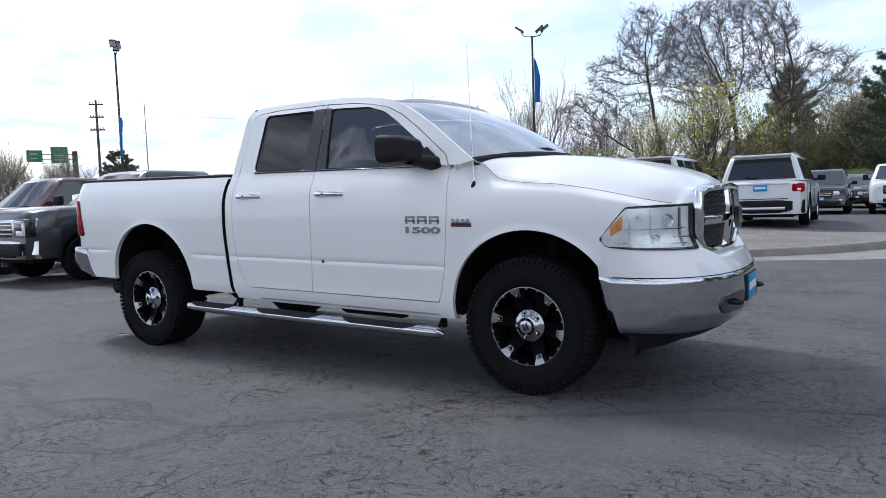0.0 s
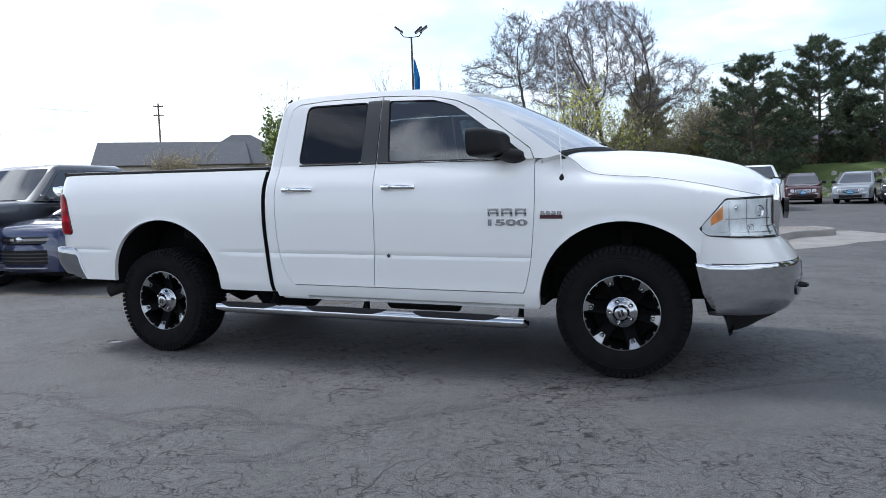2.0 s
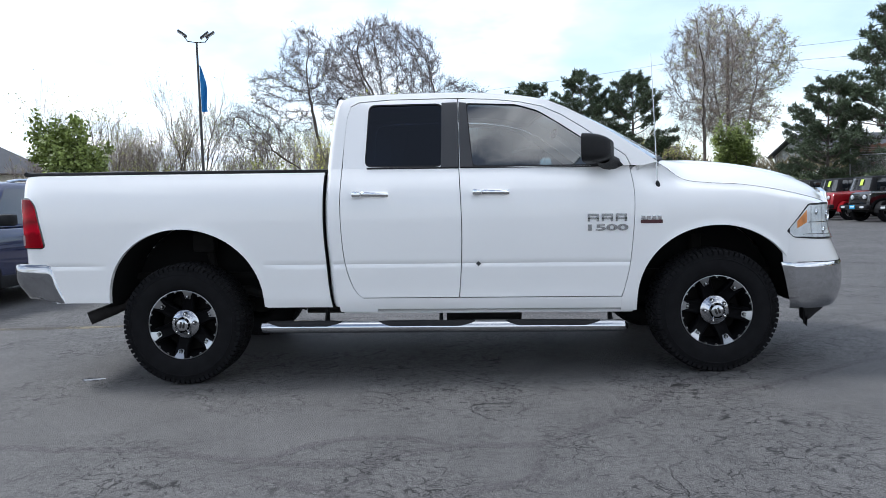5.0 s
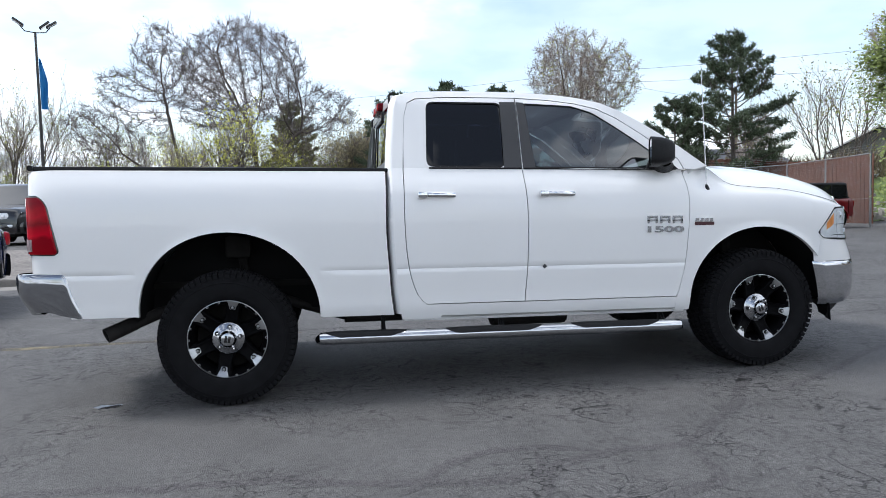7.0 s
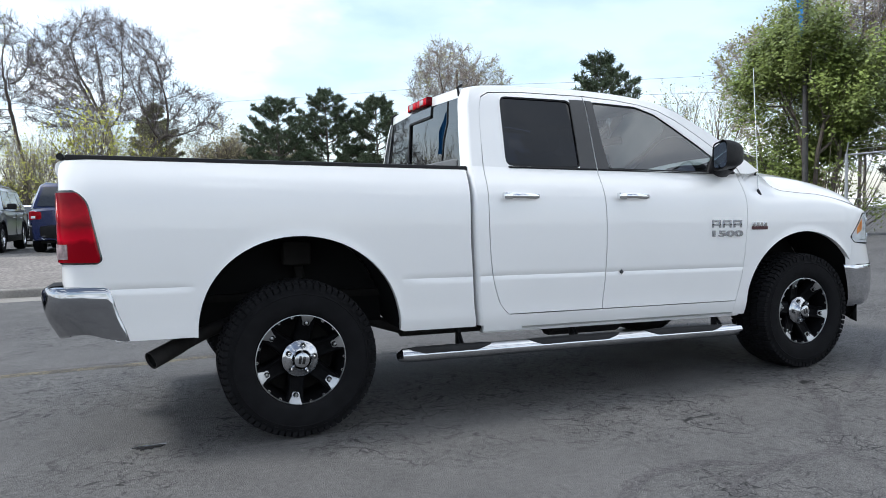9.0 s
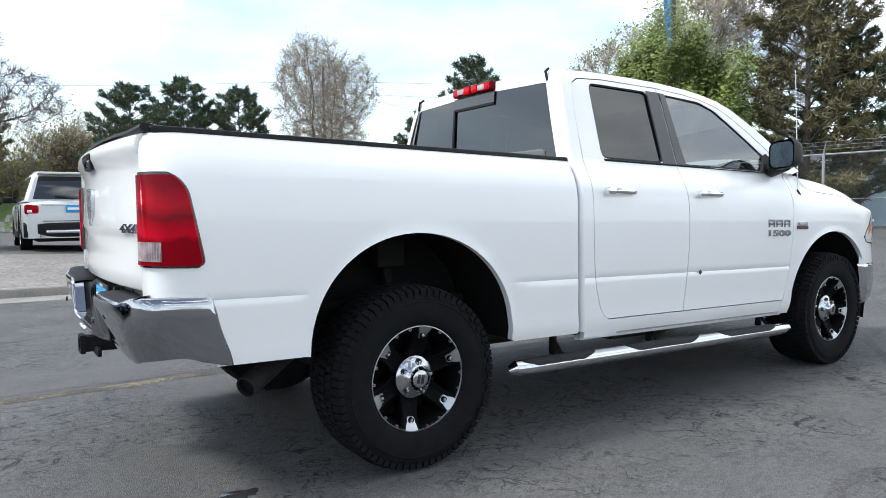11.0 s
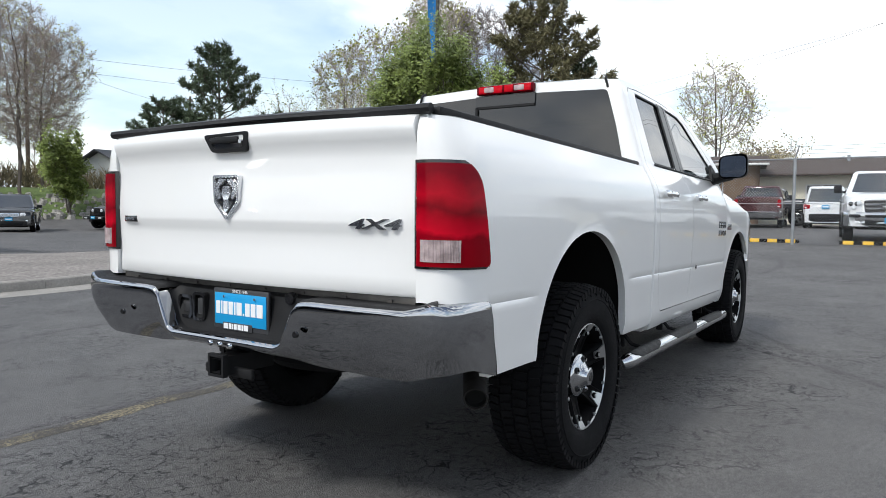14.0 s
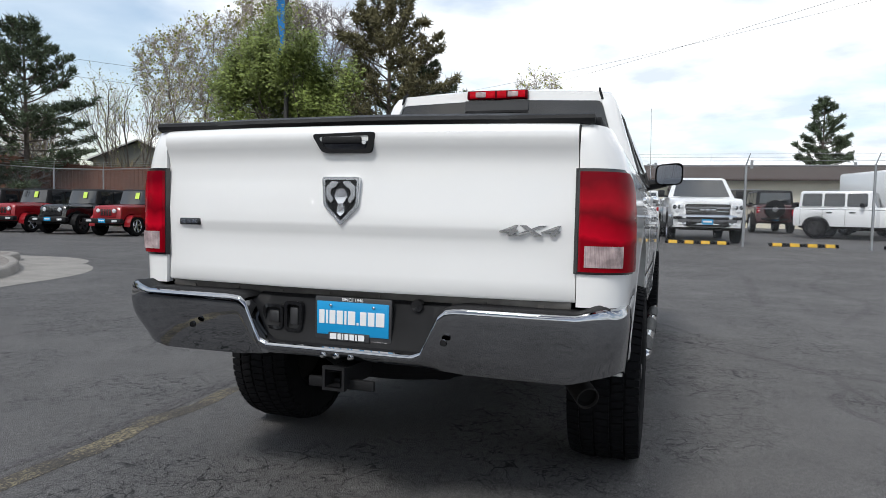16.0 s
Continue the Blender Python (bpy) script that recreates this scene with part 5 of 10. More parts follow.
    for sc, off in ((1.0, -0.03), (1.0, 0.0), (0.985, 0.014), (0.955, 0.018), (0.925, 0.010), (0.915, -0.02)):
        wz = 1 - (1 - sc) * 2.4
        rows.append([gput(off)(p[0] * sc, 1.08 + (p[1] - 1.08) * wz) for p in dense])
    grid(bm, rows, close_v=True)

    def bar(p, q, w):
        rows = []
        for t in steps(0, 1, 12):
            y, z = lerp(p[0], q[0], t), lerp(p[1], q[1], t)
            dy, dz = (0, 1) if abs(q[0] - p[0]) > abs(q[1] - p[1]) else (1, 0)
            rows.append([gput(o)(y + dy * w * s, z + dz * w * s) for s, o in ((-1, -0.02), (-0.9, 0.004), (-0.4, 0.012), (0.4, 0.012), (0.9, 0.004), (1, -0.02))])
        grid(bm, rows)
    bar((-0.56, 1.072), (0.56, 1.072), 0.028)
    bar((0.0, 0.90), (0.0, 1.26), 0.030)
    gr = tp("grille", bm, CHROME, None, "chrome crosshair grille with dark mesh")
    bm = bmesh.new()
    rows = [[gput(-0.035)(p[0] * sc, 1.08 + (p[1] - 1.08) * sc) for p in dense] for sc in (0.97, 0.6, 0.2)]
    grid(bm, rows, close_v=True)
    tp("grille_backing", bm, LINER, gr)
    bm = bmesh.new()
    for k in range(-19, 20):
        for sl in (-1, 1):
            pts = []
            for z in steps(0.915, 1.235, 7):
                y = k * 0.032 + sl * (z - 1.08) * 0.55
                if abs(y) < 0.53:
                    pts.append((gput(-0.022)(y, z)))
            if len(pts) > 1:
                tube(bm, pts, 0.0045, 4, False)
    tp("grille_mesh", bm, SATIN_BLACK, gr)
    bm = bmesh.new()
    sh = rounded([(-0.07, 1.145), (0.07, 1.145), (0.06, 1.05), (0.0, 1.0), (-0.06, 1.05)], 0.012)
    slab(bm, sh, (), lambda a, z: (4.575, a, z), (-0.03, 0, 0))
    tp("badge", bm, BLACK_GLOSS, gr, "dark shield badge")


CHROME_BUMPER = material("bumper_chrome", (0.56, 0.57, 0.59), rough=0.06, metal=1.0, vary=0.06, scale=4, bump=0.05, bump_scale=5)
# darker base than the front bumper: dark reflections are put into the colour
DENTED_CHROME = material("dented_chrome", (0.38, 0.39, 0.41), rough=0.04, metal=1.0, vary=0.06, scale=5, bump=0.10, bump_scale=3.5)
LAMP_CHROME = material("lamp_chrome", (0.84, 0.86, 0.87), rough=0.2, metal=0.25, vary=0.16, scale=16)
GLASS_LENS = glass("lamp_glass", (0.92, 0.94, 0.95), 0.03)
front_end()


def rear_bumper():
    def around(t):
        """Plan of the bumper: t = 0 in the middle, 90 degrees on the side."""
        n = 7.0
        return -0.897 - 0.343 * max(0.0, math.cos(t)) ** (2 / n), 0.984 * max(0.0, math.sin(t)) ** (2 / n)

    def plan(y):
        t = math.asin(min(1.0, (abs(y) / 0.984) ** 3.5))
        return around(t)[0]

    def top_z(y):
        return curve([(0.0, 0.612), (0.285, 0.612), (0.315, 0.625), (0.375, 0.752), (0.40, 0.772), (0.44, 0.778), (0.83, 0.778), (0.93, 0.800), (0.99, 0.802)], abs(y))

    def low_z(y):
        return curve([(0.0, 0.562), (0.30, 0.560), (0.45, 0.548), (0.80, 0.545), (0.93, 0.572), (0.99, 0.585)], abs(y))
    ys = [v for v in steps(0.0, 0.80, 27)] + [0.285, 0.30, 0.315, 0.345, 0.375, 0.39, 0.41]
    pts = [(plan(y), y, 0.0) for y in sorted(ys)]
    pts += [(*around(t), ramp(t, 0.45, 1.1)) for t in steps(math.asin((0.80 / 0.984) ** 3.5) + 0.05, math.pi / 2, 40)]
    pts = [(x, -y, k) for x, y, k in reversed(pts[1:])] + pts
    bm = bmesh.new()
    rows = []
    for x, y, k in pts:
        sg = 1 if y > 0 else -1
        zt, zl = top_z(y), low_z(y) - 0.045 * ramp(x, -1.12, -0.90)
        ox, oy = -(1 - k), sg * k

        def o(d, z):
            return (x + ox * d, y + oy * d, z)
        w = 1 + 1.4 * k
        row = [o(-0.012 if 0.29 < abs(y) < 0.40 else -0.030, zt - 0.004), o(-0.012 * w, zt + 0.005), o(-0.004 * w, zt + 0.002), o(0.000, zt - 0.005 * w), o(0.001, zt - 0.012 * w)]
        for t in steps(0.0, 1.0, 11)[1:]:
            row.append(o(-0.001 + 0.003 * math.sin(min(1, t * 5) * math.pi / 2) - (0.040 * t + 0.040 * t ** 3) * (1 - k) - k * (0.016 * t + 0.004 * t ** 3) + 0.004 * k, lerp(zt - 0.012 * w - 0.004, zl, t)))
        # the corners draw in below
        row = [(p[0] + 0.085 * k * ramp(zt - p[2], 0.04, 0.25) ** 2 * (1 - 0.75 * ramp(x, -1.12, -0.92)), p[1], p[2]) for p in row]
        if x > -1.1:        # the ends are cut on a slant
            row = [(p[0] + lerp(-0.042, 0.010, (zt - p[2]) / 0.25) * ramp(x, -1.15, -0.9), p[1], p[2]) for p in row]
        rows.append(row)

    def rolled(row):
        """The turned-in front edge of an end."""
        return [[(p[0] + dx, p[1] - math.copysign(dy, p[1]), p[2]) for p in row] for dx, dy in ((0.030, 0.020), (0.022, 0.008), (0.012, 0.002))]
    rows = rolled(rows[0]) + rows + rolled(rows[-1])[::-1]
    shell(bm, rows, lambda p: (0.04 * (1 - ramp(abs(p[1]), 0.93, 0.97)), -0.03 * p[1], 0))
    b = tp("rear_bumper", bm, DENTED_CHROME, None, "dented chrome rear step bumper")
    # ribbed step pads, from the plate recess round to the step in the ends
    t1 = math.asin((0.935 / 0.984) ** 3.5)
    for sg in (-1, 1):
        bm = bmesh.new()
        rows = []
        ends = [(plan(y), y) for y in steps(0.385, 0.80, 60)] + [around(t) for t in steps(math.asin((0.80 / 0.984) ** 3.5) + 0.03, t1, 20)]
        for i, (x, y) in enumerate(ends):
            z = top_z(y) + 0.004
            rib = 0.003 * (i % 2) if y < 0.82 else 0.0
            q = ramp(y, 0.80, 0.93)
            yi = lerp(y * 0.995, 0.80 + (y - 0.80) * 0.45, q)
            rows.append([(x + 0.011, sg * y, z), (x + 0.022, sg * lerp(y, yi, 0.1), z + 0.006 + rib), (x + 0.075, sg * lerp(y, yi, 0.6), z + 0.008 + rib),
                         (min(x + 0.15, -1.05), sg * yi, z + 0.008), (min(x + 0.16, -1.04), sg * yi, z - 0.03)])
        grid(bm, rows)
        tp("step_pad", bm, BLACK_PLASTIC, b, "black ribbed step pad")
    # recess with plate
    bm = bmesh.new()
    rows = []
    for y in steps(-0.385, 0.385, 25):
        zt = 0.786
        zb = top_z(y) - 0.01
        rows.append([(-1.06, y, zt), (-1.105, y, zt), (-1.13, y, zt - 0.012), (-1.142, y, lerp(zt, zb, 0.5)), (-1.165, y, zb + 0.012), (plan(y) + 0.02, y, zb)])
    grid(bm, rows)
    rec = tp("plate_recess", bm, BLACK_PLASTIC, b, "black plastic plate recess")
    bm = bmesh.new()
    box(bm, -1.160, -1.146, -0.178, 0.128, 0.628, 0.790, 0.006)
    fr = tp("plate_frame", bm, SATIN_BLACK, rec, "black plate frame reading SINCE 1946")
    bm = bmesh.new()
    box(bm, -1.163, -1.158, -0.168, 0.118, 0.650, 0.772, 0.003)
    tp("plate", bm, PLATE_BLUE, fr, "blue dealer plate with white bars")
    at = 0.108
    for w in (0.022, 0.009, 0.024, 0.025, 0.009, 0.029, 0.008, 0.025, 0.026, 0.033):
        bm = bmesh.new()
        box(bm, -1.1645, -1.1625, at - w, at, 0.690, 0.690 + (0.010 if w == 0.008 else 0.050), 0.001, seg=1)
        tp("plate_bar", bm, WHITE_MARK, fr)
        at -= w + 0.0055
    bm = bmesh.new()
    box(bm, -1.1650, -1.1560, -0.095, 0.070, 0.630, 0.660, 0.003)
    tp("frame_tab", bm, SATIN_BLACK, fr)
    for y0, y1 in ((0.036, 0.062), (0.018, 0.031), (0.008, 0.014), (-0.012, 0.003), (-0.034, -0.017), (-0.046, -0.039), (-0.075, -0.051)):
        bm = bmesh.new()
        box(bm, -1.1665, -1.1645, y0, y1, 0.635, 0.656)
        tp("plate_bar", bm, WHITE_MARK, fr)
    bm = text_mesh("SINCE 1946", 0.017, 0.0008)
    for v in bm.verts:
        x, y, z = v.co
        v.co = Vector((-1.161 - z, -0.025 - x, 0.780 + y))
    tp("plate_letters", bm, WHITE_MARK, fr, smooth=0)
    for y in (-0.11, 0.06):
        bm = bmesh.new()
        lathe(bm, [(0.0, -0.006), (0.005, -0.005), (0.006, 0.0)], 10, 'x', (-1.163, y, 0.758))
        tp("screw", bm, CHROME, fr)
    for y0, y1, z0, z1 in ((0.275, 0.335, 0.665, 0.735), (0.195, 0.245, 0.66, 0.75)):
        bm = bmesh.new()
        slab(bm, rounded([(y0 - 0.012, z0 - 0.012), (y1 + 0.012, z0 - 0.012), (y1 + 0.012, z1 + 0.012), (y0 - 0.012, z1 + 0.012)], 0.02), [rounded([(y0, z0), (y1, z0), (y1, z1), (y0, z1)], 0.012)], lambda a, c: (-1.160, a, c), (0.03, 0, 0))
        sk = tp("socket", bm, BLACK_GLOSS, rec, "trailer wiring socket")
        bm = bmesh.new()
        box(bm, -1.153, -1.135, y0 + 0.008, y1 - 0.008, z0 + 0.012, z1 - 0.012, 0.006)
        tp("socket_cover", bm, SATIN_BLACK, sk)
    bm = bmesh.new()
    lathe(bm, [(0.0, -1.140), (0.022, -1.142), (0.024, -1.12)], 18, 'x', (0, -0.265, 0.772))
    tp("tie_hole", bm, BLACK_GLOSS, rec)
    # chain loops, sensors and the scuffs pressed into the chrome
    for y in (-0.055, 0.0, 0.052):
        bm = bmesh.new()
        lathe(bm, [(0.0, -0.008), (0.008, -0.007), (0.013, 0.004)], 14, 'x', (-1.240, y, 0.588))
        tp("bolt", bm, CHROME, b)
    for y, z in ((0.60, 0.66), (-0.40, 0.668)):
        bm = bmesh.new()
        lathe(bm, [(0.0, -0.003), (0.011, -0.003), (0.013, 0.006)], 14, 'x', (plan(y) - 0.008, y, z))
        tp("sensor", bm, BLACK_GLOSS, b)
    # hitch receiver
    bm = bmesh.new()
    rows = [[(x, y, z) for y, z in ((-0.035, 0.475), (0.035, 0.475), (0.035, 0.545), (-0.035, 0.545))] for x in (-1.255, -1.0)]
    shell(bm, [r + [r[0]] for r in rows], (0, 0, 0))
    rows = [[(x, y, z) for y, z in ((-0.026, 0.484), (0.026, 0.484), (0.026, 0.536), (-0.026, 0.536))] for x in (-1.256, -1.1)]
    grid(bm, [r + [r[0]] for r in rows])
    box(bm, -1.257, -1.235, -0.043, 0.043, 0.468, 0.478)
    box(bm, -1.257, -1.235, -0.043, 0.043, 0.542, 0.553)
    box(bm, -1.257, -1.235, 0.033, 0.043, 0.478, 0.542)
    box(bm, -1.257, -1.235, -0.043, -0.033, 0.478, 0.542)
    box(bm, -1.20, -1.18, -0.13, 0.13, 0.462, 0.50, 0.006)
    tp("hitch_receiver", bm, BLACK_PLASTIC, None, "black square tow hitch receiver")


rear_bumper()


# wheels
def wheel(x, sgn):
    """An off-road wheel; built with its outer face towards -y, about its own centre."""
    w = new("wheel")
    w.parent = truck
    w["label"] = "black six-spoke off-road wheel with machined pads"
    R, HW = 0.412, 0.150
    prof = [(0.226, 0.10), (0.238, 0.130), (0.262, 0.146), (0.290, 0.151), (0.335, 0.153), (0.372, 0.146), (0.392, 0.132), (0.398, 0.115), (0.400, 0.06), (0.401, 0.0)]
    prof = [(r, -h) for r, h in prof] + [(r, h) for r, h in reversed(prof[:-1])]
    bm = bmesh.new()
    lathe(bm, prof, 72)
    ty = part("tyre", bm, RUBBER, w, "black all-terrain tyre", 35)
    bm = bmesh.new()
    # tread blocks: two shoulder rows and three inner rows
    n = 70
    for k in range(n):
        for row, (y0, y1, off, r0) in enumerate(((-0.152, -0.098, 0.0, 0.412), (-0.088, -0.040, 0.5, 0.413), (-0.030, 0.030, 0.2, 0.413), (0.040, 0.088, 0.7, 0.413), (0.098, 0.152, 0.35, 0.412))):
            a = 2 * math.pi * (k + off) / n
            da = 2 * math.pi / n * 0.36
            tw = 0.02 if row in (1, 3) else 0.0
            pts = []
            for rr in (0.388, r0):
                for yy, aa in ((y0, a - da), (y1, a - da + tw), (y1, a + da + tw), (y0, a + da)):
                    k2 = rr - (0.014 if abs(yy) > 0.14 else 0)
                    pts.append(bm.verts.new((k2 * math.cos(aa), yy, k2 * math.sin(aa))))
            for q in ((4, 5, 6, 7), (0, 1, 5, 4), (1, 2, 6, 5), (2, 3, 7, 6), (3, 0, 4, 7)):
                bm.faces.new([pts[i] for i in q])
        # sidewall lugs
        if k % 2 == 0:
            for sg in (-1, 1):
                a = 2 * math.pi * k / n
                pts = [bm.verts.new((r * math.cos(a + d), sg * yy, r * math.sin(a + d))) for r, yy in ((0.362, 0.1485), (0.392, 0.136)) for d in (-0.035, 0.035)]
                up = [bm.verts.new(p.co + Vector((0, sg * 0.007, 0))) for p in pts]
                bm.faces.new((up[0], up[1], up[3], up[2]))
                for i, j in ((0, 1), (1, 3), (3, 2), (2, 0)):
                    bm.faces.new((pts[i], pts[j], up[j], up[i]))
    # raised rings on the sidewall
    for r in (0.268, 0.345):
        lathe(bm, [(r - 0.004, -0.148 + (0.012 if r < 0.3 else -0.004)), (r, -0.154 + (0.010 if r < 0.3 else -0.001)), (r + 0.004, -0.148 + (0.010 if r < 0.3 else -0.004))], 60)
    tr = part("tread", bm, RUBBER, ty, "", 35)
    tr["kind"] = "stuff"
    # barrel and lip
    bm = bmesh.new()
    lathe(bm, [(0.236, -0.127), (0.230, -0.122), (0.222, -0.108), (0.205, -0.06), (0.200, 0.05), (0.220, 0.12), (0.236, 0.13)], 64)
    rim = part("rim", bm, RIM_BLACK, w, "gloss black alloy rim")
    bm = bmesh.new()
    lathe(bm, [(0.2300, -0.1265), (0.2325, -0.1325), (0.2355, -0.1315), (0.2362, -0.124)], 72)
    part("lip", bm, MACHINED, rim, "thin machined silver lip")
    # dark back disc to close the view through the spokes, for the shade there
    bm = bmesh.new()
    lathe(bm, [(0.0, 0.035), (0.200, 0.035), (0.202, 0.045), (0.06, 0.05)], 40)
    part("back_disc", bm, UNDER, rim)
    for k in range(6):
        m = Matrix.Rotation(-math.pi * (k + 0.5) / 3, 4, 'Y')
        bm = bmesh.new()
        # broad spoke with a sunken middle
        rows = []
        for r, hw, y, sink in ((0.085, 0.047, -0.070, 0.0), (0.115, 0.041, -0.080, 0.006), (0.150, 0.039, -0.091, 0.008), (0.178, 0.040, -0.101, 0.004), (0.205, 0.043, -0.114, 0.0), (0.231, 0.047, -0.126, 0.0)):
            rows.append([(r, y + 0.060, -hw - 0.006), (r, y + 0.008, -hw - 0.002), (r, y, -hw * 0.86), (r, y + 0.001, -hw * 0.66), (r, y + sink, -hw * 0.52), (r, y + sink, hw * 0.52),
                         (r, y + 0.001, hw * 0.66), (r, y, hw * 0.86), (r, y + 0.008, hw + 0.002), (r, y + 0.060, hw + 0.006)])
        grid(bm, rows)
        bmesh.ops.transform(bm, matrix=m, verts=bm.verts)
        part("spoke", bm, RIM_BLACK, rim)
        bm = bmesh.new()
        pad = []
        for r, hw, y in ((0.176, 0.014, -0.1035), (0.183, 0.020, -0.1075), (0.199, 0.022, -0.1145), (0.203, 0.026, -0.1175), (0.226, 0.035, -0.1285), (0.2335, 0.036, -0.1318)):
            pad.append([(r, y + 0.012, -hw), (r, y, -hw * 0.93), (r, y - 0.001, 0), (r, y, hw * 0.93), (r, y + 0.012, hw)])
        shell(bm, pad, (0, 0.010, 0))
        bmesh.ops.transform(bm, matrix=m, verts=bm.verts)
        pd = part("spoke_pad", bm, MACHINED, rim, "machined pad")
        bm = bmesh.new()
        lathe(bm, [(0.0095, -0.114), (0.0125, -0.1175), (0.014, -0.114), (0.014, -0.10)], 12, 'y', (0.190, 0, 0))
        bmesh.ops.transform(bm, matrix=m, verts=bm.verts)
        part("bolt_seat", bm, RIM_BLACK, pd)
        bm = bmesh.new()
        lathe(bm, [(0.0, -0.1215), (0.007, -0.1205), (0.0095, -0.113)], 6, 'y', (0.190, 0, 0))
        bmesh.ops.transform(bm, matrix=m, verts=bm.verts)
        part("bolt", bm, MACHINED, pd)
        for off in (-0.16, 0.16):
            bm = bmesh.new()
            lathe(bm, [(0.003, -0.1300), (0.0042, -0.1325), (0.0068, -0.1325), (0.0075, -0.122)], 10, 'y', (0.2265, 0, 0))
            bmesh.ops.transform(bm, matrix=Matrix.Rotation(-math.pi * k / 3 + off, 4, 'Y'), verts=bm.verts)
            part("rivet", bm, MACHINED, rim)
    # hub
    bm = bmesh.new()
    lathe(bm, [(0.0, -0.146), (0.033, -0.146), (0.039, -0.143), (0.043, -0.128), (0.056, -0.114), (0.080, -0.102), (0.095, -0.097), (0.100, -0.090), (0.100, -0.05)], 48)
    hub = part("hub", bm, HUB_CHROME, w, "bright chrome hub with a black centre cap")
    bm = bmesh.new()
    for d in (-0.010, 0.010):
        box(bm, d - 0.008, d + 0.008, -0.148, -0.143, -0.021, 0.021, 0.003)
    part("cap_mark", bm, BLACK_GLOSS, hub)
    for k in range(5):
        a = 2 * math.pi * (k + 0.25) / 5
        bm = bmesh.new()
        lathe(bm, [(0.0095, -0.104), (0.0125, -0.1125), (0.0145, -0.1125), (0.0155, -0.09)], 14, 'y', (0.071 * math.cos(a), 0, 0.071 * math.sin(a)))
        lug = part("lug_cup", bm, SATIN_BLACK, hub)
        bm = bmesh.new()
        lathe(bm, [(0.0, -0.121), (0.007, -0.120), (0.009, -0.112), (0.0095, -0.09)], 6, 'y', (0.071 * math.cos(a), 0, 0.071 * math.sin(a)))
        part("lug_nut", bm, CHROME, hub)
    return w


RIM_BLACK = material("rim_black", (0.003, 0.003, 0.0035), rough=0.5, spec=0.05)
MACHINED = material("machined_alloy", (0.44, 0.45, 0.46), rough=0.34, metal=1.0)
HUB_CHROME = material("hub_chrome", (0.46, 0.47, 0.49), rough=0.14, metal=1.0, vary=0.1, scale=20)
first = wheel(0, -1)
TYRE_Y = 0.852
first.matrix_basis = pose(-0.028, -TYRE_Y, 0.409, 0, 10, 0)
copy_thing(first, pose(3.552, -TYRE_Y, 0.409, 0, -20, 0)).parent = truck
copy_thing(first, pose(-0.028, TYRE_Y, 0.409, 0, 12, 180)).parent = truck
copy_thing(first, pose(3.552, TYRE_Y, 0.409, 0, 40, 180)).parent = truck


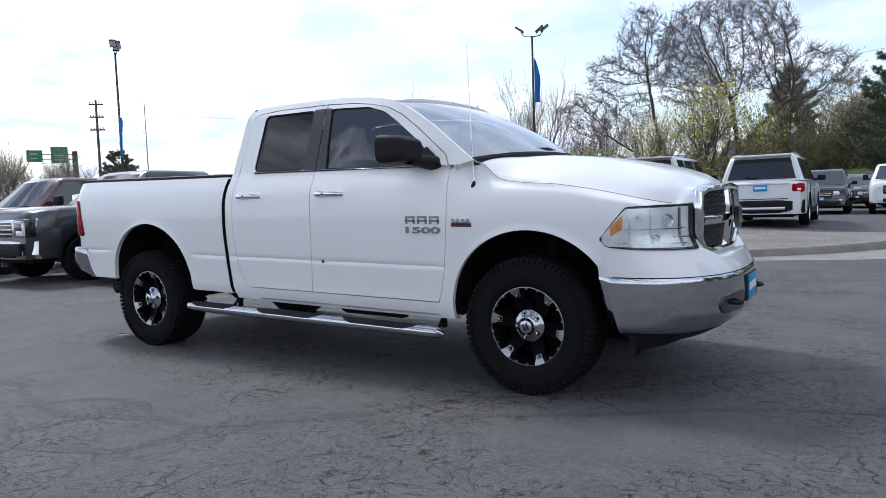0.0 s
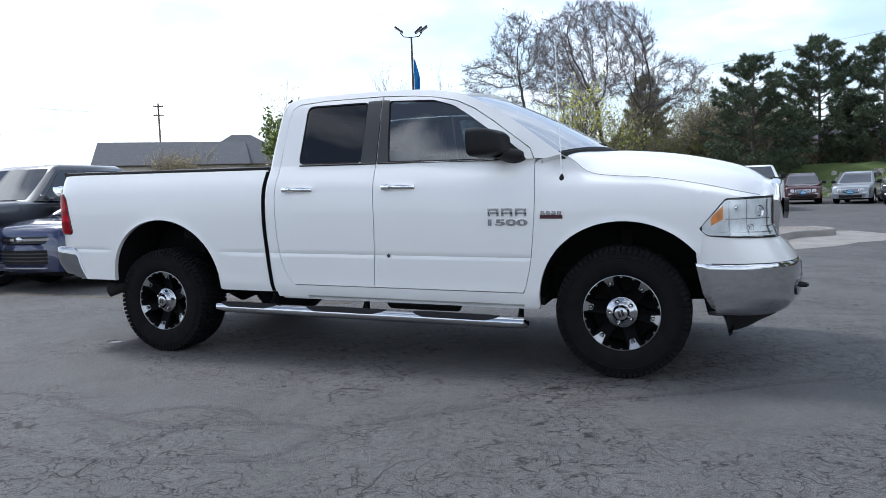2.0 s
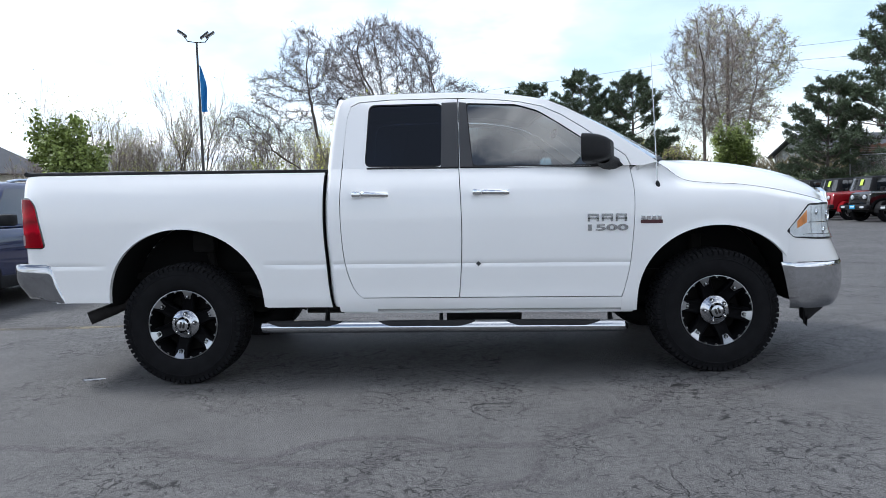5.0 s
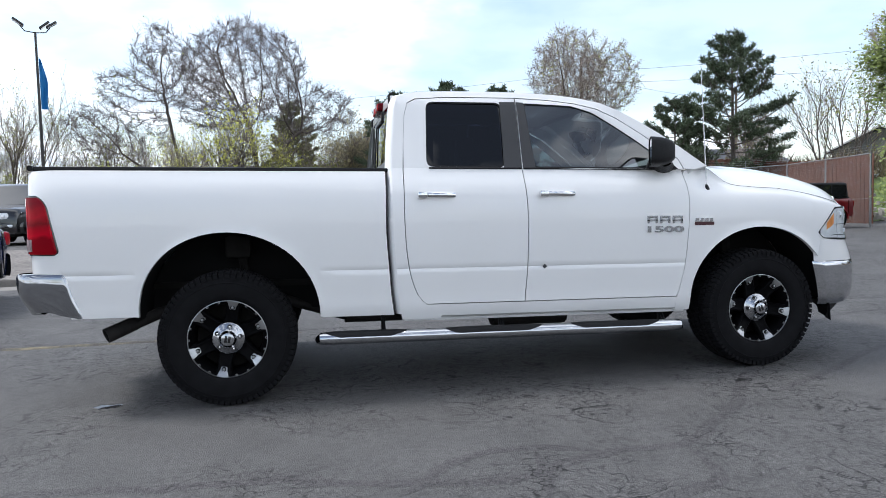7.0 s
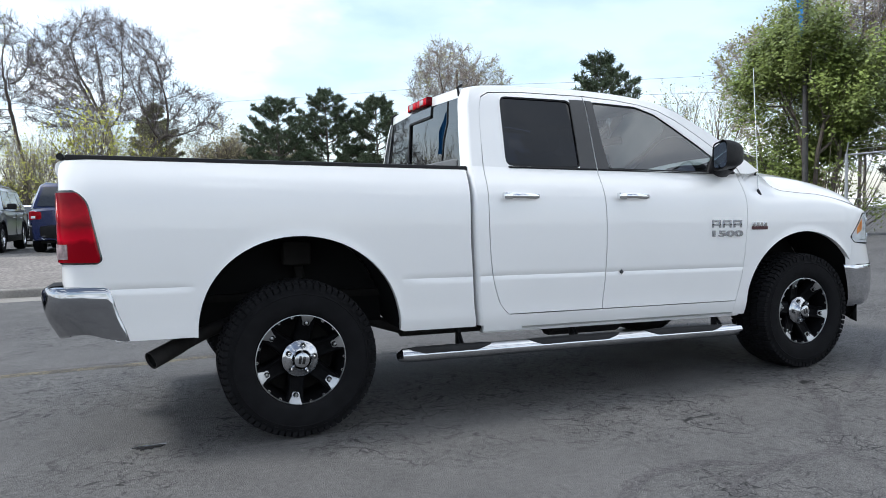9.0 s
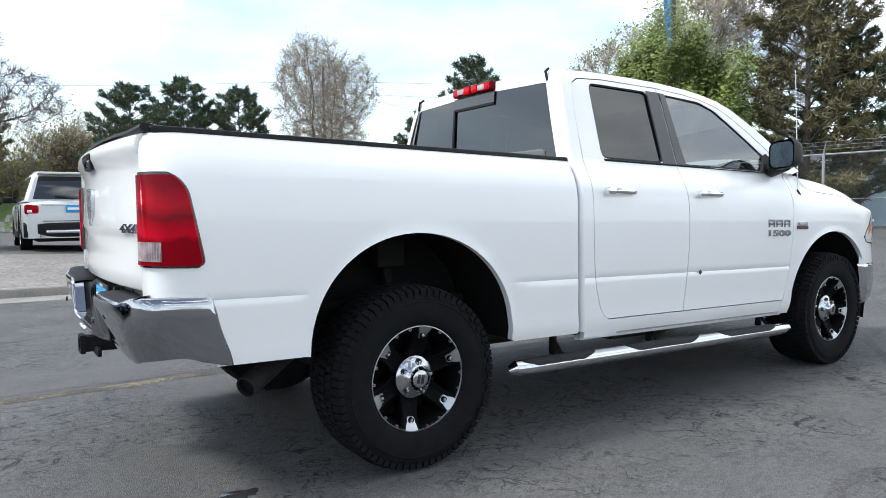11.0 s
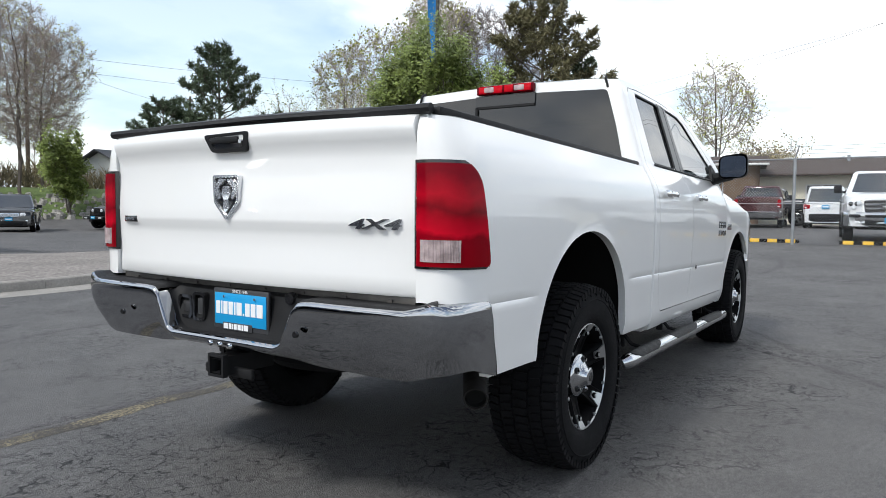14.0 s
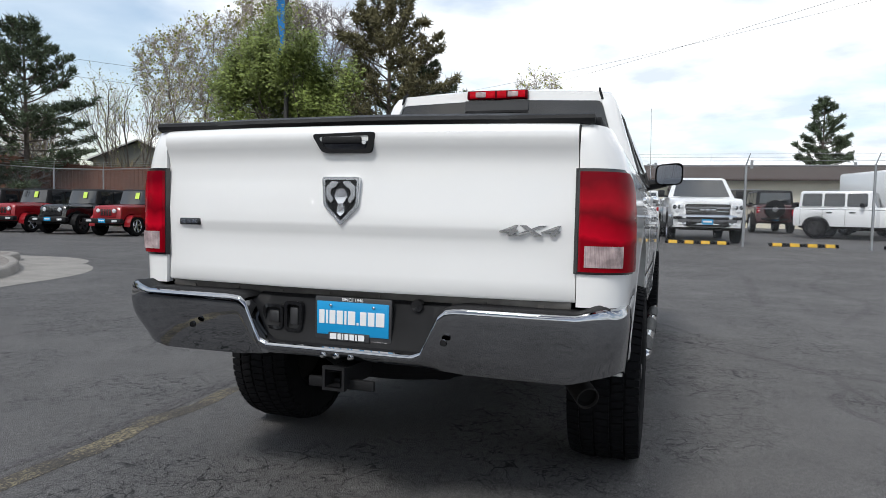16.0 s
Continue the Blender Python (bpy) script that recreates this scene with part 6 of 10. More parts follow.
def running_gear():
    # wheel liners
    for cx in WHEEL_X:
        for sg in (-1, 1):
            bm = bmesh.new()
            rows = []
            for t in steps(-0.05, math.pi + 0.05, 24):
                x, z = cx + 0.545 * math.cos(t), 0.53 + 0.52 * math.sin(t)
                rows.append([(x, sg * y, z + (0.03 if y < 0.7 else 0)) for y in (0.945, 0.85, 0.7, 0.5)])
            grid(bm, rows)
            slab(bm, [(cx + 0.55 * math.cos(t), 0.53 + 0.55 * math.sin(t)) for t in steps(-0.05, math.pi + 0.05, 16)], (), lambda a, b: (a, sg * 0.50, b))
            tp("wheel_liner", bm, LINER)
    # frame rails, axles, tanks
    bm = bmesh.new()
    for sg in (-1, 1):
        tube(bm, [(-1.05, sg * 0.42, 0.62), (-0.6, sg * 0.42, 0.72), (0.5, sg * 0.42, 0.70), (0.8, sg * 0.42, 0.52), (3.1, sg * 0.42, 0.50), (4.3, sg * 0.42, 0.55)], 0.07, 4)
    tp("frame_rail", bm, UNDER)
    for cx in WHEEL_X:
        bm = bmesh.new()
        tube(bm, [(cx, -0.75, 0.41), (cx, 0.75, 0.41)], 0.05, 12)
        lathe(bm, [(0.0, -0.16), (0.10, -0.13), (0.15, 0.0), (0.10, 0.13), (0.0, 0.16)], 16, 'x', (cx, 0.02, 0.41))
        tp("axle", bm, UNDER, None, "", 40.0, False)
    bm = bmesh.new()
    box(bm, 0.75, 2.0, 0.05, 0.62, 0.42, 0.62, 0.04)
    box(bm, 1.9, 2.9, -0.38, 0.30, 0.44, 0.62, 0.04)
    tp("fuel_tank", bm, UNDER)
    bm = bmesh.new()
    box(bm, -1.0, 4.1, -0.55, 0.55, 0.66, 0.70)
    box(bm, 1.05, 3.05, -0.86, 0.86, 0.47, 0.52)
    box(bm, 0.60, 0.98, -0.84, 0.84, 0.52, 0.60)
    box(bm, -1.0, -0.6, -0.84, 0.84, 0.60, 0.66)
    tp("floor_pan", bm, UNDER)
    bm = bmesh.new()
    tube(bm, [(2.6, -0.30, 0.42), (1.2, -0.36, 0.41), (0.7, -0.42, 0.42)], 0.045, 10)
    tube(bm, [(1.75, -0.45, 0.43), (2.3, -0.45, 0.43)], 0.11, 12)
    tube(bm, [(0.7, -0.42, 0.43), (0.3, -0.50, 0.56), (-0.3, -0.56, 0.56), (-0.48, -0.66, 0.515), (-0.66, -0.775, 0.445)], 0.036, 10)
    tp("exhaust_pipe", bm, RUST)
    bm = bmesh.new()
    lathe(bm, [(0.036, 0.22), (0.044, 0.18), (0.046, 0.0), (0.041, 0.0), (0.046, 0.08), (0.0, 0.085)], 20, 'x', (0, 0, 0))
    bmesh.ops.transform(bm, matrix=pose(-0.755, -0.828, 0.410, 0, -19, 32), verts=bm.verts)
    et = tp("exhaust_tip", bm, RUST, None, "dark rusty exhaust tip")
    # black disc in the mouth: the shade of the bore is put into its colour
    bm = bmesh.new()
    lathe(bm, [(0.0405, 0.012), (0.038, 0.03), (0.0, 0.03)], 20, 'x', (0, 0, 0))
    bmesh.ops.transform(bm, matrix=pose(-0.755, -0.828, 0.410, 0, -19, 32), verts=bm.verts)
    tp("exhaust_bore", bm, LINER, et)
    # spare wheel slung under the bed
    bm = bmesh.new()
    lathe(bm, [(0.10, -0.07), (0.20, -0.09), (0.24, -0.115), (0.33, -0.125), (0.375, -0.09), (0.385, 0.0), (0.375, 0.09), (0.33, 0.12), (0.20, 0.09), (0.10, 0.07)], 36, 'z', (-0.52, 0.0, 0.555))
    tp("spare_tyre", bm, RUBBER, None, "black spare tyre under the bed")
    # shocks behind the rear wheel
    for sg in (-1, 1):
        bm = bmesh.new()
        tube(bm, [(0.12, sg * 0.60, 0.40), (0.02, sg * 0.56, 0.95)], 0.03, 8)
        tp("shock_absorber", bm, UNDER)
        bm = bmesh.new()
        tube(bm, [(3.57, sg * 0.58, 0.40), (3.55, sg * 0.55, 0.95)], 0.045, 8)
        tp("shock_absorber", bm, UNDER)
        bm = bmesh.new()
        box(bm, -0.06, 0.10, sg * 0.62 - 0.05, sg * 0.62 + 0.05, 0.86, 1.0, 0.02)
        tp("bump_stop", bm, UNDER)


running_gear()


STEP_CHROME = material("step_chrome", (0.55, 0.56, 0.58), rough=0.13, metal=1.0, vary=0.06, scale=6)


def side_step(sgn):
    z = 0.368
    bm = bmesh.new()
    path = [(0.515, sgn * 0.965, z - 0.012), (0.53, sgn * 0.985, z)] + [(x, sgn * 0.99, z) for x in steps(0.60, 2.86, 12)] + [(2.93, sgn * 0.985, z), (2.95, sgn * 0.965, z - 0.012)]
    tube(bm, path, [0.028, 0.038] + [0.040] * 12 + [0.038, 0.028], 18)
    st = tp("side_step", bm, STEP_CHROME, None, "chrome tube side step with black tread pads")
    for x0, x1 in ((0.56, 1.06), (1.31, 1.95), (2.16, 2.78)):
        bm = bmesh.new()
        rows = []
        for x in steps(x0, x1, 30):
            e = min(1.0, (x - x0) / 0.08, (x1 - x) / 0.10)
            e = max(0.0, e)
            rows.append([(x, sgn * (0.99 + 0.0418 * math.sin(a) * 1.0), z + 0.0418 * math.cos(a) + 0.003 * e + 0.0012 * math.sin(x * 300)) for a in steps(-1.3, lerp(0.35, 1.30, e ** 0.6), 10)]
                        )
        shell(bm, rows, (0, -sgn * 0.004, -0.008))
        tp("tread_pad", bm, BLACK_PLASTIC, st)
    for x in (0.93, 1.72, 2.88):
        bm = bmesh.new()
        tube(bm, [(x, sgn * 0.98, z), (x, sgn * 0.88, z + 0.02), (x, sgn * 0.78, 0.50)], 0.012, 6)
        box(bm, x - 0.012, x + 0.012, min(sgn * 0.80, sgn * 0.84), max(sgn * 0.80, sgn * 0.84), z, 0.47, 0.004)
        tp("step_bracket", bm, BLACK_PLASTIC, st)


side_step(-1)
side_step(1)


def mirror(sgn, door):
    bm = bmesh.new()
    rows = []
    # head: front shell swept from the flat rear face
    yc, zc = 1.075, 1.530
    for t in steps(0, 1, 9):
        d = 0.17 * t
        k = math.sqrt(max(0.0, 1 - (t * 0.93) ** 2.4))
        ring = []
        for a in steps(0, 2 * math.pi, 29)[:-1]:
            ca, sa = math.cos(a), math.sin(a)
            ex = abs(ca) ** 0.45 * (1 if ca > 0 else -1)
            ez = abs(sa) ** 0.45 * (1 if sa > 0 else -1)
            yy = yc + 0.112 * ex * lerp(1, k, 0.75)
            zz = zc + 0.092 * ez * lerp(1, k, 0.75) + 0.006 * ex
            xx = 2.640 + d + (1.19 - yy) * 0.42
            ring.append((xx, sgn * yy, zz))
        rows.append(ring)
    vs = grid(bm, rows, close_v=True)
    bm.faces.new(vs[-1])
    mi = tp("side_mirror", bm, BLACK_PLASTIC, door, "black door mirror")
    bm = bmesh.new()
    pts = []
    for a in steps(0, 2 * math.pi, 29)[:-1]:
        ca, sa = math.cos(a), math.sin(a)
        ex = abs(ca) ** 0.45 * (1 if ca > 0 else -1)
        ez = abs(sa) ** 0.45 * (1 if sa > 0 else -1)
        pts.append((yc + 0.100 * ex, zc + 0.080 * ez))
    slab(bm, pts, (), lambda y, z: (2.645 + (1.19 - y) * 0.42, sgn * y, z))
    tp("mirror_glass", bm, MIRROR, mi)
    bm = bmesh.new()
    rows = []
    for t in steps(0, 1, 6):
        x, y, z, h, w = lerp(2.80, 2.89, t), lerp(1.06, 0.875, t), lerp(1.47, 1.445, t), lerp(0.035, 0.05, t), lerp(0.05, 0.085, t)
        rows.append([(x + w * math.cos(a), sgn * (y), z + h * math.sin(a)) for a in steps(0, 2 * math.pi, 13)[:-1]])
    grid(bm, rows, close_v=True)
    slab(bm, [(2.74, 1.432), (2.965, 1.428), (2.90, 1.50), (2.83, 1.555), (2.80, 1.53)], (), lambda x, z: (x, sgn * (upper_y(x, z) + 0.014), z), (0, -sgn * 0.02, 0))
    tp("mirror_arm", bm, BLACK_PLASTIC, mi)


for s, (rd, fd) in doors.items():
    mirror(s, fd)


def small_parts():
    # aerial on the right fender
    bm = bmesh.new()
    rows = []
    for t in steps(0, 1, 8):
        r = 0.020 * math.sin(math.pi * lerp(0.15, 0.95, t)) ** 0.6
        z = lerp(1.225, 1.325, t)
        rows.append([(3.19 + r * math.cos(a) * 1.0, -0.948 + 0.034 * t + r * math.sin(a) * 0.6, z) for a in steps(0, 2 * math.pi, 11)[:-1]])
    vs = grid(bm, rows, close_v=True)
    bm.faces.new(vs[0])
    base = tp("aerial", bm, BLACK_PLASTIC, None, "thin whip aerial on a black base")
    bm = bmesh.new()
    tube(bm, [(3.19, -0.915, 1.31), (3.16, -0.90, 2.16)], [0.004, 0.0022], 6)
    tp("whip", bm, CHROME_SOFT, base)
    # door and fender badges as plain raised bars
    for sg in (-1, 1):
        y = sg * (side_y(2.85, 1.06) + 0.002)
        for i in range(3):
            x0 = 2.712 + i * 0.092
            bm = bmesh.new()
            for zz in (1.074, 1.098):
                box(bm, x0, x0 + 0.074, y - 0.004, y + 0.004, zz, zz + 0.013, 0.002, seg=1)
            box(bm, x0, x0 + 0.016, y - 0.004, y + 0.004, 1.060, 1.1, 0.002, seg=1)
            box(bm, x0 + 0.058, x0 + 0.074, y - 0.004, y + 0.004, 1.060, 1.1, 0.002, seg=1)
            tp("badge_block", bm, BADGE, doors[sg][1])
        bm = text_mesh("1500", 0.06, 0.004, 0.002)
        xs, ys = [v.co.x for v in bm.verts], [v.co.y for v in bm.verts]
        for v in bm.verts:
            u, h = (v.co.x - min(xs)) / (max(xs) - min(xs)), (v.co.y - min(ys)) / (max(ys) - min(ys))
            v.co = Vector((2.845 - sg * lerp(-0.132, 0.132, u), y + sg * v.co.z, 0.999 + 0.042 * h))
        tp("number_badge", bm, BADGE, doors[sg][1], "chrome model number", 0)
        bm = bmesh.new()
        y = sg * (fender_y(3.12, 1.06) + 0.001)
        for i in range(4):
            box(bm, 3.062 + i * 0.035, 3.090 + i * 0.035, y - 0.004, y + 0.004, 1.070, 1.095, 0.002, seg=1)
        bd = tp("fender_badge", bm, CHROME, fenders[sg], "small chrome and dark red badge")
        bm = bmesh.new()
        box(bm, 3.058, 3.202, y - 0.003, y + 0.003, 1.045, 1.068, 0.002, seg=1)
        tp("badge_strip", bm, material("maroon_strip", (0.05, 0.004, 0.008), rough=0.4), bd)
    # inside
    bm = bmesh.new()
    for sg in (-1, 1):
        box(bm, 1.10, 2.98, min(sg * 0.84, sg * 0.87), max(sg * 0.84, sg * 0.87), 0.58, 1.40, 0.01)
    box(bm, 1.02, 1.04, -0.85, 0.85, 0.55, 1.40)
    box(bm, 2.95, 3.02, -0.85, 0.85, 0.5, 1.36, 0.01)
    box(bm, 2.72, 3.2, -0.80, 0.80, 1.20, 1.43, 0.06)
    tp("cabin_lining", bm, INTERIOR)
    for y in (-0.40, 0.40):
        bm = bmesh.new()
        box(bm, 1.95, 2.50, y - 0.27, y + 0.27, 0.78, 0.98, 0.06)
        box(bm, -0.08, 0.08, -0.25, 0.25, 0.0, 0.66, 0.06, pose(1.98, y, 0.90, 0, -14, 0))
        tp("front_seat", bm, INTERIOR)
        bm = bmesh.new()
        box(bm, -0.05, 0.05, -0.13, 0.13, 0.0, 0.18, 0.04, pose(1.80, y, 1.58, 0, -10, 0))
        tp("headrest", bm, INTERIOR)
    bm = bmesh.new()
    box(bm, 1.10, 1.55, -0.72, 0.72, 0.75, 0.95, 0.06)
    box(bm, -0.07, 0.07, -0.70, 0.70, 0.0, 0.62, 0.06, pose(1.15, 0, 0.90, 0, -10, 0))
    tp("rear_seat", bm, INTERIOR)
    bm = bmesh.new()
    m = pose(2.66, 0.40, 1.33, 0, -62, 0)
    ring = [m @ Vector((0.19 * math.cos(t), 0.19 * math.sin(t), 0)) for t in steps(0, 2 * math.pi, 33)]
    tube(bm, ring, 0.016, 8, False)
    box(bm, -0.05, 0.05, -0.18, 0.18, -0.02, 0.02, 0.01, m)
    tp("steering_wheel", bm, BLACK_PLASTIC)
    bm = bmesh.new()
    box(bm, 2.62, 2.64, -0.12, 0.12, 1.70, 1.76, 0.008)
    tp("inner_mirror", bm, BLACK_PLASTIC)


small_parts()

# ---- parked vehicles ----
CAR_GLASS = material("car_glass", (0.016, 0.019, 0.022), rough=0.04, spec=0.8, coat=0.6)
CAR_PAINT = {
    "white": material("car_white", (0.74, 0.75, 0.76), rough=0.3, coat=0.8, vary=0.02, scale=2),
    "silver": material("car_silver", (0.36, 0.38, 0.40), rough=0.3, metal=0.5, coat=0.8, vary=0.03, scale=3),
    "pearl": material("car_pearl", (0.60, 0.61, 0.61), rough=0.3, metal=0.2, coat=0.8, vary=0.03, scale=3),
    "grey": material("car_dark_grey", (0.035, 0.037, 0.042), rough=0.28, metal=0.3, coat=0.9, vary=0.05, scale=3),
    "black": material("car_black", (0.009, 0.009, 0.010), rough=0.2, coat=1.0),
    "blue": material("car_blue", (0.004, 0.011, 0.060), rough=0.22, metal=0.2, coat=1.0, vary=0.05, scale=3),
    "maroon": material("car_maroon", (0.055, 0.008, 0.010), rough=0.25, metal=0.2, coat=1.0, vary=0.05, scale=3),
    "red": material("car_red", (0.27, 0.004, 0.010), rough=0.3, coat=0.5, vary=0.05, scale=3),
    "midnight": material("car_midnight", (0.012, 0.012, 0.024), rough=0.2, metal=0.2, coat=1.0),
}
TWO_TONE = material("two_tone_beige", (0.40, 0.36, 0.28), rough=0.35, coat=0.5, vary=0.03)
STICKER = material("lime_sticker", (0.55, 0.75, 0.10), rough=0.5, vary=0.05)

STYLES = {
    "suv": dict(L=5.02, W=1.98, H=1.76, wb=2.86, r=0.385, belt=1.10, hood=1.05, nose=0.98, xf0=1.22, xf1=0.42, xr1=-2.16, xr0=-2.42, clear=0.30, sides=((-2.2, -1.45), (-1.36, -0.35), (-0.25, 0.95)), rails=True),
    "compact": dict(L=4.60, W=1.85, H=1.66, wb=2.70, r=0.36, belt=1.04, hood=1.00, nose=0.88, xf0=1.28, xf1=0.38, xr1=-1.85, xr0=-2.18, clear=0.28, sides=((-1.85, -1.30), (-1.22, -0.30), (-0.22, 0.92)), rails=True),
    "pickup": dict(L=5.90, W=2.04, H=1.94, wb=3.65, r=0.41, belt=1.30, hood=1.27, nose=1.18, xf0=1.30, xf1=0.58, xr1=-0.86, xr0=-0.95, clear=0.42, sides=((-0.78, 0.10), (0.20, 1.02)), rails=False, bed=1.36),
    "jeep": dict(L=4.40, W=1.60, H=1.84, wb=2.95, r=0.405, belt=1.20, hood=1.18, nose=1.12, xf0=0.62, xf1=0.42, xr1=-1.98, xr0=-2.02, clear=0.46, sides=((-1.90, -1.20), (-1.12, -0.42), (-0.34, 0.34)), rails=False, boxy=True),
    "van": dict(L=4.75, W=1.83, H=1.86, wb=3.10, r=0.34, belt=1.12, hood=1.12, nose=0.95, xf0=1.70, xf1=0.72, xr1=-2.25, xr0=-2.33, clear=0.24, sides=((0.10, 1.10),), rails=False),
}
WHEEL_MESH = {}


def car_wheel(r, parent, x, y, z, chrome):
    """Tyre and rim meshes are shared between vehicles with the same wheel size."""
    key = (round(r, 3), chrome)
    if key not in WHEEL_MESH:
        bm = bmesh.new()
        w = 0.115
        lathe(bm, [(r * 0.64, -w * 0.85), (r * 0.72, -w), (r * 0.92, -w), (r * 0.99, -w * 0.75), (r, 0), (r * 0.99, w * 0.75), (r * 0.92, w), (r * 0.64, w * 0.85)], 32)
        t = part("tyre", bm, RUBBER)
        bm = bmesh.new()
        lathe(bm, [(r * 0.64, -w * 0.86), (r * 0.60, -w * 0.92), (r * 0.575, -w * 0.7), (r * 0.55, 0.0), (r * 0.62, w * 0.8)], 32)
        for k in range(5):
            a = 2 * math.pi * k / 5
            rows = [[(rr, yy + 0.03, -hw), (rr, yy, -hw * 0.7), (rr, yy, hw * 0.7), (rr, yy + 0.03, hw)] for rr, yy, hw in ((0.03, -w * 0.72, 0.05), (r * 0.3, -w * 0.70, 0.045), (r * 0.61, -w * 0.86, 0.055))]
            vs = grid(bm, rows)
            bmesh.ops.transform(bm, matrix=Matrix.Rotation(-a, 4, 'Y'), verts=[v for q in vs for v in q])
        lathe(bm, [(0.0, -w * 0.78), (0.05, -w * 0.76), (0.06, -w * 0.6)], 16)
        m = part("rim", bm, CHROME_SOFT if chrome else SATIN_BLACK)
        bm = bmesh.new()
        lathe(bm, [(0.0, -0.01), (r * 0.56, 0.0), (r * 0.57, 0.05)], 24)
        d = part("wheel_back", bm, LINER)
        WHEEL_MESH[key] = (t.data, m.data, d.data)
        for o in (t, m, d):
            bpy.data.objects.remove(o)
    w = new("wheel")
    w.parent = parent
    w.matrix_basis = pose(x, y, z, 0, (x * 37) % 60, 0 if y < 0 else 180)
    for nm, me in zip(("tyre", "rim", "wheel_back"), WHEEL_MESH[key]):
        o = new(nm, me)
        o.parent = w


def slim_front(c, P, fx, W, nz, clear):
    """Front with a slim chrome bar, a wide dark lower grille and swept-back lamps."""
    def face(q):
        return fx + 0.05 - 0.42 * abs(q / W) ** 2.6

    def wrap(q):
        return face(q) + 0.012 - 0.10 * max(0.0, abs(q) / W - 0.6)
    bm = bmesh.new()
    grid(bm, [[(face(W * v) + d, W * 0.97 * v, z) for d, z in ((-0.05, clear), (0.0, clear + 0.07), (0.015, 0.50), (0.0, nz - 0.24), (-0.05, nz - 0.16), (-0.12, nz - 0.06))] for v in steps(-1, 1, 17)])
    part("front_bumper", bm, P, c)

    def panel(name, poly, lift, mat, parent, depth=0.03, at=face):
        """A plate bent round the nose between four corners: two above, two below."""
        (a0, b0), (a1, b1), (a2, b2), (a3, b3) = poly
        bm = bmesh.new()
        rows = []
        for u in steps(0, 1, 15):
            (ta, tb), (la, lb) = (lerp(a0, a1, u), lerp(b0, b1, u)), (lerp(a3, a2, u), lerp(b3, b2, u))
            rows.append([(at(lerp(la, ta, v)) + lift, lerp(la, ta, v), lerp(lb, tb, v)) for v in (0.0, 0.5, 1.0)])
        shell(bm, rows, (-depth, 0, 0))
        return part(name, bm, mat, parent)
    g = panel("grille", [(-0.60, nz - 0.09), (0.60, nz - 0.09), (0.55, nz - 0.19), (-0.55, nz - 0.19)], 0.0, BLACK_GLOSS, c)
    for y0, y1 in ((-0.56, -0.09), (0.09, 0.56)):
        panel("grille_bar", [(y0, nz - 0.115), (y1, nz - 0.115), (y1, nz - 0.15), (y0, nz - 0.15)], 0.014, CHROME, g, 0.02)
    bm = bmesh.new()
    lathe(bm, [(0.0, 0.012), (0.05, 0.010), (0.062, 0.0)], 20, 'x', (0, 0, 0))
    for v in bm.verts:
        v.co = Vector((v.co.x + face(0) + 0.012, v.co.y * 1.35, v.co.z * 0.62 + nz - 0.132))
    part("badge", bm, CHROME_SOFT, g)
    lg = panel("lower_grille", [(-0.52, 0.60), (0.52, 0.60), (0.62, 0.40), (-0.62, 0.40)], 0.020, BLACK_PLASTIC, c)
    for z in (0.45, 0.50, 0.55):
        panel("grille_slat", [(-0.53, z + 0.008), (0.53, z + 0.008), (0.53, z - 0.008), (-0.53, z - 0.008)], 0.030, SATIN_BLACK, lg, 0.012)
    panel("chin_strip", [(-0.60, 0.355), (0.60, 0.355), (0.60, 0.335), (-0.60, 0.335)], 0.012, CHROME_SOFT, c)
    for sg in (-1, 1):
        def mirrored(pts):
            return [(sg * q, z) for q, z in pts]
        h = panel("headlamp", mirrored([(0.57, nz - 0.125), (0.90, nz - 0.03), (0.89, nz - 0.14), (0.55, nz - 0.20)]), 0.0, BLACK_GLOSS, c, 0.05, wrap)
        panel("lamp_lens", mirrored([(0.595, nz - 0.132), (0.885, nz - 0.047), (0.875, nz - 0.128), (0.58, nz - 0.182)]), 0.006, CLEAR_LENS, h, 0.02, wrap)
        f = panel("fog_opening", mirrored([(0.62, 0.56), (0.86, 0.60), (0.88, 0.47), (0.68, 0.45)]), 0.022, BLACK_PLASTIC, c)
        panel("fog_lamp", mirrored([(0.67, 0.505), (0.85, 0.535), (0.86, 0.485), (0.70, 0.465)]), 0.030, REFLECTOR, f, 0.015)


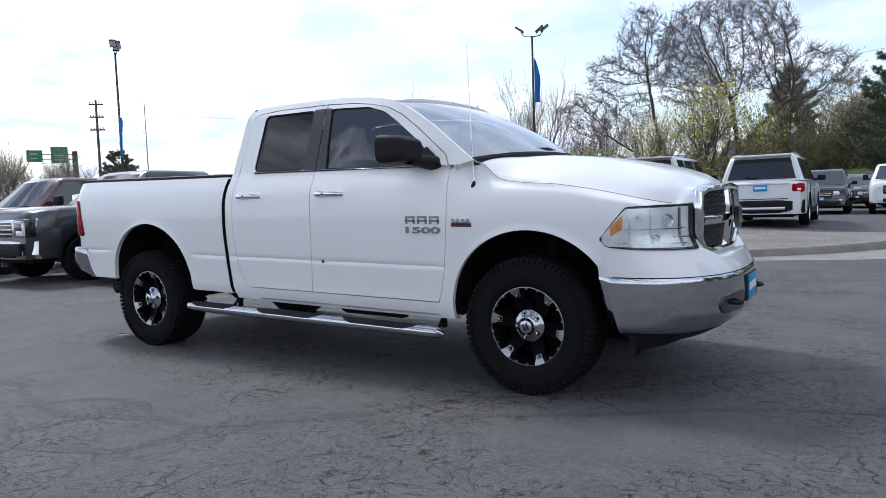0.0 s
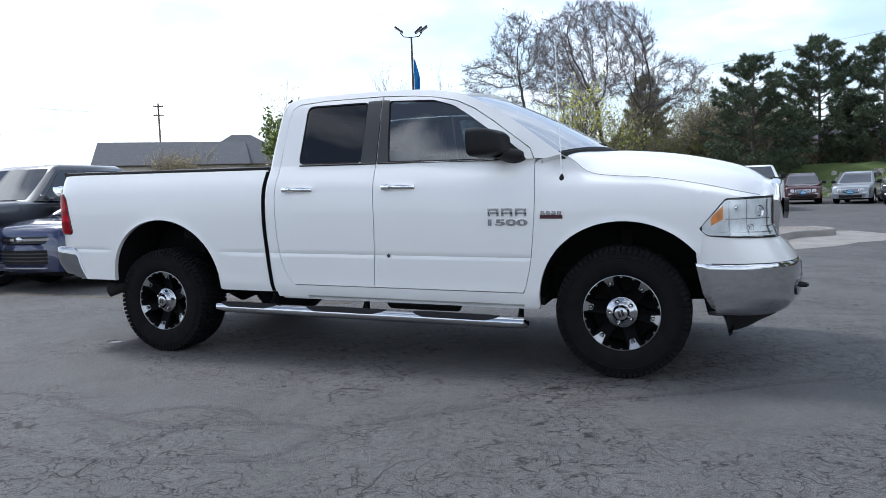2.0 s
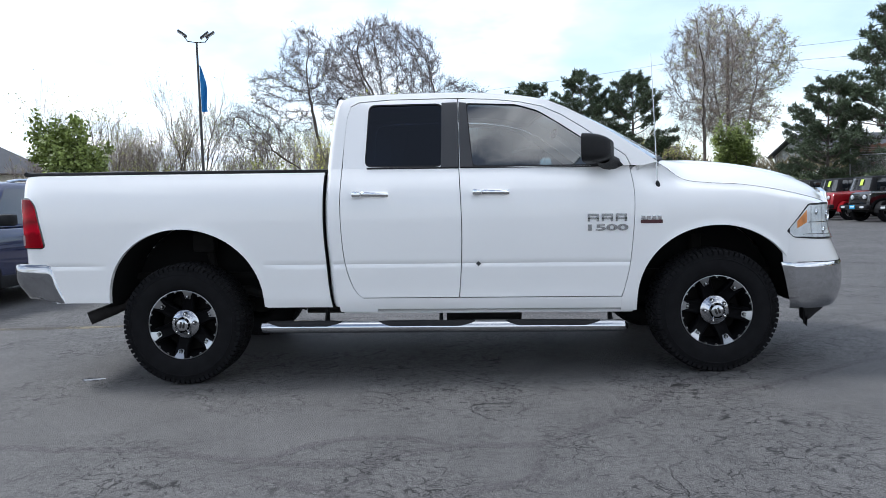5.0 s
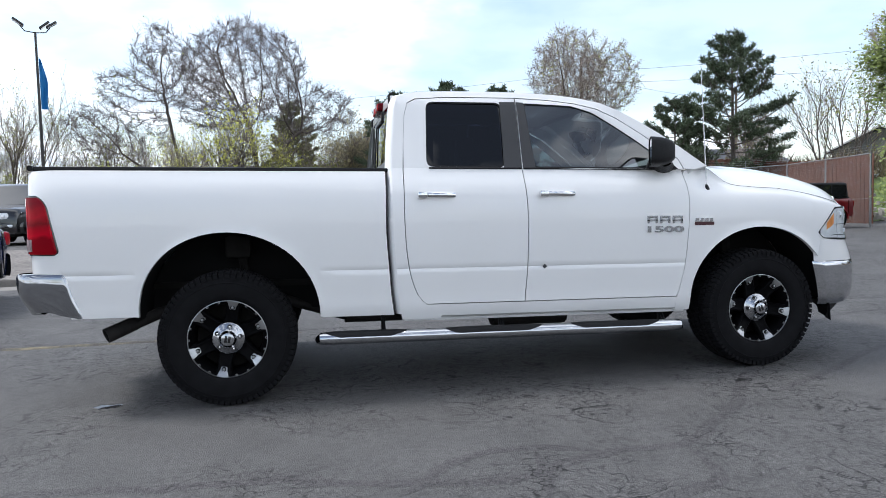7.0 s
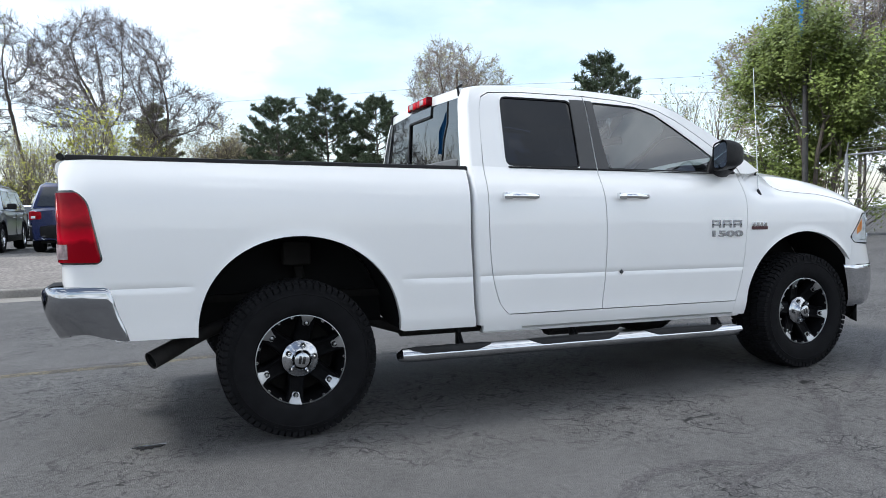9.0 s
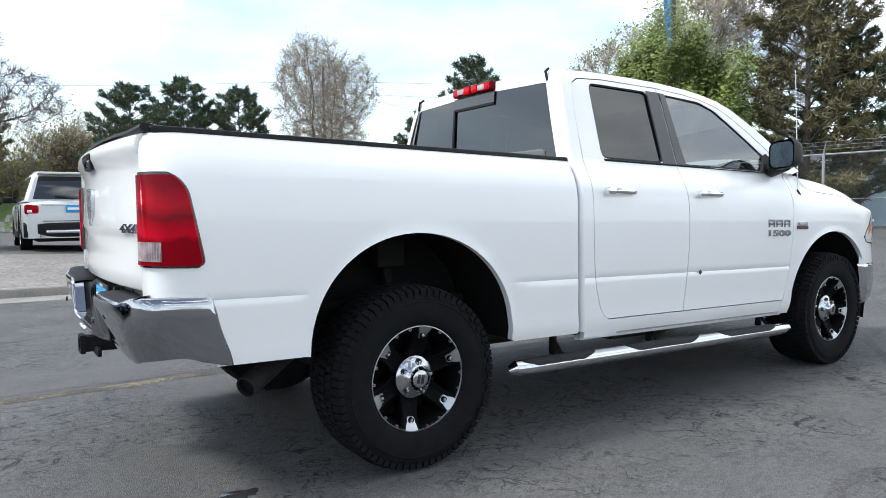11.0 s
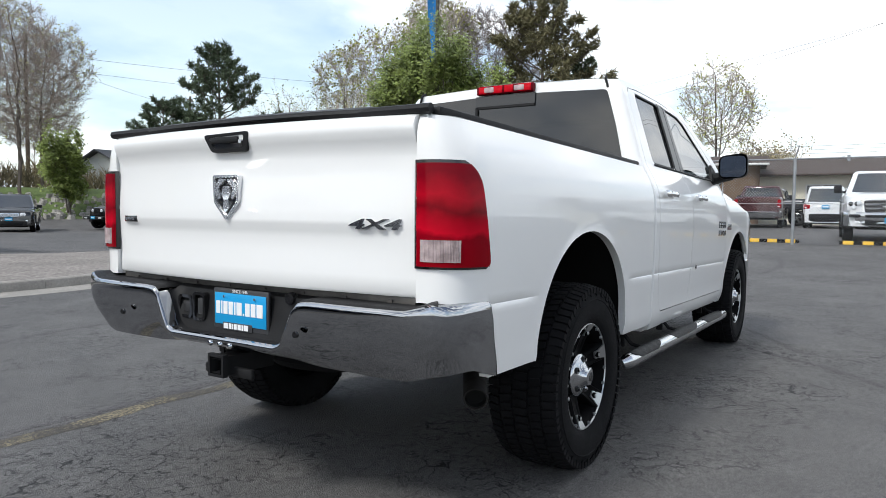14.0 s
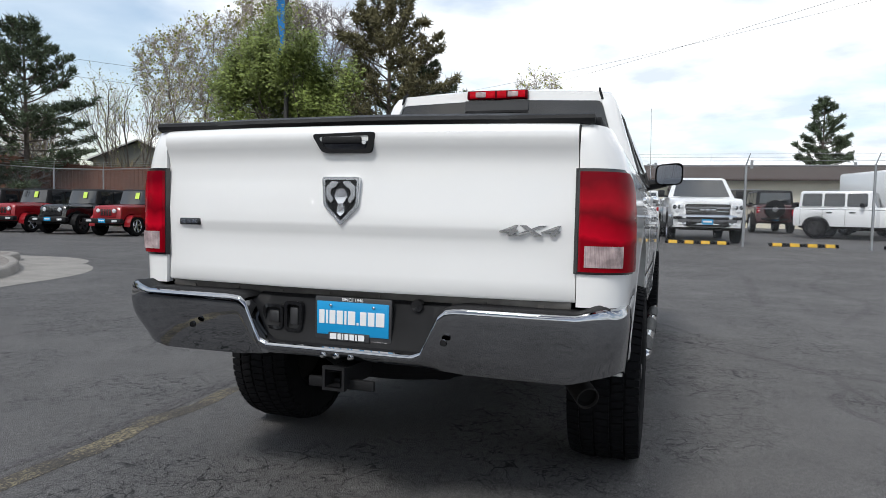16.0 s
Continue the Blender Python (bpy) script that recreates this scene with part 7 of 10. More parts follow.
def car(name, label, category, style, paint, x, y, heading, group="", chrome=True, plate=True, grille="bars", lower=None, clamp=False, size=1.0, soft_top=False, lift=0.0):
    s = STYLES[style]
    L, W, H, r, wb = s["L"], s["W"] / 2, s["H"], s["r"], s["wb"]
    z0 = ground_z(x, y) + lift
    c = thing(name, label, category, group, pose(x, y, z0, 0, 0, heading) @ Matrix.Scale(size, 4))
    P = CAR_PAINT[paint]
    boxy = s.get("boxy")
    wx = (L / 2 - 0.98 if not boxy else L / 2 - 0.62)
    axles = (wx, wx - wb)
    ar = r * 1.17
    bed = s.get("bed")
    rear_top = bed or s["belt"]
    top = [(-L / 2, rear_top - 0.06), (-L / 2 + 0.06, rear_top)]
    if bed:
        top += [(s["xr0"] - 0.02, bed), (s["xr0"], s["belt"])]
    top += [(s["xf0"], s["belt"] + 0.01), (L / 2 - 0.55, s["hood"]), (L / 2 - 0.12, s["nose"] + 0.03), (L / 2 - 0.03, s["nose"] - 0.06), (L / 2, s["nose"] - 0.28)]
    xs = set(round(v, 4) for v in steps(-L / 2, L / 2, 25)) | {round(p[0], 4) for p in top}
    for a in axles:
        xs |= {round(a + ar * math.cos(t), 4) for t in steps(0, math.pi, 13)} | {round(a + ar * 1.002, 4), round(a - ar * 1.002, 4)}
    bm = bmesh.new()
    rows = []
    for px in sorted(xs):
        zt = curve(top, px)
        zb = s["clear"] + 0.02
        for a in axles:
            if abs(px - a) < ar:
                zb = max(zb, r + math.sqrt(max(0.0, ar * ar - (px - a) ** 2)) * 0.96)
        e = max(0.0, (abs(px) - (L / 2 - 0.55)) / 0.55)
        w = W * (1 - (0.04 if boxy else 0.26 if grille == "slim" and px > 0 else 0.13) * e ** 2.2)
        if boxy and px > s["xf0"]:
            w *= 0.80
        zb = min(zb, zt - 0.05)
        half = [(w * 0.955, zb), (w * 0.985, lerp(zb, zt, 0.22)), (w, lerp(zb, zt, 0.55)), (w * 0.992, lerp(zb, zt, 0.78)), (w * 0.965, zt - 0.045), (w * 0.915, zt - 0.008), (w * 0.6, zt + 0.018), (0, zt + 0.03)]
        rows.append([(px, -q, z) for q, z in half] + [(px, q, z) for q, z in reversed(half[:-1])])
    vs = grid(bm, rows)
    for rr in (vs[0], vs[-1]):
        bm.faces.new(rr)
    part("body", bm, P, c)
    # cabin
    bb, bt = W * 0.93, W * (0.86 if boxy else 0.72)
    zc = s["belt"] + 0.005
    base = [(s["xr0"], zc), (s["xf0"], zc)]

    def side(px, pz, out=0.0):
        return lerp(bb, bt, (pz - zc) / (H - zc)) + out

    def edge_x(pz, front):
        t = (pz - zc) / (H - zc)
        return lerp(s["xf0"], s["xf1"], t ** 0.92) if front else lerp(s["xr0"], s["xr1"], t ** 1.3)
    bm = bmesh.new()
    rows = []
    for pz in steps(zc, H - 0.06, 6) + [H - 0.025, H]:
        k = max(0.0, (pz - (H - 0.06)) / 0.06)
        f, b = edge_x(min(pz, H - 0.03), True) - 0.10 * k, edge_x(min(pz, H - 0.03), False) + 0.06 * k
        w = side(0, min(pz, H - 0.03)) - 0.08 * k ** 2
        ring = [(b, -w * 0.93, pz), (lerp(b, f, 0.03), -w, pz), (lerp(b, f, 0.5), -w * 1.01, pz), (lerp(b, f, 0.96), -w, pz), (f, -w * 0.90, pz), (f + 0.05 * (1 - k), 0, pz),
                (f, w * 0.90, pz), (lerp(b, f, 0.96), w, pz), (lerp(b, f, 0.5), w * 1.01, pz), (lerp(b, f, 0.03), w, pz), (b, w * 0.93, pz), (b - 0.02, 0, pz)]
        rows.append(ring)
    vs = grid(bm, rows, close_v=True)
    top_face = bm.faces.new(vs[-1])
    bmesh.ops.poke(bm, faces=[top_face])
    part("cabin", bm, BLACK_PLASTIC if soft_top or (boxy and paint == "black") else P, c)
    z_lo, z_hi = zc + 0.035, H - 0.10
    for sg in (-1, 1):
        for x0, x1 in s["sides"]:
            q = []
            for pz in (z_lo, z_hi):
                lo_x, hi_x = max(x0, edge_x(pz, False) + 0.12), min(x1, edge_x(pz, True) - 0.12)
                q.append((lo_x, hi_x))
            if q[1][1] - q[1][0] < 0.05:
                q[1] = (q[1][0], q[1][0] + 0.06)
            bm = bmesh.new()
            slab(bm, rounded([(q[0][0], z_lo), (q[0][1], z_lo), (q[1][1], z_hi), (q[1][0], z_hi)], 0.05, 3), (), lambda a, b: (a, sg * (side(a, b) * 1.01 + 0.006), b), (0, -sg * 0.02, 0))
            part("side_window", bm, CAR_GLASS, c)
    bm = bmesh.new()
    rows = []
    for pz in steps(z_lo, H - 0.075, 5):
        f, w = edge_x(pz, True), side(0, pz) * 0.86
        rows.append([(f + 0.012 + 0.05 * (1 - (v * v)), w * v, pz) for v in steps(-1, 1, 7)])
    shell(bm, rows, (-0.02, 0, 0))
    part("windscreen", bm, CAR_GLASS, c)
    bm = bmesh.new()
    rows = []
    for pz in steps(zc + 0.06, H - 0.10, 4):
        f, w = edge_x(pz, False), side(0, pz) * 0.84
        rows.append([(f - 0.016 - 0.02 * (1 - v * v), w * v, pz) for v in steps(-1, 1, 7)])
    shell(bm, rows, (0.02, 0, 0))
    part("rear_window", bm, CAR_GLASS, c)
    # dark underside and lower cladding
    bm = bmesh.new()
    box(bm, -L / 2 + 0.15, L / 2 - 0.15, -W * 0.72, W * 0.72, s["clear"] - 0.06, s["clear"] + 0.35, 0.03)
    part("underside", bm, UNDER, c)
    for a in axles:
        for sg in (-1, 1):
            car_wheel(r, c, a, sg * (W - 0.13 if not boxy else W * 1.0 - 0.02), r, chrome)
            bm = bmesh.new()
            rows = []
            for t in steps(-0.12, math.pi + 0.12, 15):
                px, pz = a + ar * math.cos(t), r + ar * 0.96 * math.sin(t)
                if boxy:
                    flat = min(pz, r + ar * 0.82)
                    rows.append([(px * 1.0, sg * (W * 0.80), flat + 0.02), (px, sg * (W + 0.10), flat + 0.015), (px, sg * (W + 0.105), flat - 0.05)])
                else:
                    rows.append([(px, sg * (W * 0.80), pz + 0.0), (px, sg * (W * 0.985), pz), (px + 0.03 * math.cos(t), sg * (W * 0.995), pz + 0.035 * math.sin(t))])
            grid(bm, rows)
            part("wheel_arch", bm, (P if boxy and paint == "red" else BLACK_PLASTIC) if boxy or lower is None else lower, c)
    low = lower or BLACK_PLASTIC
    fx, rx = L / 2, -L / 2
    # front: lamps, grille, bumper, plate
    nz = s["nose"]
    if boxy:
        bm = bmesh.new()
        box(bm, fx - 0.02, fx + 0.03, -0.42, 0.42, 0.72, nz - 0.02, 0.03)
        part("grille_panel", bm, P, c)
        for k in range(7):
            bm = bmesh.new()
            box(bm, fx + 0.028, fx + 0.036, -0.235 + k * 0.07, -0.185 + k * 0.07, 0.78, nz - 0.09, 0.006)
            part("grille_slot", bm, BLACK_GLOSS, c)
        for sg in (-1, 1):
            bm = bmesh.new()
            lathe(bm, [(0.0, 0.03), (0.07, 0.025), (0.088, 0.0), (0.088, -0.03)], 20, 'x', (fx + 0.03, sg * 0.345, 0.97))
            part("headlamp", bm, REFLECTOR, c)
        bm = bmesh.new()
        box(bm, fx + 0.05, fx + 0.28, -0.80, 0.80, 0.50, 0.68, 0.05)
        part("front_bumper", bm, BLACK_PLASTIC, c)
        for sg in (-1, 1):
            bm = bmesh.new()
            box(bm, fx + 0.275, fx + 0.29, sg * 0.55 - 0.11, sg * 0.55 + 0.11, 0.555, 0.635, 0.02)
            part("fog_lamp", bm, REFLECTOR, c)
        px = fx + 0.285
        bm = bmesh.new()
        lathe(bm, [(r * 0.30, -0.10), (r * 0.62, -0.11), (r * 0.95, -0.08), (r * 0.98, 0.06), (r * 0.9, 0.10)], 28, 'x', (rx - 0.13, 0.05, 1.02))
        sp = part("spare_tyre", bm, RUBBER, c)
        bm = bmesh.new()
        lathe(bm, [(0.0, -0.075), (r * 0.12, -0.09), (r * 0.3, -0.07), (r * 0.60, -0.105), (r * 0.63, -0.10), (r * 0.64, 0.0)], 20, 'x', (rx - 0.13, 0.05, 1.02))
        part("spare_rim", bm, CHROME_SOFT, sp)
    elif grille == "slim":
        slim_front(c, P, fx, W, nz, s["clear"])
        px = fx + 0.07
    else:
        gw = W * (0.42 if style != "pickup" else 0.56)
        gz0, gz1 = nz - (0.34 if style != "pickup" else 0.42), nz - 0.09
        bm = bmesh.new()
        box(bm, fx - 0.08, fx + 0.012, -gw, gw, gz0, gz1, 0.035)
        g = part("grille", bm, CHROME_SOFT if grille in ("bars", "chrome") else BLACK_GLOSS, c)
        bm = bmesh.new()
        box(bm, fx - 0.05, fx + 0.016, -gw * 0.9, gw * 0.9, gz0 + 0.035, gz1 - 0.035, 0.02)
        part("grille_mesh", bm, BLACK_GLOSS, g)
        for k in range(3 if grille == "bars" else 2):
            bm = bmesh.new()
            zz = lerp(gz0 + 0.06, gz1 - 0.06, (k + 0.5) / (3 if grille == "bars" else 2))
            for a, b in ((-gw * 0.88, -gw * 0.12), (gw * 0.12, gw * 0.88)) if grille != "bars" else ((-gw * 0.88, gw * 0.88),):
                box(bm, fx + 0.01, fx + 0.024, a, b, zz - 0.014, zz + 0.014, 0.004)
            part("grille_bar", bm, CHROME_SOFT, g)
        bm = bmesh.new()
        lathe(bm, [(0.0, 0.03), (0.05, 0.028), (0.06, 0.0)], 16, 'x', (fx + 0.012, 0, (gz0 + gz1) / 2))
        part("badge", bm, CHROME_SOFT, g)
        for sg in (-1, 1):
            bm = bmesh.new()
            rows = []
            for t in steps(0, 1, 6):
                yy = lerp(gw + 0.03, W * 0.93, t)
                xx = fx + 0.012 - 0.16 * t ** 2.2
                rows.append([(xx, sg * yy, nz - 0.25 + 0.03 * t), (xx + 0.004, sg * yy, nz - 0.17), (xx - 0.02, sg * yy, nz - 0.085 + 0.01 * t)])
            shell(bm, rows, (-0.05, 0, 0))
            h = part("headlamp", bm, CLEAR_LENS, c)
            bm = bmesh.new()
            box(bm, fx + 0.0, fx + 0.020, sg * (gw + 0.12) - 0.05, sg * (gw + 0.12) + 0.05, nz - 0.225, nz - 0.13, 0.01)
            part("lamp_bowl", bm, REFLECTOR, h)
            bm = bmesh.new()
            box(bm, fx - 0.10, fx + 0.02, sg * W * 0.68 - 0.08, sg * W * 0.68 + 0.08, 0.50, 0.58, 0.02)
            part("fog_lamp", bm, REFLECTOR if style != "pickup" else CLEAR_LENS, c)
        bm = bmesh.new()
        rows = []
        for v in steps(-1, 1, 15):
            xx = fx + 0.05 - 0.20 * abs(v) ** 4
            rows.append([(xx - 0.04, W * 0.97 * v, s["clear"] + 0.02), (xx, W * 0.97 * v, s["clear"] + 0.10), (xx + 0.015, W * 0.97 * v, 0.52), (xx, W * 0.97 * v, gz0 - 0.03), (xx - 0.06, W * 0.96 * v, gz0)])
        grid(bm, rows)
        part("front_bumper", bm, (CHROME_BUMPER if style == "pickup" and chrome else P) if lower is None else lower, c)
        bm = bmesh.new()
        box(bm, fx - 0.02, fx + 0.062, -W * 0.55, W * 0.55, s["clear"] + 0.05, s["clear"] + 0.19, 0.02)
        part("air_intake", bm, BLACK_PLASTIC, c)
        px = fx + 0.07
    if clamp:
        # dark lamp housings with bright clamp-shaped lenses
        for sg in (-1, 1):
            bm = bmesh.new()
            box(bm, fx - 0.16, fx + 0.022, sg * 0.755 - 0.195, sg * 0.755 + 0.195, nz - 0.38, nz - 0.08, 0.03)
            hl = part("lamp_housing", bm, BLACK_GLOSS, c)
            for u0, u1, z0, z1 in ((-0.14, 0.17, -0.16, -0.11), (-0.10, 0.10, -0.36, -0.27), (0.09, 0.17, -0.36, -0.11)):
                bm = bmesh.new()
                lo, hi = sorted((sg * (0.755 + u0), sg * (0.755 + u1)))
                box(bm, fx + 0.0, fx + 0.034, lo, hi, nz + z0, nz + z1, 0.012)
                part("lamp_lens", bm, CLEAR_LENS, hl)
        bm = bmesh.new()
        box(bm, fx + 0.02, fx + 0.078, -0.80, 0.80, 0.50, 0.70, 0.02)
        part("bumper_insert", bm, BLACK_PLASTIC, c)
    if grille == "wide":
        # tall black grille in a chrome surround, outboard lamps, deep chrome bumper
        for y, z0, z1, x1, nm, mt in ((0.66, nz - 0.50, nz - 0.04, 0.030, "grille_surround", CHROME), (0.60, nz - 0.45, nz - 0.09, 0.040, "grille_opening", BLACK_GLOSS)):
            bm = bmesh.new()
            slab(bm, rounded([(-y, z1 - 0.03), (-y * 0.86, z1), (y * 0.86, z1), (y, z1 - 0.03), (y * 0.93, z0 + 0.02), (y * 0.85, z0), (-y * 0.85, z0), (-y * 0.93, z0 + 0.02)], 0.04), (),
                 lambda a, b: (fx + x1 - 0.06 * abs(a) ** 2.2, a, b), (-0.10, 0, 0))
            gr = part(nm, bm, mt, c)
        for sg in (-1, 1):
            bm = bmesh.new()
            lo, hi = sorted((sg * 0.24, sg * 0.57))
            for zz in (nz - 0.22, nz - 0.30):
                box(bm, fx + 0.02, fx + 0.044, lo, hi, zz, zz + 0.022, 0.006)
            part("grille_bar", bm, CHROME_SOFT, gr)
        for q in range(3):
            bm = bmesh.new()
            box(bm, fx + 0.035, fx + 0.050, -0.20 + q * 0.15, -0.09 + q * 0.15, nz - 0.29, nz - 0.22, 0.008)
            part("grille_badge_bar", bm, CHROME_SOFT, gr)
        for sg in (-1, 1):
            bm = bmesh.new()
            lo, hi = sorted((sg * 0.66, sg * 0.97))
            box(bm, fx - 0.16, fx + 0.0, lo, hi, nz - 0.36, nz - 0.10, 0.05)
            hl = part("headlamp_cluster", bm, CLEAR_LENS, c)
            for q, zz in ((0.74, nz - 0.18), (0.87, nz - 0.18), (0.80, nz - 0.29)):
                bm = bmesh.new()
                lathe(bm, [(0.0, 0.012), (0.03, 0.010), (0.055, 0.0)], 16, 'x', (fx + 0.002, sg * q, zz))
                part("lamp_bowl", bm, BLACK_GLOSS if zz > nz - 0.2 else REFLECTOR, hl)
            bm = bmesh.new()
            lo, hi = sorted((sg * 0.66, sg * 0.90))
            box(bm, fx - 0.02, fx + 0.076, lo, hi, 0.66, 0.74, 0.02)
            part("fog_opening", bm, BLACK_PLASTIC, c)
        bm = bmesh.new()
        rows = []
        for v in steps(-1, 1, 17):
            xx = fx + 0.06 - 0.20 * abs(v) ** 4
            rows.append([(xx - 0.05, W * v, 0.80), (xx, W * v, 0.79), (xx + 0.012, W * v, 0.74), (xx + 0.008, W * v, 0.60), (xx - 0.02, W * v, 0.50), (xx - 0.08, W * v, 0.47)])
        grid(bm, rows)
        part("bumper_face", bm, CHROME_BUMPER, c)
        bm = bmesh.new()
        box(bm, fx + 0.02, fx + 0.080, -0.56, 0.56, 0.655, 0.735, 0.02)
        part("bumper_slot", bm, BLACK_PLASTIC, c)
    if plate:
        for xx, zz, d in ((px, 0.60 if not boxy else 0.60, 1), (rx - (0.035 if not bed else 0.05), 0.95 if style in ("suv", "compact", "van") else 0.62, -1)):
            bm = bmesh.new()
            box(bm, xx - 0.006, xx + 0.006, -0.15, 0.15, zz - 0.075, zz + 0.075, 0.003)
            pl = part("plate", bm, PLATE_BLUE, c, "blue dealer plate with white bars")
            bm = bmesh.new()
            box(bm, xx + d * 0.006 - 0.002, xx + d * 0.006 + 0.002, -0.12, 0.12, zz - 0.02, zz + 0.03)
            part("plate_bar", bm, WHITE_MARK, pl)
    # rear: lamps, bumper
    for sg in (-1, 1):
        bm = bmesh.new()
        if bed:
            box(bm, rx - 0.012, rx + 0.14, sg * W * 0.86 - 0.07, sg * W * 0.86 + 0.07, 0.90, 1.26, 0.025)
        elif boxy:
            box(bm, rx - 0.06, rx + 0.02, sg * W * 0.86 - 0.07, sg * W * 0.86 + 0.07, 0.86, 1.10, 0.015)
        else:
            box(bm, rx - 0.012, rx + 0.22, sg * W * 0.80 - 0.15, sg * W * 0.80 + 0.13, s["belt"] - 0.27, s["belt"] - 0.05, 0.05)
        tl = part("tail_lamp", bm, RED_LENS, c)
        bm = bmesh.new()
        zz = 0.95 if bed or boxy else s["belt"] - 0.20
        box(bm, rx - (0.066 if boxy else 0.018), rx + 0.02, sg * W * 0.84 - 0.045, sg * W * 0.84 + 0.045, zz - 0.025, zz + 0.03, 0.008)
        part("reverse_lens", bm, CLEAR_LENS, tl)
        if not bed and not boxy and style != "van":
            bm = bmesh.new()
            lathe(bm, [(0.035, -0.02), (0.045, -0.03), (0.05, 0.1), (0.035, 0.1)], 12, 'x', (rx - 0.02, sg * W * 0.62, 0.36))
            part("exhaust_tip", bm, CHROME_SOFT, c)
    bm = bmesh.new()
    rows = []
    for v in steps(-1, 1, 13):
        xx = rx - (0.05 if not bed else 0.10) + 0.16 * abs(v) ** 4
        zt = 0.66 if not bed else 0.74
        rows.append([(xx + 0.05, W * 0.96 * v, s["clear"] + 0.04), (xx, W * 0.96 * v, s["clear"] + 0.12), (xx, W * 0.96 * v, zt - 0.04), (xx + 0.06, W * 0.955 * v, zt)])
    grid(bm, rows)
    part("rear_bumper", bm, CHROME_BUMPER if bed and chrome else low, c)
    if bed:
        bm = bmesh.new()
        box(bm, rx + 0.10, s["xr0"] - 0.06, -W * 0.84, W * 0.84, bed - 0.02, bed + 0.035, 0.01)
        part("bed_cover", bm, VINYL, c)
    if style == "suv":
        bm = bmesh.new()
        box(bm, rx + 0.10, rx + 0.42, -W * 0.66, W * 0.66, H - 0.055, H - 0.005, 0.02)
        part("spoiler", bm, P, c)
        bm = bmesh.new()
        box(bm, rx - 0.020, rx + 0.02, -W * 0.62, W * 0.62, s["belt"] - 0.075, s["belt"] - 0.045, 0.008)
        part("tailgate_strip", bm, CHROME_SOFT, c)
        bm = bmesh.new()
        box(bm, rx - 0.060, rx + 0.02, -W * 0.55, W * 0.55, 0.42, 0.50, 0.02)
        part("skid_plate", bm, CHROME_SOFT, c)
        bm = bmesh.new()
        box(bm, rx - 0.016, rx + 0.02, -W * 0.60, W * 0.60, s["belt"] - 0.42, s["belt"] - 0.405, 0.003)
        part("tailgate_seam", bm, LINER, c)
        bm = bmesh.new()
        tube(bm, [(rx + 0.02, -0.02, s["belt"] + 0.07), (rx + 0.06, 0.34, s["belt"] + 0.13)], 0.012, 6)
        part("rear_wiper", bm, BLACK_PLASTIC, c)
    # mirrors, handles, roof rails
    for sg in (-1, 1):
        bm = bmesh.new()
        mx = s["xf0"] - 0.42
        box(bm, mx - 0.07, mx + 0.07, sg * (W + 0.11) - 0.10, sg * (W + 0.11) + 0.10, s["belt"] + 0.02, s["belt"] + (0.24 if bed else 0.17), 0.035)
        tube(bm, [(mx, sg * W * 0.88, s["belt"] + 0.04), (mx, sg * (W + 0.08), s["belt"] + 0.06)], 0.03, 6)
        part("mirror", bm, CHROME if clamp else BLACK_PLASTIC if not (paint == "white" and style == "compact") else P, c)
        for x0, x1 in s["sides"][-2:]:
            bm = bmesh.new()
            box(bm, x0 + 0.10, x0 + 0.30, sg * W - 0.02 - 0.015, sg * W - 0.02 + 0.035, s["belt"] - 0.20, s["belt"] - 0.165, 0.01)
            part("door_handle", bm, CHROME_SOFT if chrome else BLACK_PLASTIC, c)
        if s["rails"]:
            bm = bmesh.new()
            pts = [(lerp(s["xr1"] + 0.2, s["xf1"] - 0.2, t), sg * (bt - 0.08), H + 0.045 * math.sin(math.pi * min(1, max(0, t * 1.0))) ** 0.3) for t in steps(0, 1, 9)]
            tube(bm, pts, 0.018, 6)
            part("roof_rail", bm, CHROME_SOFT, c)
        for x0, _ in s["sides"]:
            bm = bmesh.new()
            box(bm, x0 - 0.044, x0 - 0.036, sg * W - 0.012, sg * W + 0.001, s["clear"] + 0.1, s["belt"] - 0.06)
            part("door_gap", bm, LINER, c)
        if not boxy:
            bm = bmesh.new()
            box(bm, axles[1] + ar, axles[0] - ar, sg * W * 0.97 - 0.02, sg * W * 0.97 + 0.02, s["clear"] - 0.02, s["clear"] + 0.14, 0.015)
            part("sill_cladding", bm, low, c)
    return c


STUDY = "cars parked in the dealer lot"
car("pickup_truck", "dark grey pickup truck with a chrome barred grille", "pickup truck", "pickup", "grey", -7.15, 4.1, -90, STUDY, clamp=True)
car("pickup_truck", "maroon crew-cab pickup truck parked in a row", "pickup truck", "pickup", "maroon", -10.3, 4.2, -90, STUDY)
car("suv", "dark blue compact suv with black lower grille", "suv", "compact", "blue", -4.97, 4.0, -91, STUDY, grille="slim", plate=False)
car("suv", "white suv with black lower trim and roof rails", "suv", "suv", "white", 2.95, 16.0, 90, STUDY)
car("suv", "pearl white suv with a dark rear bumper", "suv", "suv", "pearl", 0.15, 16.0, 90, STUDY)
car("suv", "dark blue suv with red tail lamps", "suv", "compact", "blue", -2.75, 16.2, 90, STUDY)
car("suv", "silver suv with alloy wheels", "suv", "compact", "silver", -5.25, 16.3, -90, STUDY)
car("suv", "black suv with roof rails", "suv", "suv", "black", -8.2, 17.5, -90, STUDY)
car("suv", "white suv with a chrome barred grille", "suv", "suv", "white", -5.9, 30.4, -80, STUDY)
car("suv", "black suv with a blue front plate", "suv", "suv", "black", 3.5, 28.0, -90, STUDY, grille="mesh")
car("suv", "black compact suv with a chrome grille bar", "suv", "compact", "black", 4.6, 35.8, -75, STUDY)
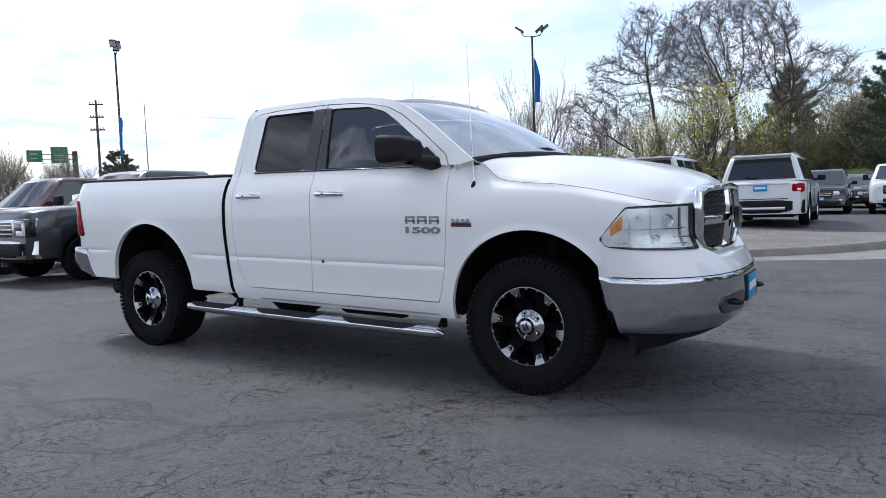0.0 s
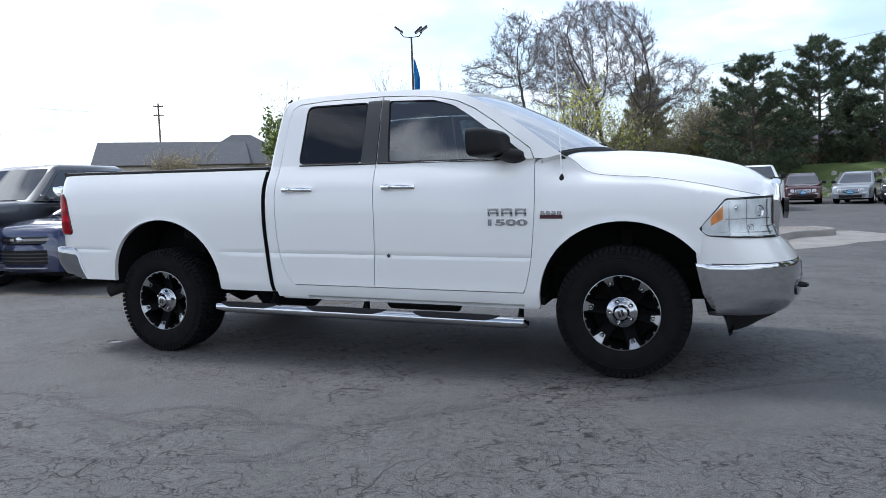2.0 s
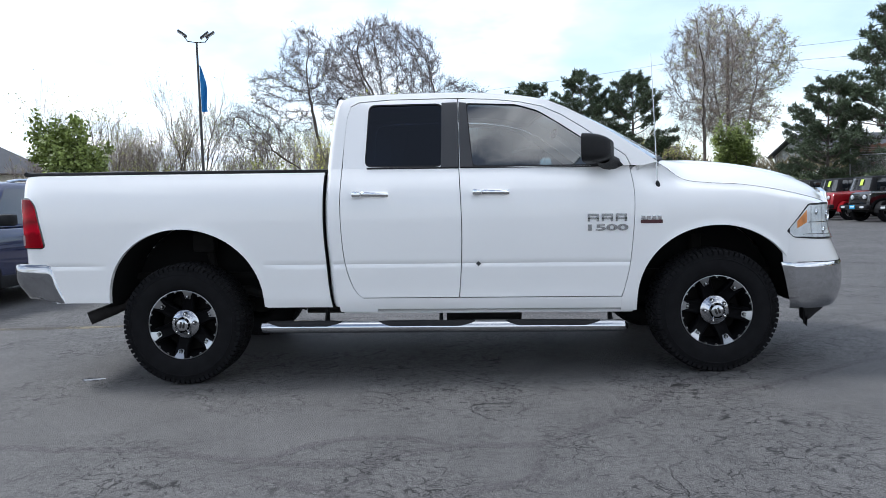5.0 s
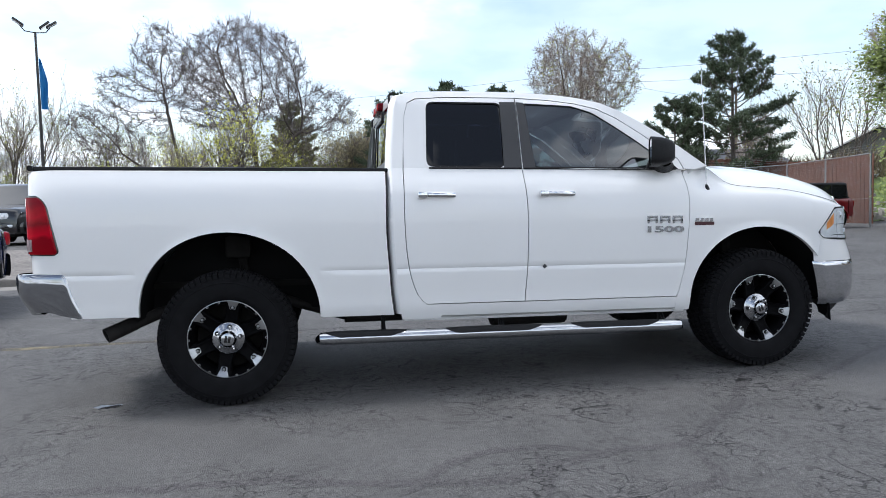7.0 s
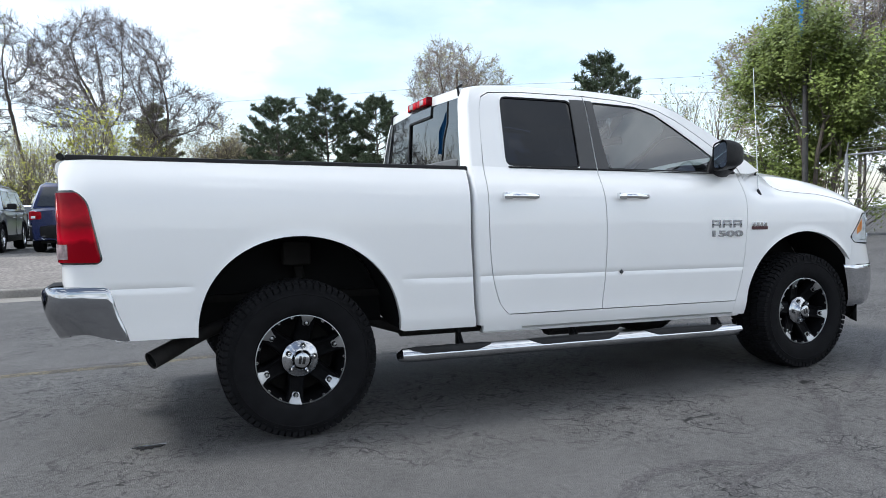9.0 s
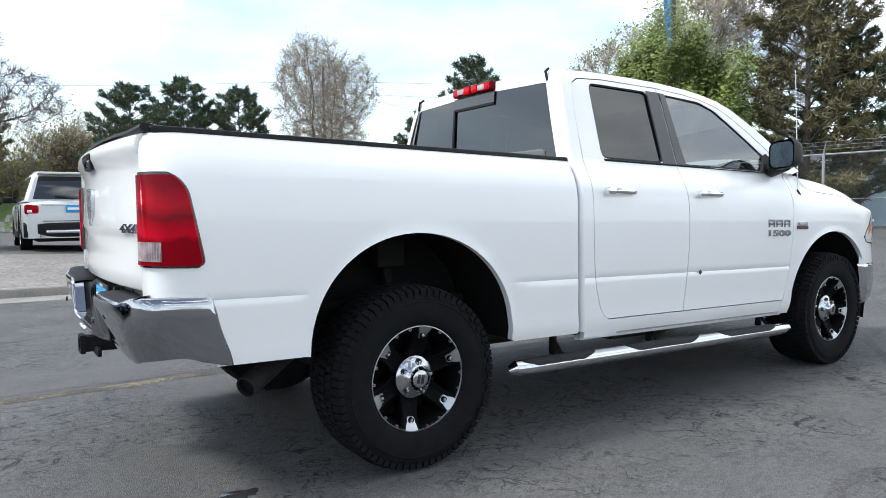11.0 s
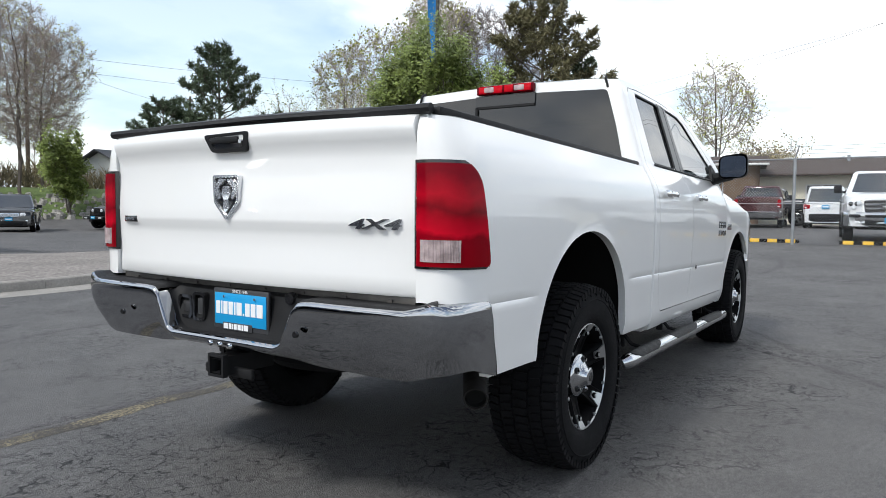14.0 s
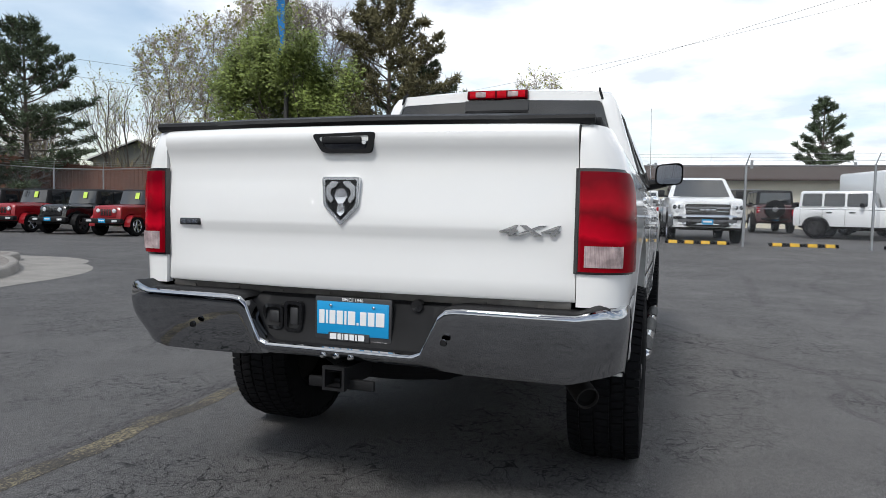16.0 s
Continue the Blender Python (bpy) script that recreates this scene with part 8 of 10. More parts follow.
car("pickup_truck", "white crew-cab pickup truck with a black grille", "pickup truck", "pickup", "white", 6.1, 28.6, -90, STUDY, chrome=False, grille="mesh")
car("suv", "maroon compact suv with a chrome grille", "suv", "compact", "maroon", 9.1, 37.6, -95, STUDY)
car("suv", "silver compact suv with grey trim", "suv", "compact", "silver", 11.7, 36.6, -110, STUDY)
car("suv", "black suv with a chrome grille bar", "suv", "suv", "black", 13.6, 33.0, -120, STUDY)
JEEPS = "jeeps in a row with lime window stickers"
for k, (paint, lab) in enumerate((("red", "red boxy off-roader with black bumpers"), ("black", "black boxy off-roader with a slotted grille"), ("red", "red boxy off-roader with black bumpers"),
                                  ("black", "black boxy off-roader with a slotted grille"), ("black", "black boxy off-roader with a slotted grille"), ("black", "black boxy off-roader with a slotted grille"))):
    j = car("jeep", lab, "jeep", "jeep", paint, 19.6 + 0.05 * k, 19.5 + 2.72 * k, 186, JEEPS, chrome=(k % 2 == 0), soft_top=True)
    bm = bmesh.new()
    box(bm, -0.004, 0.004, 0.06, 0.24, -0.13, 0.13, 0.0, pose(0.585, 0, 1.58, 0, -17, 0))
    part("window_sticker", bm, STICKER, j, "lime green window sticker")
car("pickup_truck", "white heavy-duty pickup truck behind a chain-link fence", "pickup truck", "pickup", "white", 23.05, -1.95, 184, STUDY, grille="wide", size=1.13)
car("pickup_truck", "dark pickup truck with a chrome grille behind the fence", "pickup truck", "pickup", "midnight", 22.7, 4.0, 176, STUDY, grille="chrome")
car("pickup_truck", "maroon pickup truck with a beige rear bumper", "pickup truck", "pickup", "maroon", 33.3, 3.0, 4, STUDY, lower=TWO_TONE)
car("van", "small white panel van with dark lower bumper", "van", "van", "white", 34.0, 0.3, 2, STUDY)
car("jeep", "black and red off-roader with a spare wheel on its back", "jeep", "jeep", "maroon", 31.4, -5.2, 4, STUDY, soft_top=True)
car("jeep", "white boxy off-roader with black wheels", "jeep", "jeep", "white", 26.6, -8.0, 246, STUDY, chrome=False)
car("suv", "white compact suv beside the fence", "suv", "compact", "white", 30.0, -8.2, 200, STUDY)
car("pickup_truck", "silver pickup truck parked on the bank by a gabled house", "pickup truck", "pickup", "silver", 37.6, 36.8, 200, STUDY, lift=1.0)
car("pickup_truck", "dark pickup truck parked by the tan building", "pickup truck", "pickup", "grey", 37.5, 3.4, 85, STUDY)

# ---- fence, poles, buildings ----
GALV = material("galvanised_steel", (0.34, 0.35, 0.36), rough=0.45, metal=0.7, vary=0.15, scale=6)
POLE = material("dark_pole", (0.045, 0.042, 0.040), rough=0.6, vary=0.2, scale=4)
FLAG = material("blue_flag", (0.012, 0.16, 0.42), rough=0.8, vary=0.12, scale=3)
WOOD_POLE = material("wooden_pole", (0.11, 0.085, 0.065), rough=0.9, vary=0.25, scale=4)
ROOF_BROWN = material("brown_shingles", (0.062, 0.045, 0.038), rough=0.9, vary=0.15, scale=3, fine=0.3, bump=0.5, bump_scale=30)
ROOF_GREY = material("grey_shingles", (0.075, 0.078, 0.088), rough=0.9, vary=0.15, scale=2, fine=0.3, bump=0.5, bump_scale=30)
WALL_TAN = material("tan_wall", (0.66, 0.62, 0.51), rough=0.9, vary=0.08, scale=1.5, fine=0.05)
WALL_BLUE = material("pale_blue_siding", (0.46, 0.57, 0.64), rough=0.8, vary=0.06, scale=1.5)
WALL_GREEN = material("grey_green_siding", (0.17, 0.175, 0.155), rough=0.85, vary=0.08, scale=1.5)
WALL_WHITE = material("white_siding", (0.56, 0.57, 0.57), rough=0.8, vary=0.06, scale=1.5)
WALL_BROWN = material("brown_brick", (0.16, 0.11, 0.075), rough=0.9, vary=0.15, scale=3)
FENCE_WOOD = material("red_brown_boards", (0.115, 0.048, 0.030), rough=0.85, vary=0.2, scale=2, rand=0.15)
DARK_WINDOW = material("dark_window", (0.03, 0.035, 0.04), rough=0.08, coat=0.5)
TRIM_WHITE = material("white_trim", (0.65, 0.65, 0.63), rough=0.6, vary=0.05)
SIGN_GREEN = material("sign_green", (0.02, 0.16, 0.07), rough=0.5, vary=0.05)
YELLOW_BAND = material("yellow_band", (0.70, 0.42, 0.02), rough=0.6, vary=0.1, scale=8)

POSTS = [(17.4, 9.4), (18.1, 6.5), (18.65, 3.55), (18.7, 0.15), (18.75, -3.15), (18.8, -6.5), (18.9, -9.9), (19.0, -13.3)]


def chain_fence(POSTS, H, label):
    f = thing("chain_link_fence", label, "fence", "chain-link fences")
    for i, (x, y) in enumerate(POSTS):
        z = ground_z(x, y)
        bm = bmesh.new()
        tube(bm, [(x, y, z - 0.1), (x, y, z + H)], 0.036 if i % 3 else 0.045, 10)
        tube(bm, [(x, y, z + H), (x - 0.06, y - 0.10, z + H + 0.34)], [0.022, 0.014], 6)
        part("post", bm, GALV, f)
    for lift, r, nm in ((H - 0.02, 0.024, "top_rail"), (1.15, 0.010, "tension_wire"), (H + 0.12, 0.004, "barbed_wire"), (H + 0.22, 0.004, "barbed_wire"), (H + 0.32, 0.004, "barbed_wire")):
        bm = bmesh.new()
        k = max(0, (lift - H) / 0.34)
        tube(bm, [(x - 0.06 * k, y - 0.1 * k, ground_z(x, y) + lift) for x, y in POSTS], r, 6)
        part(nm, bm, GALV, f)
    bm = bmesh.new()
    for (x0, y0), (x1, y1) in zip(POSTS, POSTS[1:]):
        d = math.hypot(x1 - x0, y1 - y0)
        n = int((d + H) / 0.085)
        for k in range(n):
            for sl in (1, -1):
                a0 = k * 0.085 - H if sl > 0 else k * 0.085
                pts = []
                for h in (0.03, H - 0.03):
                    a = a0 + (h if sl > 0 else -h)
                    pts.append((a, h))
                (a, h), (b, g) = pts
                if b < a:
                    (a, h), (b, g) = (b, g), (a, h)
                if b <= 0 or a >= d:
                    continue
                if a < 0:
                    h, a = lerp(h, g, -a / (b - a)), 0.0
                if b > d:
                    g, b = lerp(h, g, (d - a) / (b - a)), d
                p = [(lerp(x0, x1, q / d), lerp(y0, y1, q / d), ground_z(lerp(x0, x1, q / d), lerp(y0, y1, q / d)) + w) for q, w in ((a, h), (b, g))]
                tube(bm, p, 0.0015, 3, False)
    m = part("chain_mesh", bm, GALV, f, smooth=0)
    m["kind"] = "stuff"


chain_fence(POSTS, 2.42, "galvanised chain-link fence with angled top arms")
chain_fence([(22.7, 19.0), (23.6, 22.6), (24.5, 26.4), (23.9, 29.0), (23.2, 33.0)], 3.0, "tall galvanised chain-link fence before a board fence")


def wheel_stop(x, y, heading, n=4):
    t = thing("wheel_stop", "black rubber wheel stop with yellow bands", "wheel stop", "wheel stops along the fence", pose(x, y, ground_z(x, y), 0, 0, heading))
    prof = [(-0.08, 0.0), (-0.07, 0.06), (-0.045, 0.10), (0.045, 0.10), (0.07, 0.06), (0.08, 0.0)]
    bm = bmesh.new()
    vs = grid(bm, [[(u, a, b) for a, b in prof] for u in (-0.95, 0.95)])
    bm.faces.new(vs[0]); bm.faces.new(vs[1])
    part("rubber", bm, RUBBER, t)
    for k in range(n):
        u = -0.72 + k * 1.44 / (n - 1)
        bm = bmesh.new()
        grid(bm, [[(u + d, a * 1.03, b + 0.004) for a, b in prof] for d in (-0.13, 0.13)])
        part("band", bm, YELLOW_BAND, t)


for x, y in ((19.55, -1.9), (19.6, -4.9), (19.5, 1.0), (19.45, 3.3), (19.7, -8.0)):
    wheel_stop(x, y, 92)


def lamp_pole(x, y, top, flag_z, turn, name="street_lamp"):
    z = ground_z(x, y)
    p = thing(name, "tall dark lot lamp with floodlights and a blue flag", "street lamp", "lot lamps", pose(x, y, z, 0, 0, turn))
    bm = bmesh.new()
    tube(bm, [(0, 0, 0), (0, 0, top * 0.5), (0, 0, top)], [0.11, 0.095, 0.07], 10)
    lathe(bm, [(0.25, 0.0), (0.25, 0.5), (0.2, 0.55)], 12, 'z')
    part("pole", bm, POLE, p)
    bm = bmesh.new()
    tube(bm, [(-0.85, 0, top + 0.35), (-0.6, 0, top + 0.02), (0, 0, top - 0.05), (0.6, 0, top + 0.02), (0.85, 0, top + 0.35)], 0.035, 6)
    part("arm", bm, POLE, p)
    for a, b, tilt in ((-0.95, 0.0, 35), (0.95, 0.0, -35), (0.55, 0.25, -40)):
        bm = bmesh.new()
        box(bm, -0.36, 0.36, -0.24, 0.24, -0.07, 0.07, 0.03, pose(a, b, top + 0.55, 0, tilt, 0))
        h = part("floodlight", bm, POLE, p)
        bm = bmesh.new()
        box(bm, -0.32, 0.32, -0.20, 0.20, -0.085, -0.068, 0.0, pose(a, b, top + 0.55, 0, tilt, 0))
        part("lens", bm, CLEAR_LENS, h)
    bm = bmesh.new()
    rows = []
    for u in steps(0, 1, 12):
        row = []
        for v in steps(0, 1, 9):
            w = (0.20 + 0.62 * u) * (0.75 + 0.25 * math.sin(u * 5))
            row.append((0.10 + w * v, 0.16 * math.sin(v * 7 + u * 6) * v + 0.1 * v, flag_z - 3.4 * u - 0.25 * v * (1 - u)))
        rows.append(row)
    shell(bm, rows, (0, 0.01, 0))
    part("flag", bm, FLAG, p, "drooping blue flag")


lamp_pole(-17.0, 44.6, 13.2, 11.6, 20)
lamp_pole(-45.5, 28.6, 13.4, 8.6, -40)
lamp_pole(20.5, 13.4, 11.2, 10.4, 60)


def utility_pole(x, y, h, arms=2, heading=0):
    z = ground_z(x, y)
    p = thing("utility_pole", "wooden power pole with crossarms", "utility pole", "power poles", pose(x, y, z, 0, 0, heading))
    bm = bmesh.new()
    tube(bm, [(0, 0, 0), (0, 0, h)], [0.17, 0.11], 8)
    part("pole", bm, WOOD_POLE, p)
    for k in range(arms):
        bm = bmesh.new()
        box(bm, -0.7, 0.7, -0.06, 0.06, h - 0.5 - k * 1.3, h - 0.36 - k * 1.3, 0.01)
        for a in (-0.6, -0.3, 0.3, 0.6):
            tube(bm, [(a, 0, h - 0.36 - k * 1.3), (a, 0, h - 0.2 - k * 1.3)], 0.03, 6)
        part("crossarm", bm, WOOD_POLE, p)


utility_pole(-63.0, 37.5, 12.5, 3, 40)
utility_pole(-69.8, 74.6, 15.6, 2, 40)
utility_pole(24.6, 54.0, 13.5, 1, 70)
utility_pole(44.0, 60.0, 12.0, 1, 30)
bm = bmesh.new()
tube(bm, [(-70, 48, 0), (-70, 48, 14.5)], [0.10, 0.05], 6)
tagged(part("flagpole", bm, GALV), "thin bare metal mast far away", "mast")


def wire(a, b, sag, r=0.012):
    bm = bmesh.new()
    a, b = Vector(a), Vector(b)
    tube(bm, [a.lerp(b, t) - Vector((0, 0, sag * 4 * t * (1 - t))) for t in steps(0, 1, 20)], r, 4, False)
    tagged(part("overhead_wire", bm, POLE), "thin dark overhead cable", "cable", "overhead cables")


wire((24.6, 54.0, 13.0), (44.0, 60.0, 11.6), 0.5)
wire((24.6, 54.0, 12.0), (62.0, 22.0, 10.8), 0.8)
wire((24.6, 54.0, 13.0), (62.0, 22.0, 12.4), 0.7)
wire((24.6, 54.0, 13.0), (-40.0, 78.0, 12.0), 1.0)
wire((-62.9, 37.5, 12.0), (-110, 90, 12.5), 1.0)
wire((-62.9, 37.5, 12.0), (-62, 66, 13.0), 0.5)
wire((62.0, 22.0, 12.4), (40.0, -30.0, 17.5), 0.8)
wire((62.0, 22.0, 10.8), (36.0, -30.0, 18.5), 0.8)
utility_pole(62.0, 22.0, 13.2, 1, 100)


def house(name, label, x, y, heading, length, depth, eave, ridge, wall, roof, windows=(), hip=0.0, over=0.45, door=None, z=None):
    """A house with its long side facing local -y; windows are (along, sill, width, height)."""
    h = thing(name, label, "house", "", pose(x, y, ground_z(x, y) if z is None else z, 0, 0, heading))
    a, d = length / 2, depth / 2
    bm = bmesh.new()
    holes = [[(u - w / 2, s), (u + w / 2, s), (u + w / 2, s + t), (u - w / 2, s + t)] for u, s, w, t in windows]
    slab(bm, [(-a, -0.3), (a, -0.3), (a, eave), (-a, eave)], holes, lambda u, v: (u, -d, v), (0, 0.2, 0))
    slab(bm, [(-a, -0.3), (a, -0.3), (a, eave), (-a, eave)], (), lambda u, v: (u, d, v), (0, -0.2, 0))
    for sg in (-1, 1):
        gable = [(-d, -0.3), (d, -0.3), (d, eave)] + ([(0, ridge - 0.1)] if not hip else []) + [(-d, eave)]
        slab(bm, gable, (), lambda u, v: (sg * a, u, v), (-sg * 0.2, 0, 0))
    part("wall", bm, wall, h)
    bm = bmesh.new()
    o = over
    t = 0.14
    drop = (ridge - eave) / d * o
    e = a + o
    r = e - hip
    lo = eave - drop
    pts = {"A": (-e, -d - o, lo), "B": (e, -d - o, lo), "C": (e, d + o, lo), "D": (-e, d + o, lo), "R": (-r, 0, ridge), "S": (r, 0, ridge)}
    top = {k: bm.verts.new((v[0], v[1], v[2] + t)) for k, v in pts.items()}
    bot = {k: bm.verts.new(v) for k, v in pts.items()}
    for q in (("A", "B", "S", "R"), ("C", "D", "R", "S"), ("B", "C", "S"), ("D", "A", "R")):
        if len(q) == 3 and not hip:
            continue
        bm.faces.new([top[k] for k in q])
        bm.faces.new([bot[k] for k in reversed(q)])
    ring = ("A", "B", "C", "D") if hip else ("A", "B", "S", "C", "D", "R")
    for i in range(len(ring)):
        k, l = ring[i], ring[(i + 1) % len(ring)]
        bm.faces.new((top[k], top[l], bot[l], bot[k]))
    part("roof", bm, roof, h, smooth=0)
    bm = bmesh.new()
    tube(bm, [(-e, -d - o - 0.05, lo + 0.06), (e, -d - o - 0.05, lo + 0.06)], 0.07, 6)
    part("gutter", bm, TRIM_WHITE if wall is not WALL_TAN else ROOF_BROWN, h)
    for u, s, w, t2 in windows:
        bm = bmesh.new()
        slab(bm, [(u - w / 2 - 0.07, s - 0.07), (u + w / 2 + 0.07, s - 0.07), (u + w / 2 + 0.07, s + t2 + 0.07), (u - w / 2 - 0.07, s + t2 + 0.07)],
             [[(u - w / 2, s), (u + w / 2, s), (u + w / 2, s + t2), (u - w / 2, s + t2)]], lambda p, q: (p, -d - 0.03, q), (0, 0.06, 0))
        box(bm, u - 0.02, u + 0.02, -d - 0.01, -d + 0.03, s, s + t2)
        wn = part("window", bm, TRIM_WHITE, h)
        bm = bmesh.new()
        box(bm, u - w / 2, u + w / 2, -d + 0.06, -d + 0.08, s, s + t2)
        part("pane", bm, DARK_WINDOW, wn)
    return h


# long tan office with a brown roof, east
off = house("office_building", "long single-storey tan building with a brown roof", 47.0, -3.0, -92, 32, 9, 3.0, 4.0, WALL_TAN, ROOF_BROWN,
            windows=((-14, 1.2, 1.6, 1.1), (-9.5, 1.2, 1.2, 1.1), (-4, 1.2, 1.6, 1.1), (2.5, 1.2, 1.6, 1.1), (8, 1.2, 2.0, 1.1), (14, 1.2, 1.6, 1.1)), over=0.7)
for u, v, hh in ((-12, -1.2, 0.7), (-3, -1.0, 0.5), (3, -1.5, 0.6), (9, -0.8, 0.5)):
    bm = bmesh.new()
    tube(bm, [(u, v, 3.5), (u, v, 3.75 + hh)], 0.09, 8)
    part("roof_vent", bm, GALV, off)
house("house", "pale blue house with a low grey roof", 37.1, 13.6, -68, 6, 7, 2.9, 4.0, WALL_BLUE, ROOF_GREY, windows=((-1.7, 1.2, 1.0, 1.0), (1.5, 1.2, 1.0, 1.0)), z=0.6)
house("shed", "brown brick shed beside the lot", 41.5, 6.0, -80, 3.2, 3, 3.6, 4.0, WALL_BROWN, ROOF_BROWN, z=0.4)
gabled = house("house", "grey-green gabled house behind the fence", 51.7, 47.9, 34, 10, 7.5, 4.75, 6.5, WALL_GREEN, ROOF_GREY, windows=((-2.4, 2.9, 1.3, 1.1), (2.0, 2.9, 1.3, 1.1)), z=0.45)
bm = bmesh.new()
slab(bm, [(-0.75, 2.9), (0.75, 2.9), (0.75, 4.1), (-0.75, 4.1)], [[(-0.66, 2.99), (-0.04, 2.99), (-0.04, 4.01), (-0.66, 4.01)], [(0.04, 2.99), (0.66, 2.99), (0.66, 4.01), (0.04, 4.01)]], lambda u, v: (-5.03, u + 0.4, v), (0.03, 0, 0))
gw = part("window", bm, TRIM_WHITE, gabled)
bm = bmesh.new()
box(bm, -5.015, -5.002, -0.26, 1.06, 2.99, 4.01)
part("pane", bm, DARK_WINDOW, gw)
for sg in (-1, 1):
    bm = bmesh.new()
    tube(bm, [(-5.47, 0, 6.6), (-5.47, sg * 4.2, 4.62)], 0.09, 4)
    part("fascia", bm, TRIM_WHITE, gabled)
house("house", "low white house with dark windows behind trees", 36.0, 53.4, 0, 12, 8, 3.6, 5.0, WALL_WHITE, ROOF_GREY, windows=((-3.5, 1.2, 1.4, 1.2), (0, 1.2, 1.4, 1.2), (3.5, 1.2, 1.4, 1.2)), z=0.8)
house("house", "grey house with pale gable half hidden by trees", 16.5, 66.0, -15, 14, 8, 3.0, 5.0, WALL_WHITE, ROOF_GREY, windows=((-4, 1.2, 1.2, 1.1), (2, 1.2, 1.2, 1.1)), z=1.0)
house("house", "low brown house far behind the lot", 2.0, 70.0, -5, 18, 8, 3.0, 5.0, WALL_BROWN, ROOF_BROWN, windows=((-6, 1.2, 1.2, 1.1), (0, 1.2, 1.2, 1.1), (5, 1.2, 1.2, 1.1)), z=1.0)
house("commercial_building", "long building with a dark grey roof", -58.7, 64.9, 40, 16.5, 13.5, 5.7, 8.7, WALL_TAN, ROOF_GREY, over=0.5)
house("commercial_building", "building with a dark grey hipped roof", -53.6, 71.8, 40, 12.75, 13.5, 6.0, 9.76, WALL_TAN, ROOF_GREY, hip=6.0, over=0.8)


def board_fence(pts, h, z=None):
    f = thing("board_fence", "red-brown vertical board fence", "fence", "board fences")
    for (x0, y0), (x1, y1) in zip(pts, pts[1:]):
        d = math.hypot(x1 - x0, y1 - y0)
        n = int(d / 0.30)
        ang = math.degrees(math.atan2(y1 - y0, x1 - x0))
        bm = bmesh.new()
        box(bm, 0, 0.285, -0.012, 0.012, -0.1, h, 0.004, seg=1)
        me = None
        for k in range(n):
            x, y = lerp(x0, x1, (k + 0.02) / n), lerp(y0, y1, (k + 0.02) / n)
            if me is None:
                o = part("board", bm, FENCE_WOOD, f)
                me = o.data
            else:
                o = new("board", me)
                o.parent = f
            o.matrix_basis = pose(x, y, ground_z(x, y) + 0.03 * math.sin(k * 2.3), 0, 0, ang)
        bm = bmesh.new()
        for u in (0.35, h - 0.35):
            tube(bm, [(x0, y0, ground_z(x0, y0) + u), (x1, y1, ground_z(x1, y1) + u)], 0.05, 4)
        part("rail", bm, FENCE_WOOD, f)


board_fence([(25.6, 22.0), (26.2, 26.0), (26.9, 32.0), (27.6, 40.0)], 3.2)

# green road signs on a gantry, far off
sg_thing = thing("road_sign", "two green highway signs on a gantry", "road sign", "", pose(-91.5, 47.6, 0, 0, 0, 62))
for u, w, z0, z1 in ((-1.6, 1.9, 8.3, 9.9), (1.4, 2.1, 8.1, 10.4)):
    bm = bmesh.new()
    box(bm, u - w / 2, u + w / 2, -0.06, 0.06, z0, z1, 0.05)
    b = part("sign_panel", bm, SIGN_GREEN, sg_thing)
    for k in range(2):
        bm = bmesh.new()
        box(bm, u - w * 0.3, u + w * 0.2, -0.075, -0.06, z0 + 0.4 + k * 0.6, z0 + 0.55 + k * 0.6)
        part("sign_bar", bm, GALV, b)
bm = bmesh.new()
for zz in (8.7, 9.3):
    tube(bm, [(-2.6, 0.2, zz), (3.6, 0.2, zz)], 0.07, 6)
tube(bm, [(3.3, 0.3, 0), (3.3, 0.3, 9.8)], 0.35, 8)
part("gantry", bm, POLE, sg_thing)

# camper behind the fence
cam_thing = thing("camper", "white slide-in truck camper with a window", "camper", "", pose(33.5, -10.8, ground_z(33.5, -10.8), 0, 0, 20))
bm = bmesh.new()
box(bm, -2.4, 2.4, -1.1, 1.1, 0.9, 2.9, 0.15)
box(bm, -3.4, -2.3, -1.1, 1.1, 1.9, 2.95, 0.15)
part("body", bm, CAR_PAINT["white"], cam_thing)
for u in (-1.2, 0.8):
    bm = bmesh.new()
    box(bm, u - 0.4, u + 0.4, -1.13, -1.08, 1.8, 2.4, 0.04)
    part("window", bm, DARK_WINDOW, cam_thing)
for u in (-1.4, 1.4):
    for sg in (-1, 1):
        car_wheel(0.40, cam_thing, u, sg * 0.95, 0.40, True)
bm = bmesh.new()
box(bm, -2.3, 2.3, -0.95, 0.95, 0.4, 0.95, 0.05)
part("chassis", bm, UNDER, cam_thing)

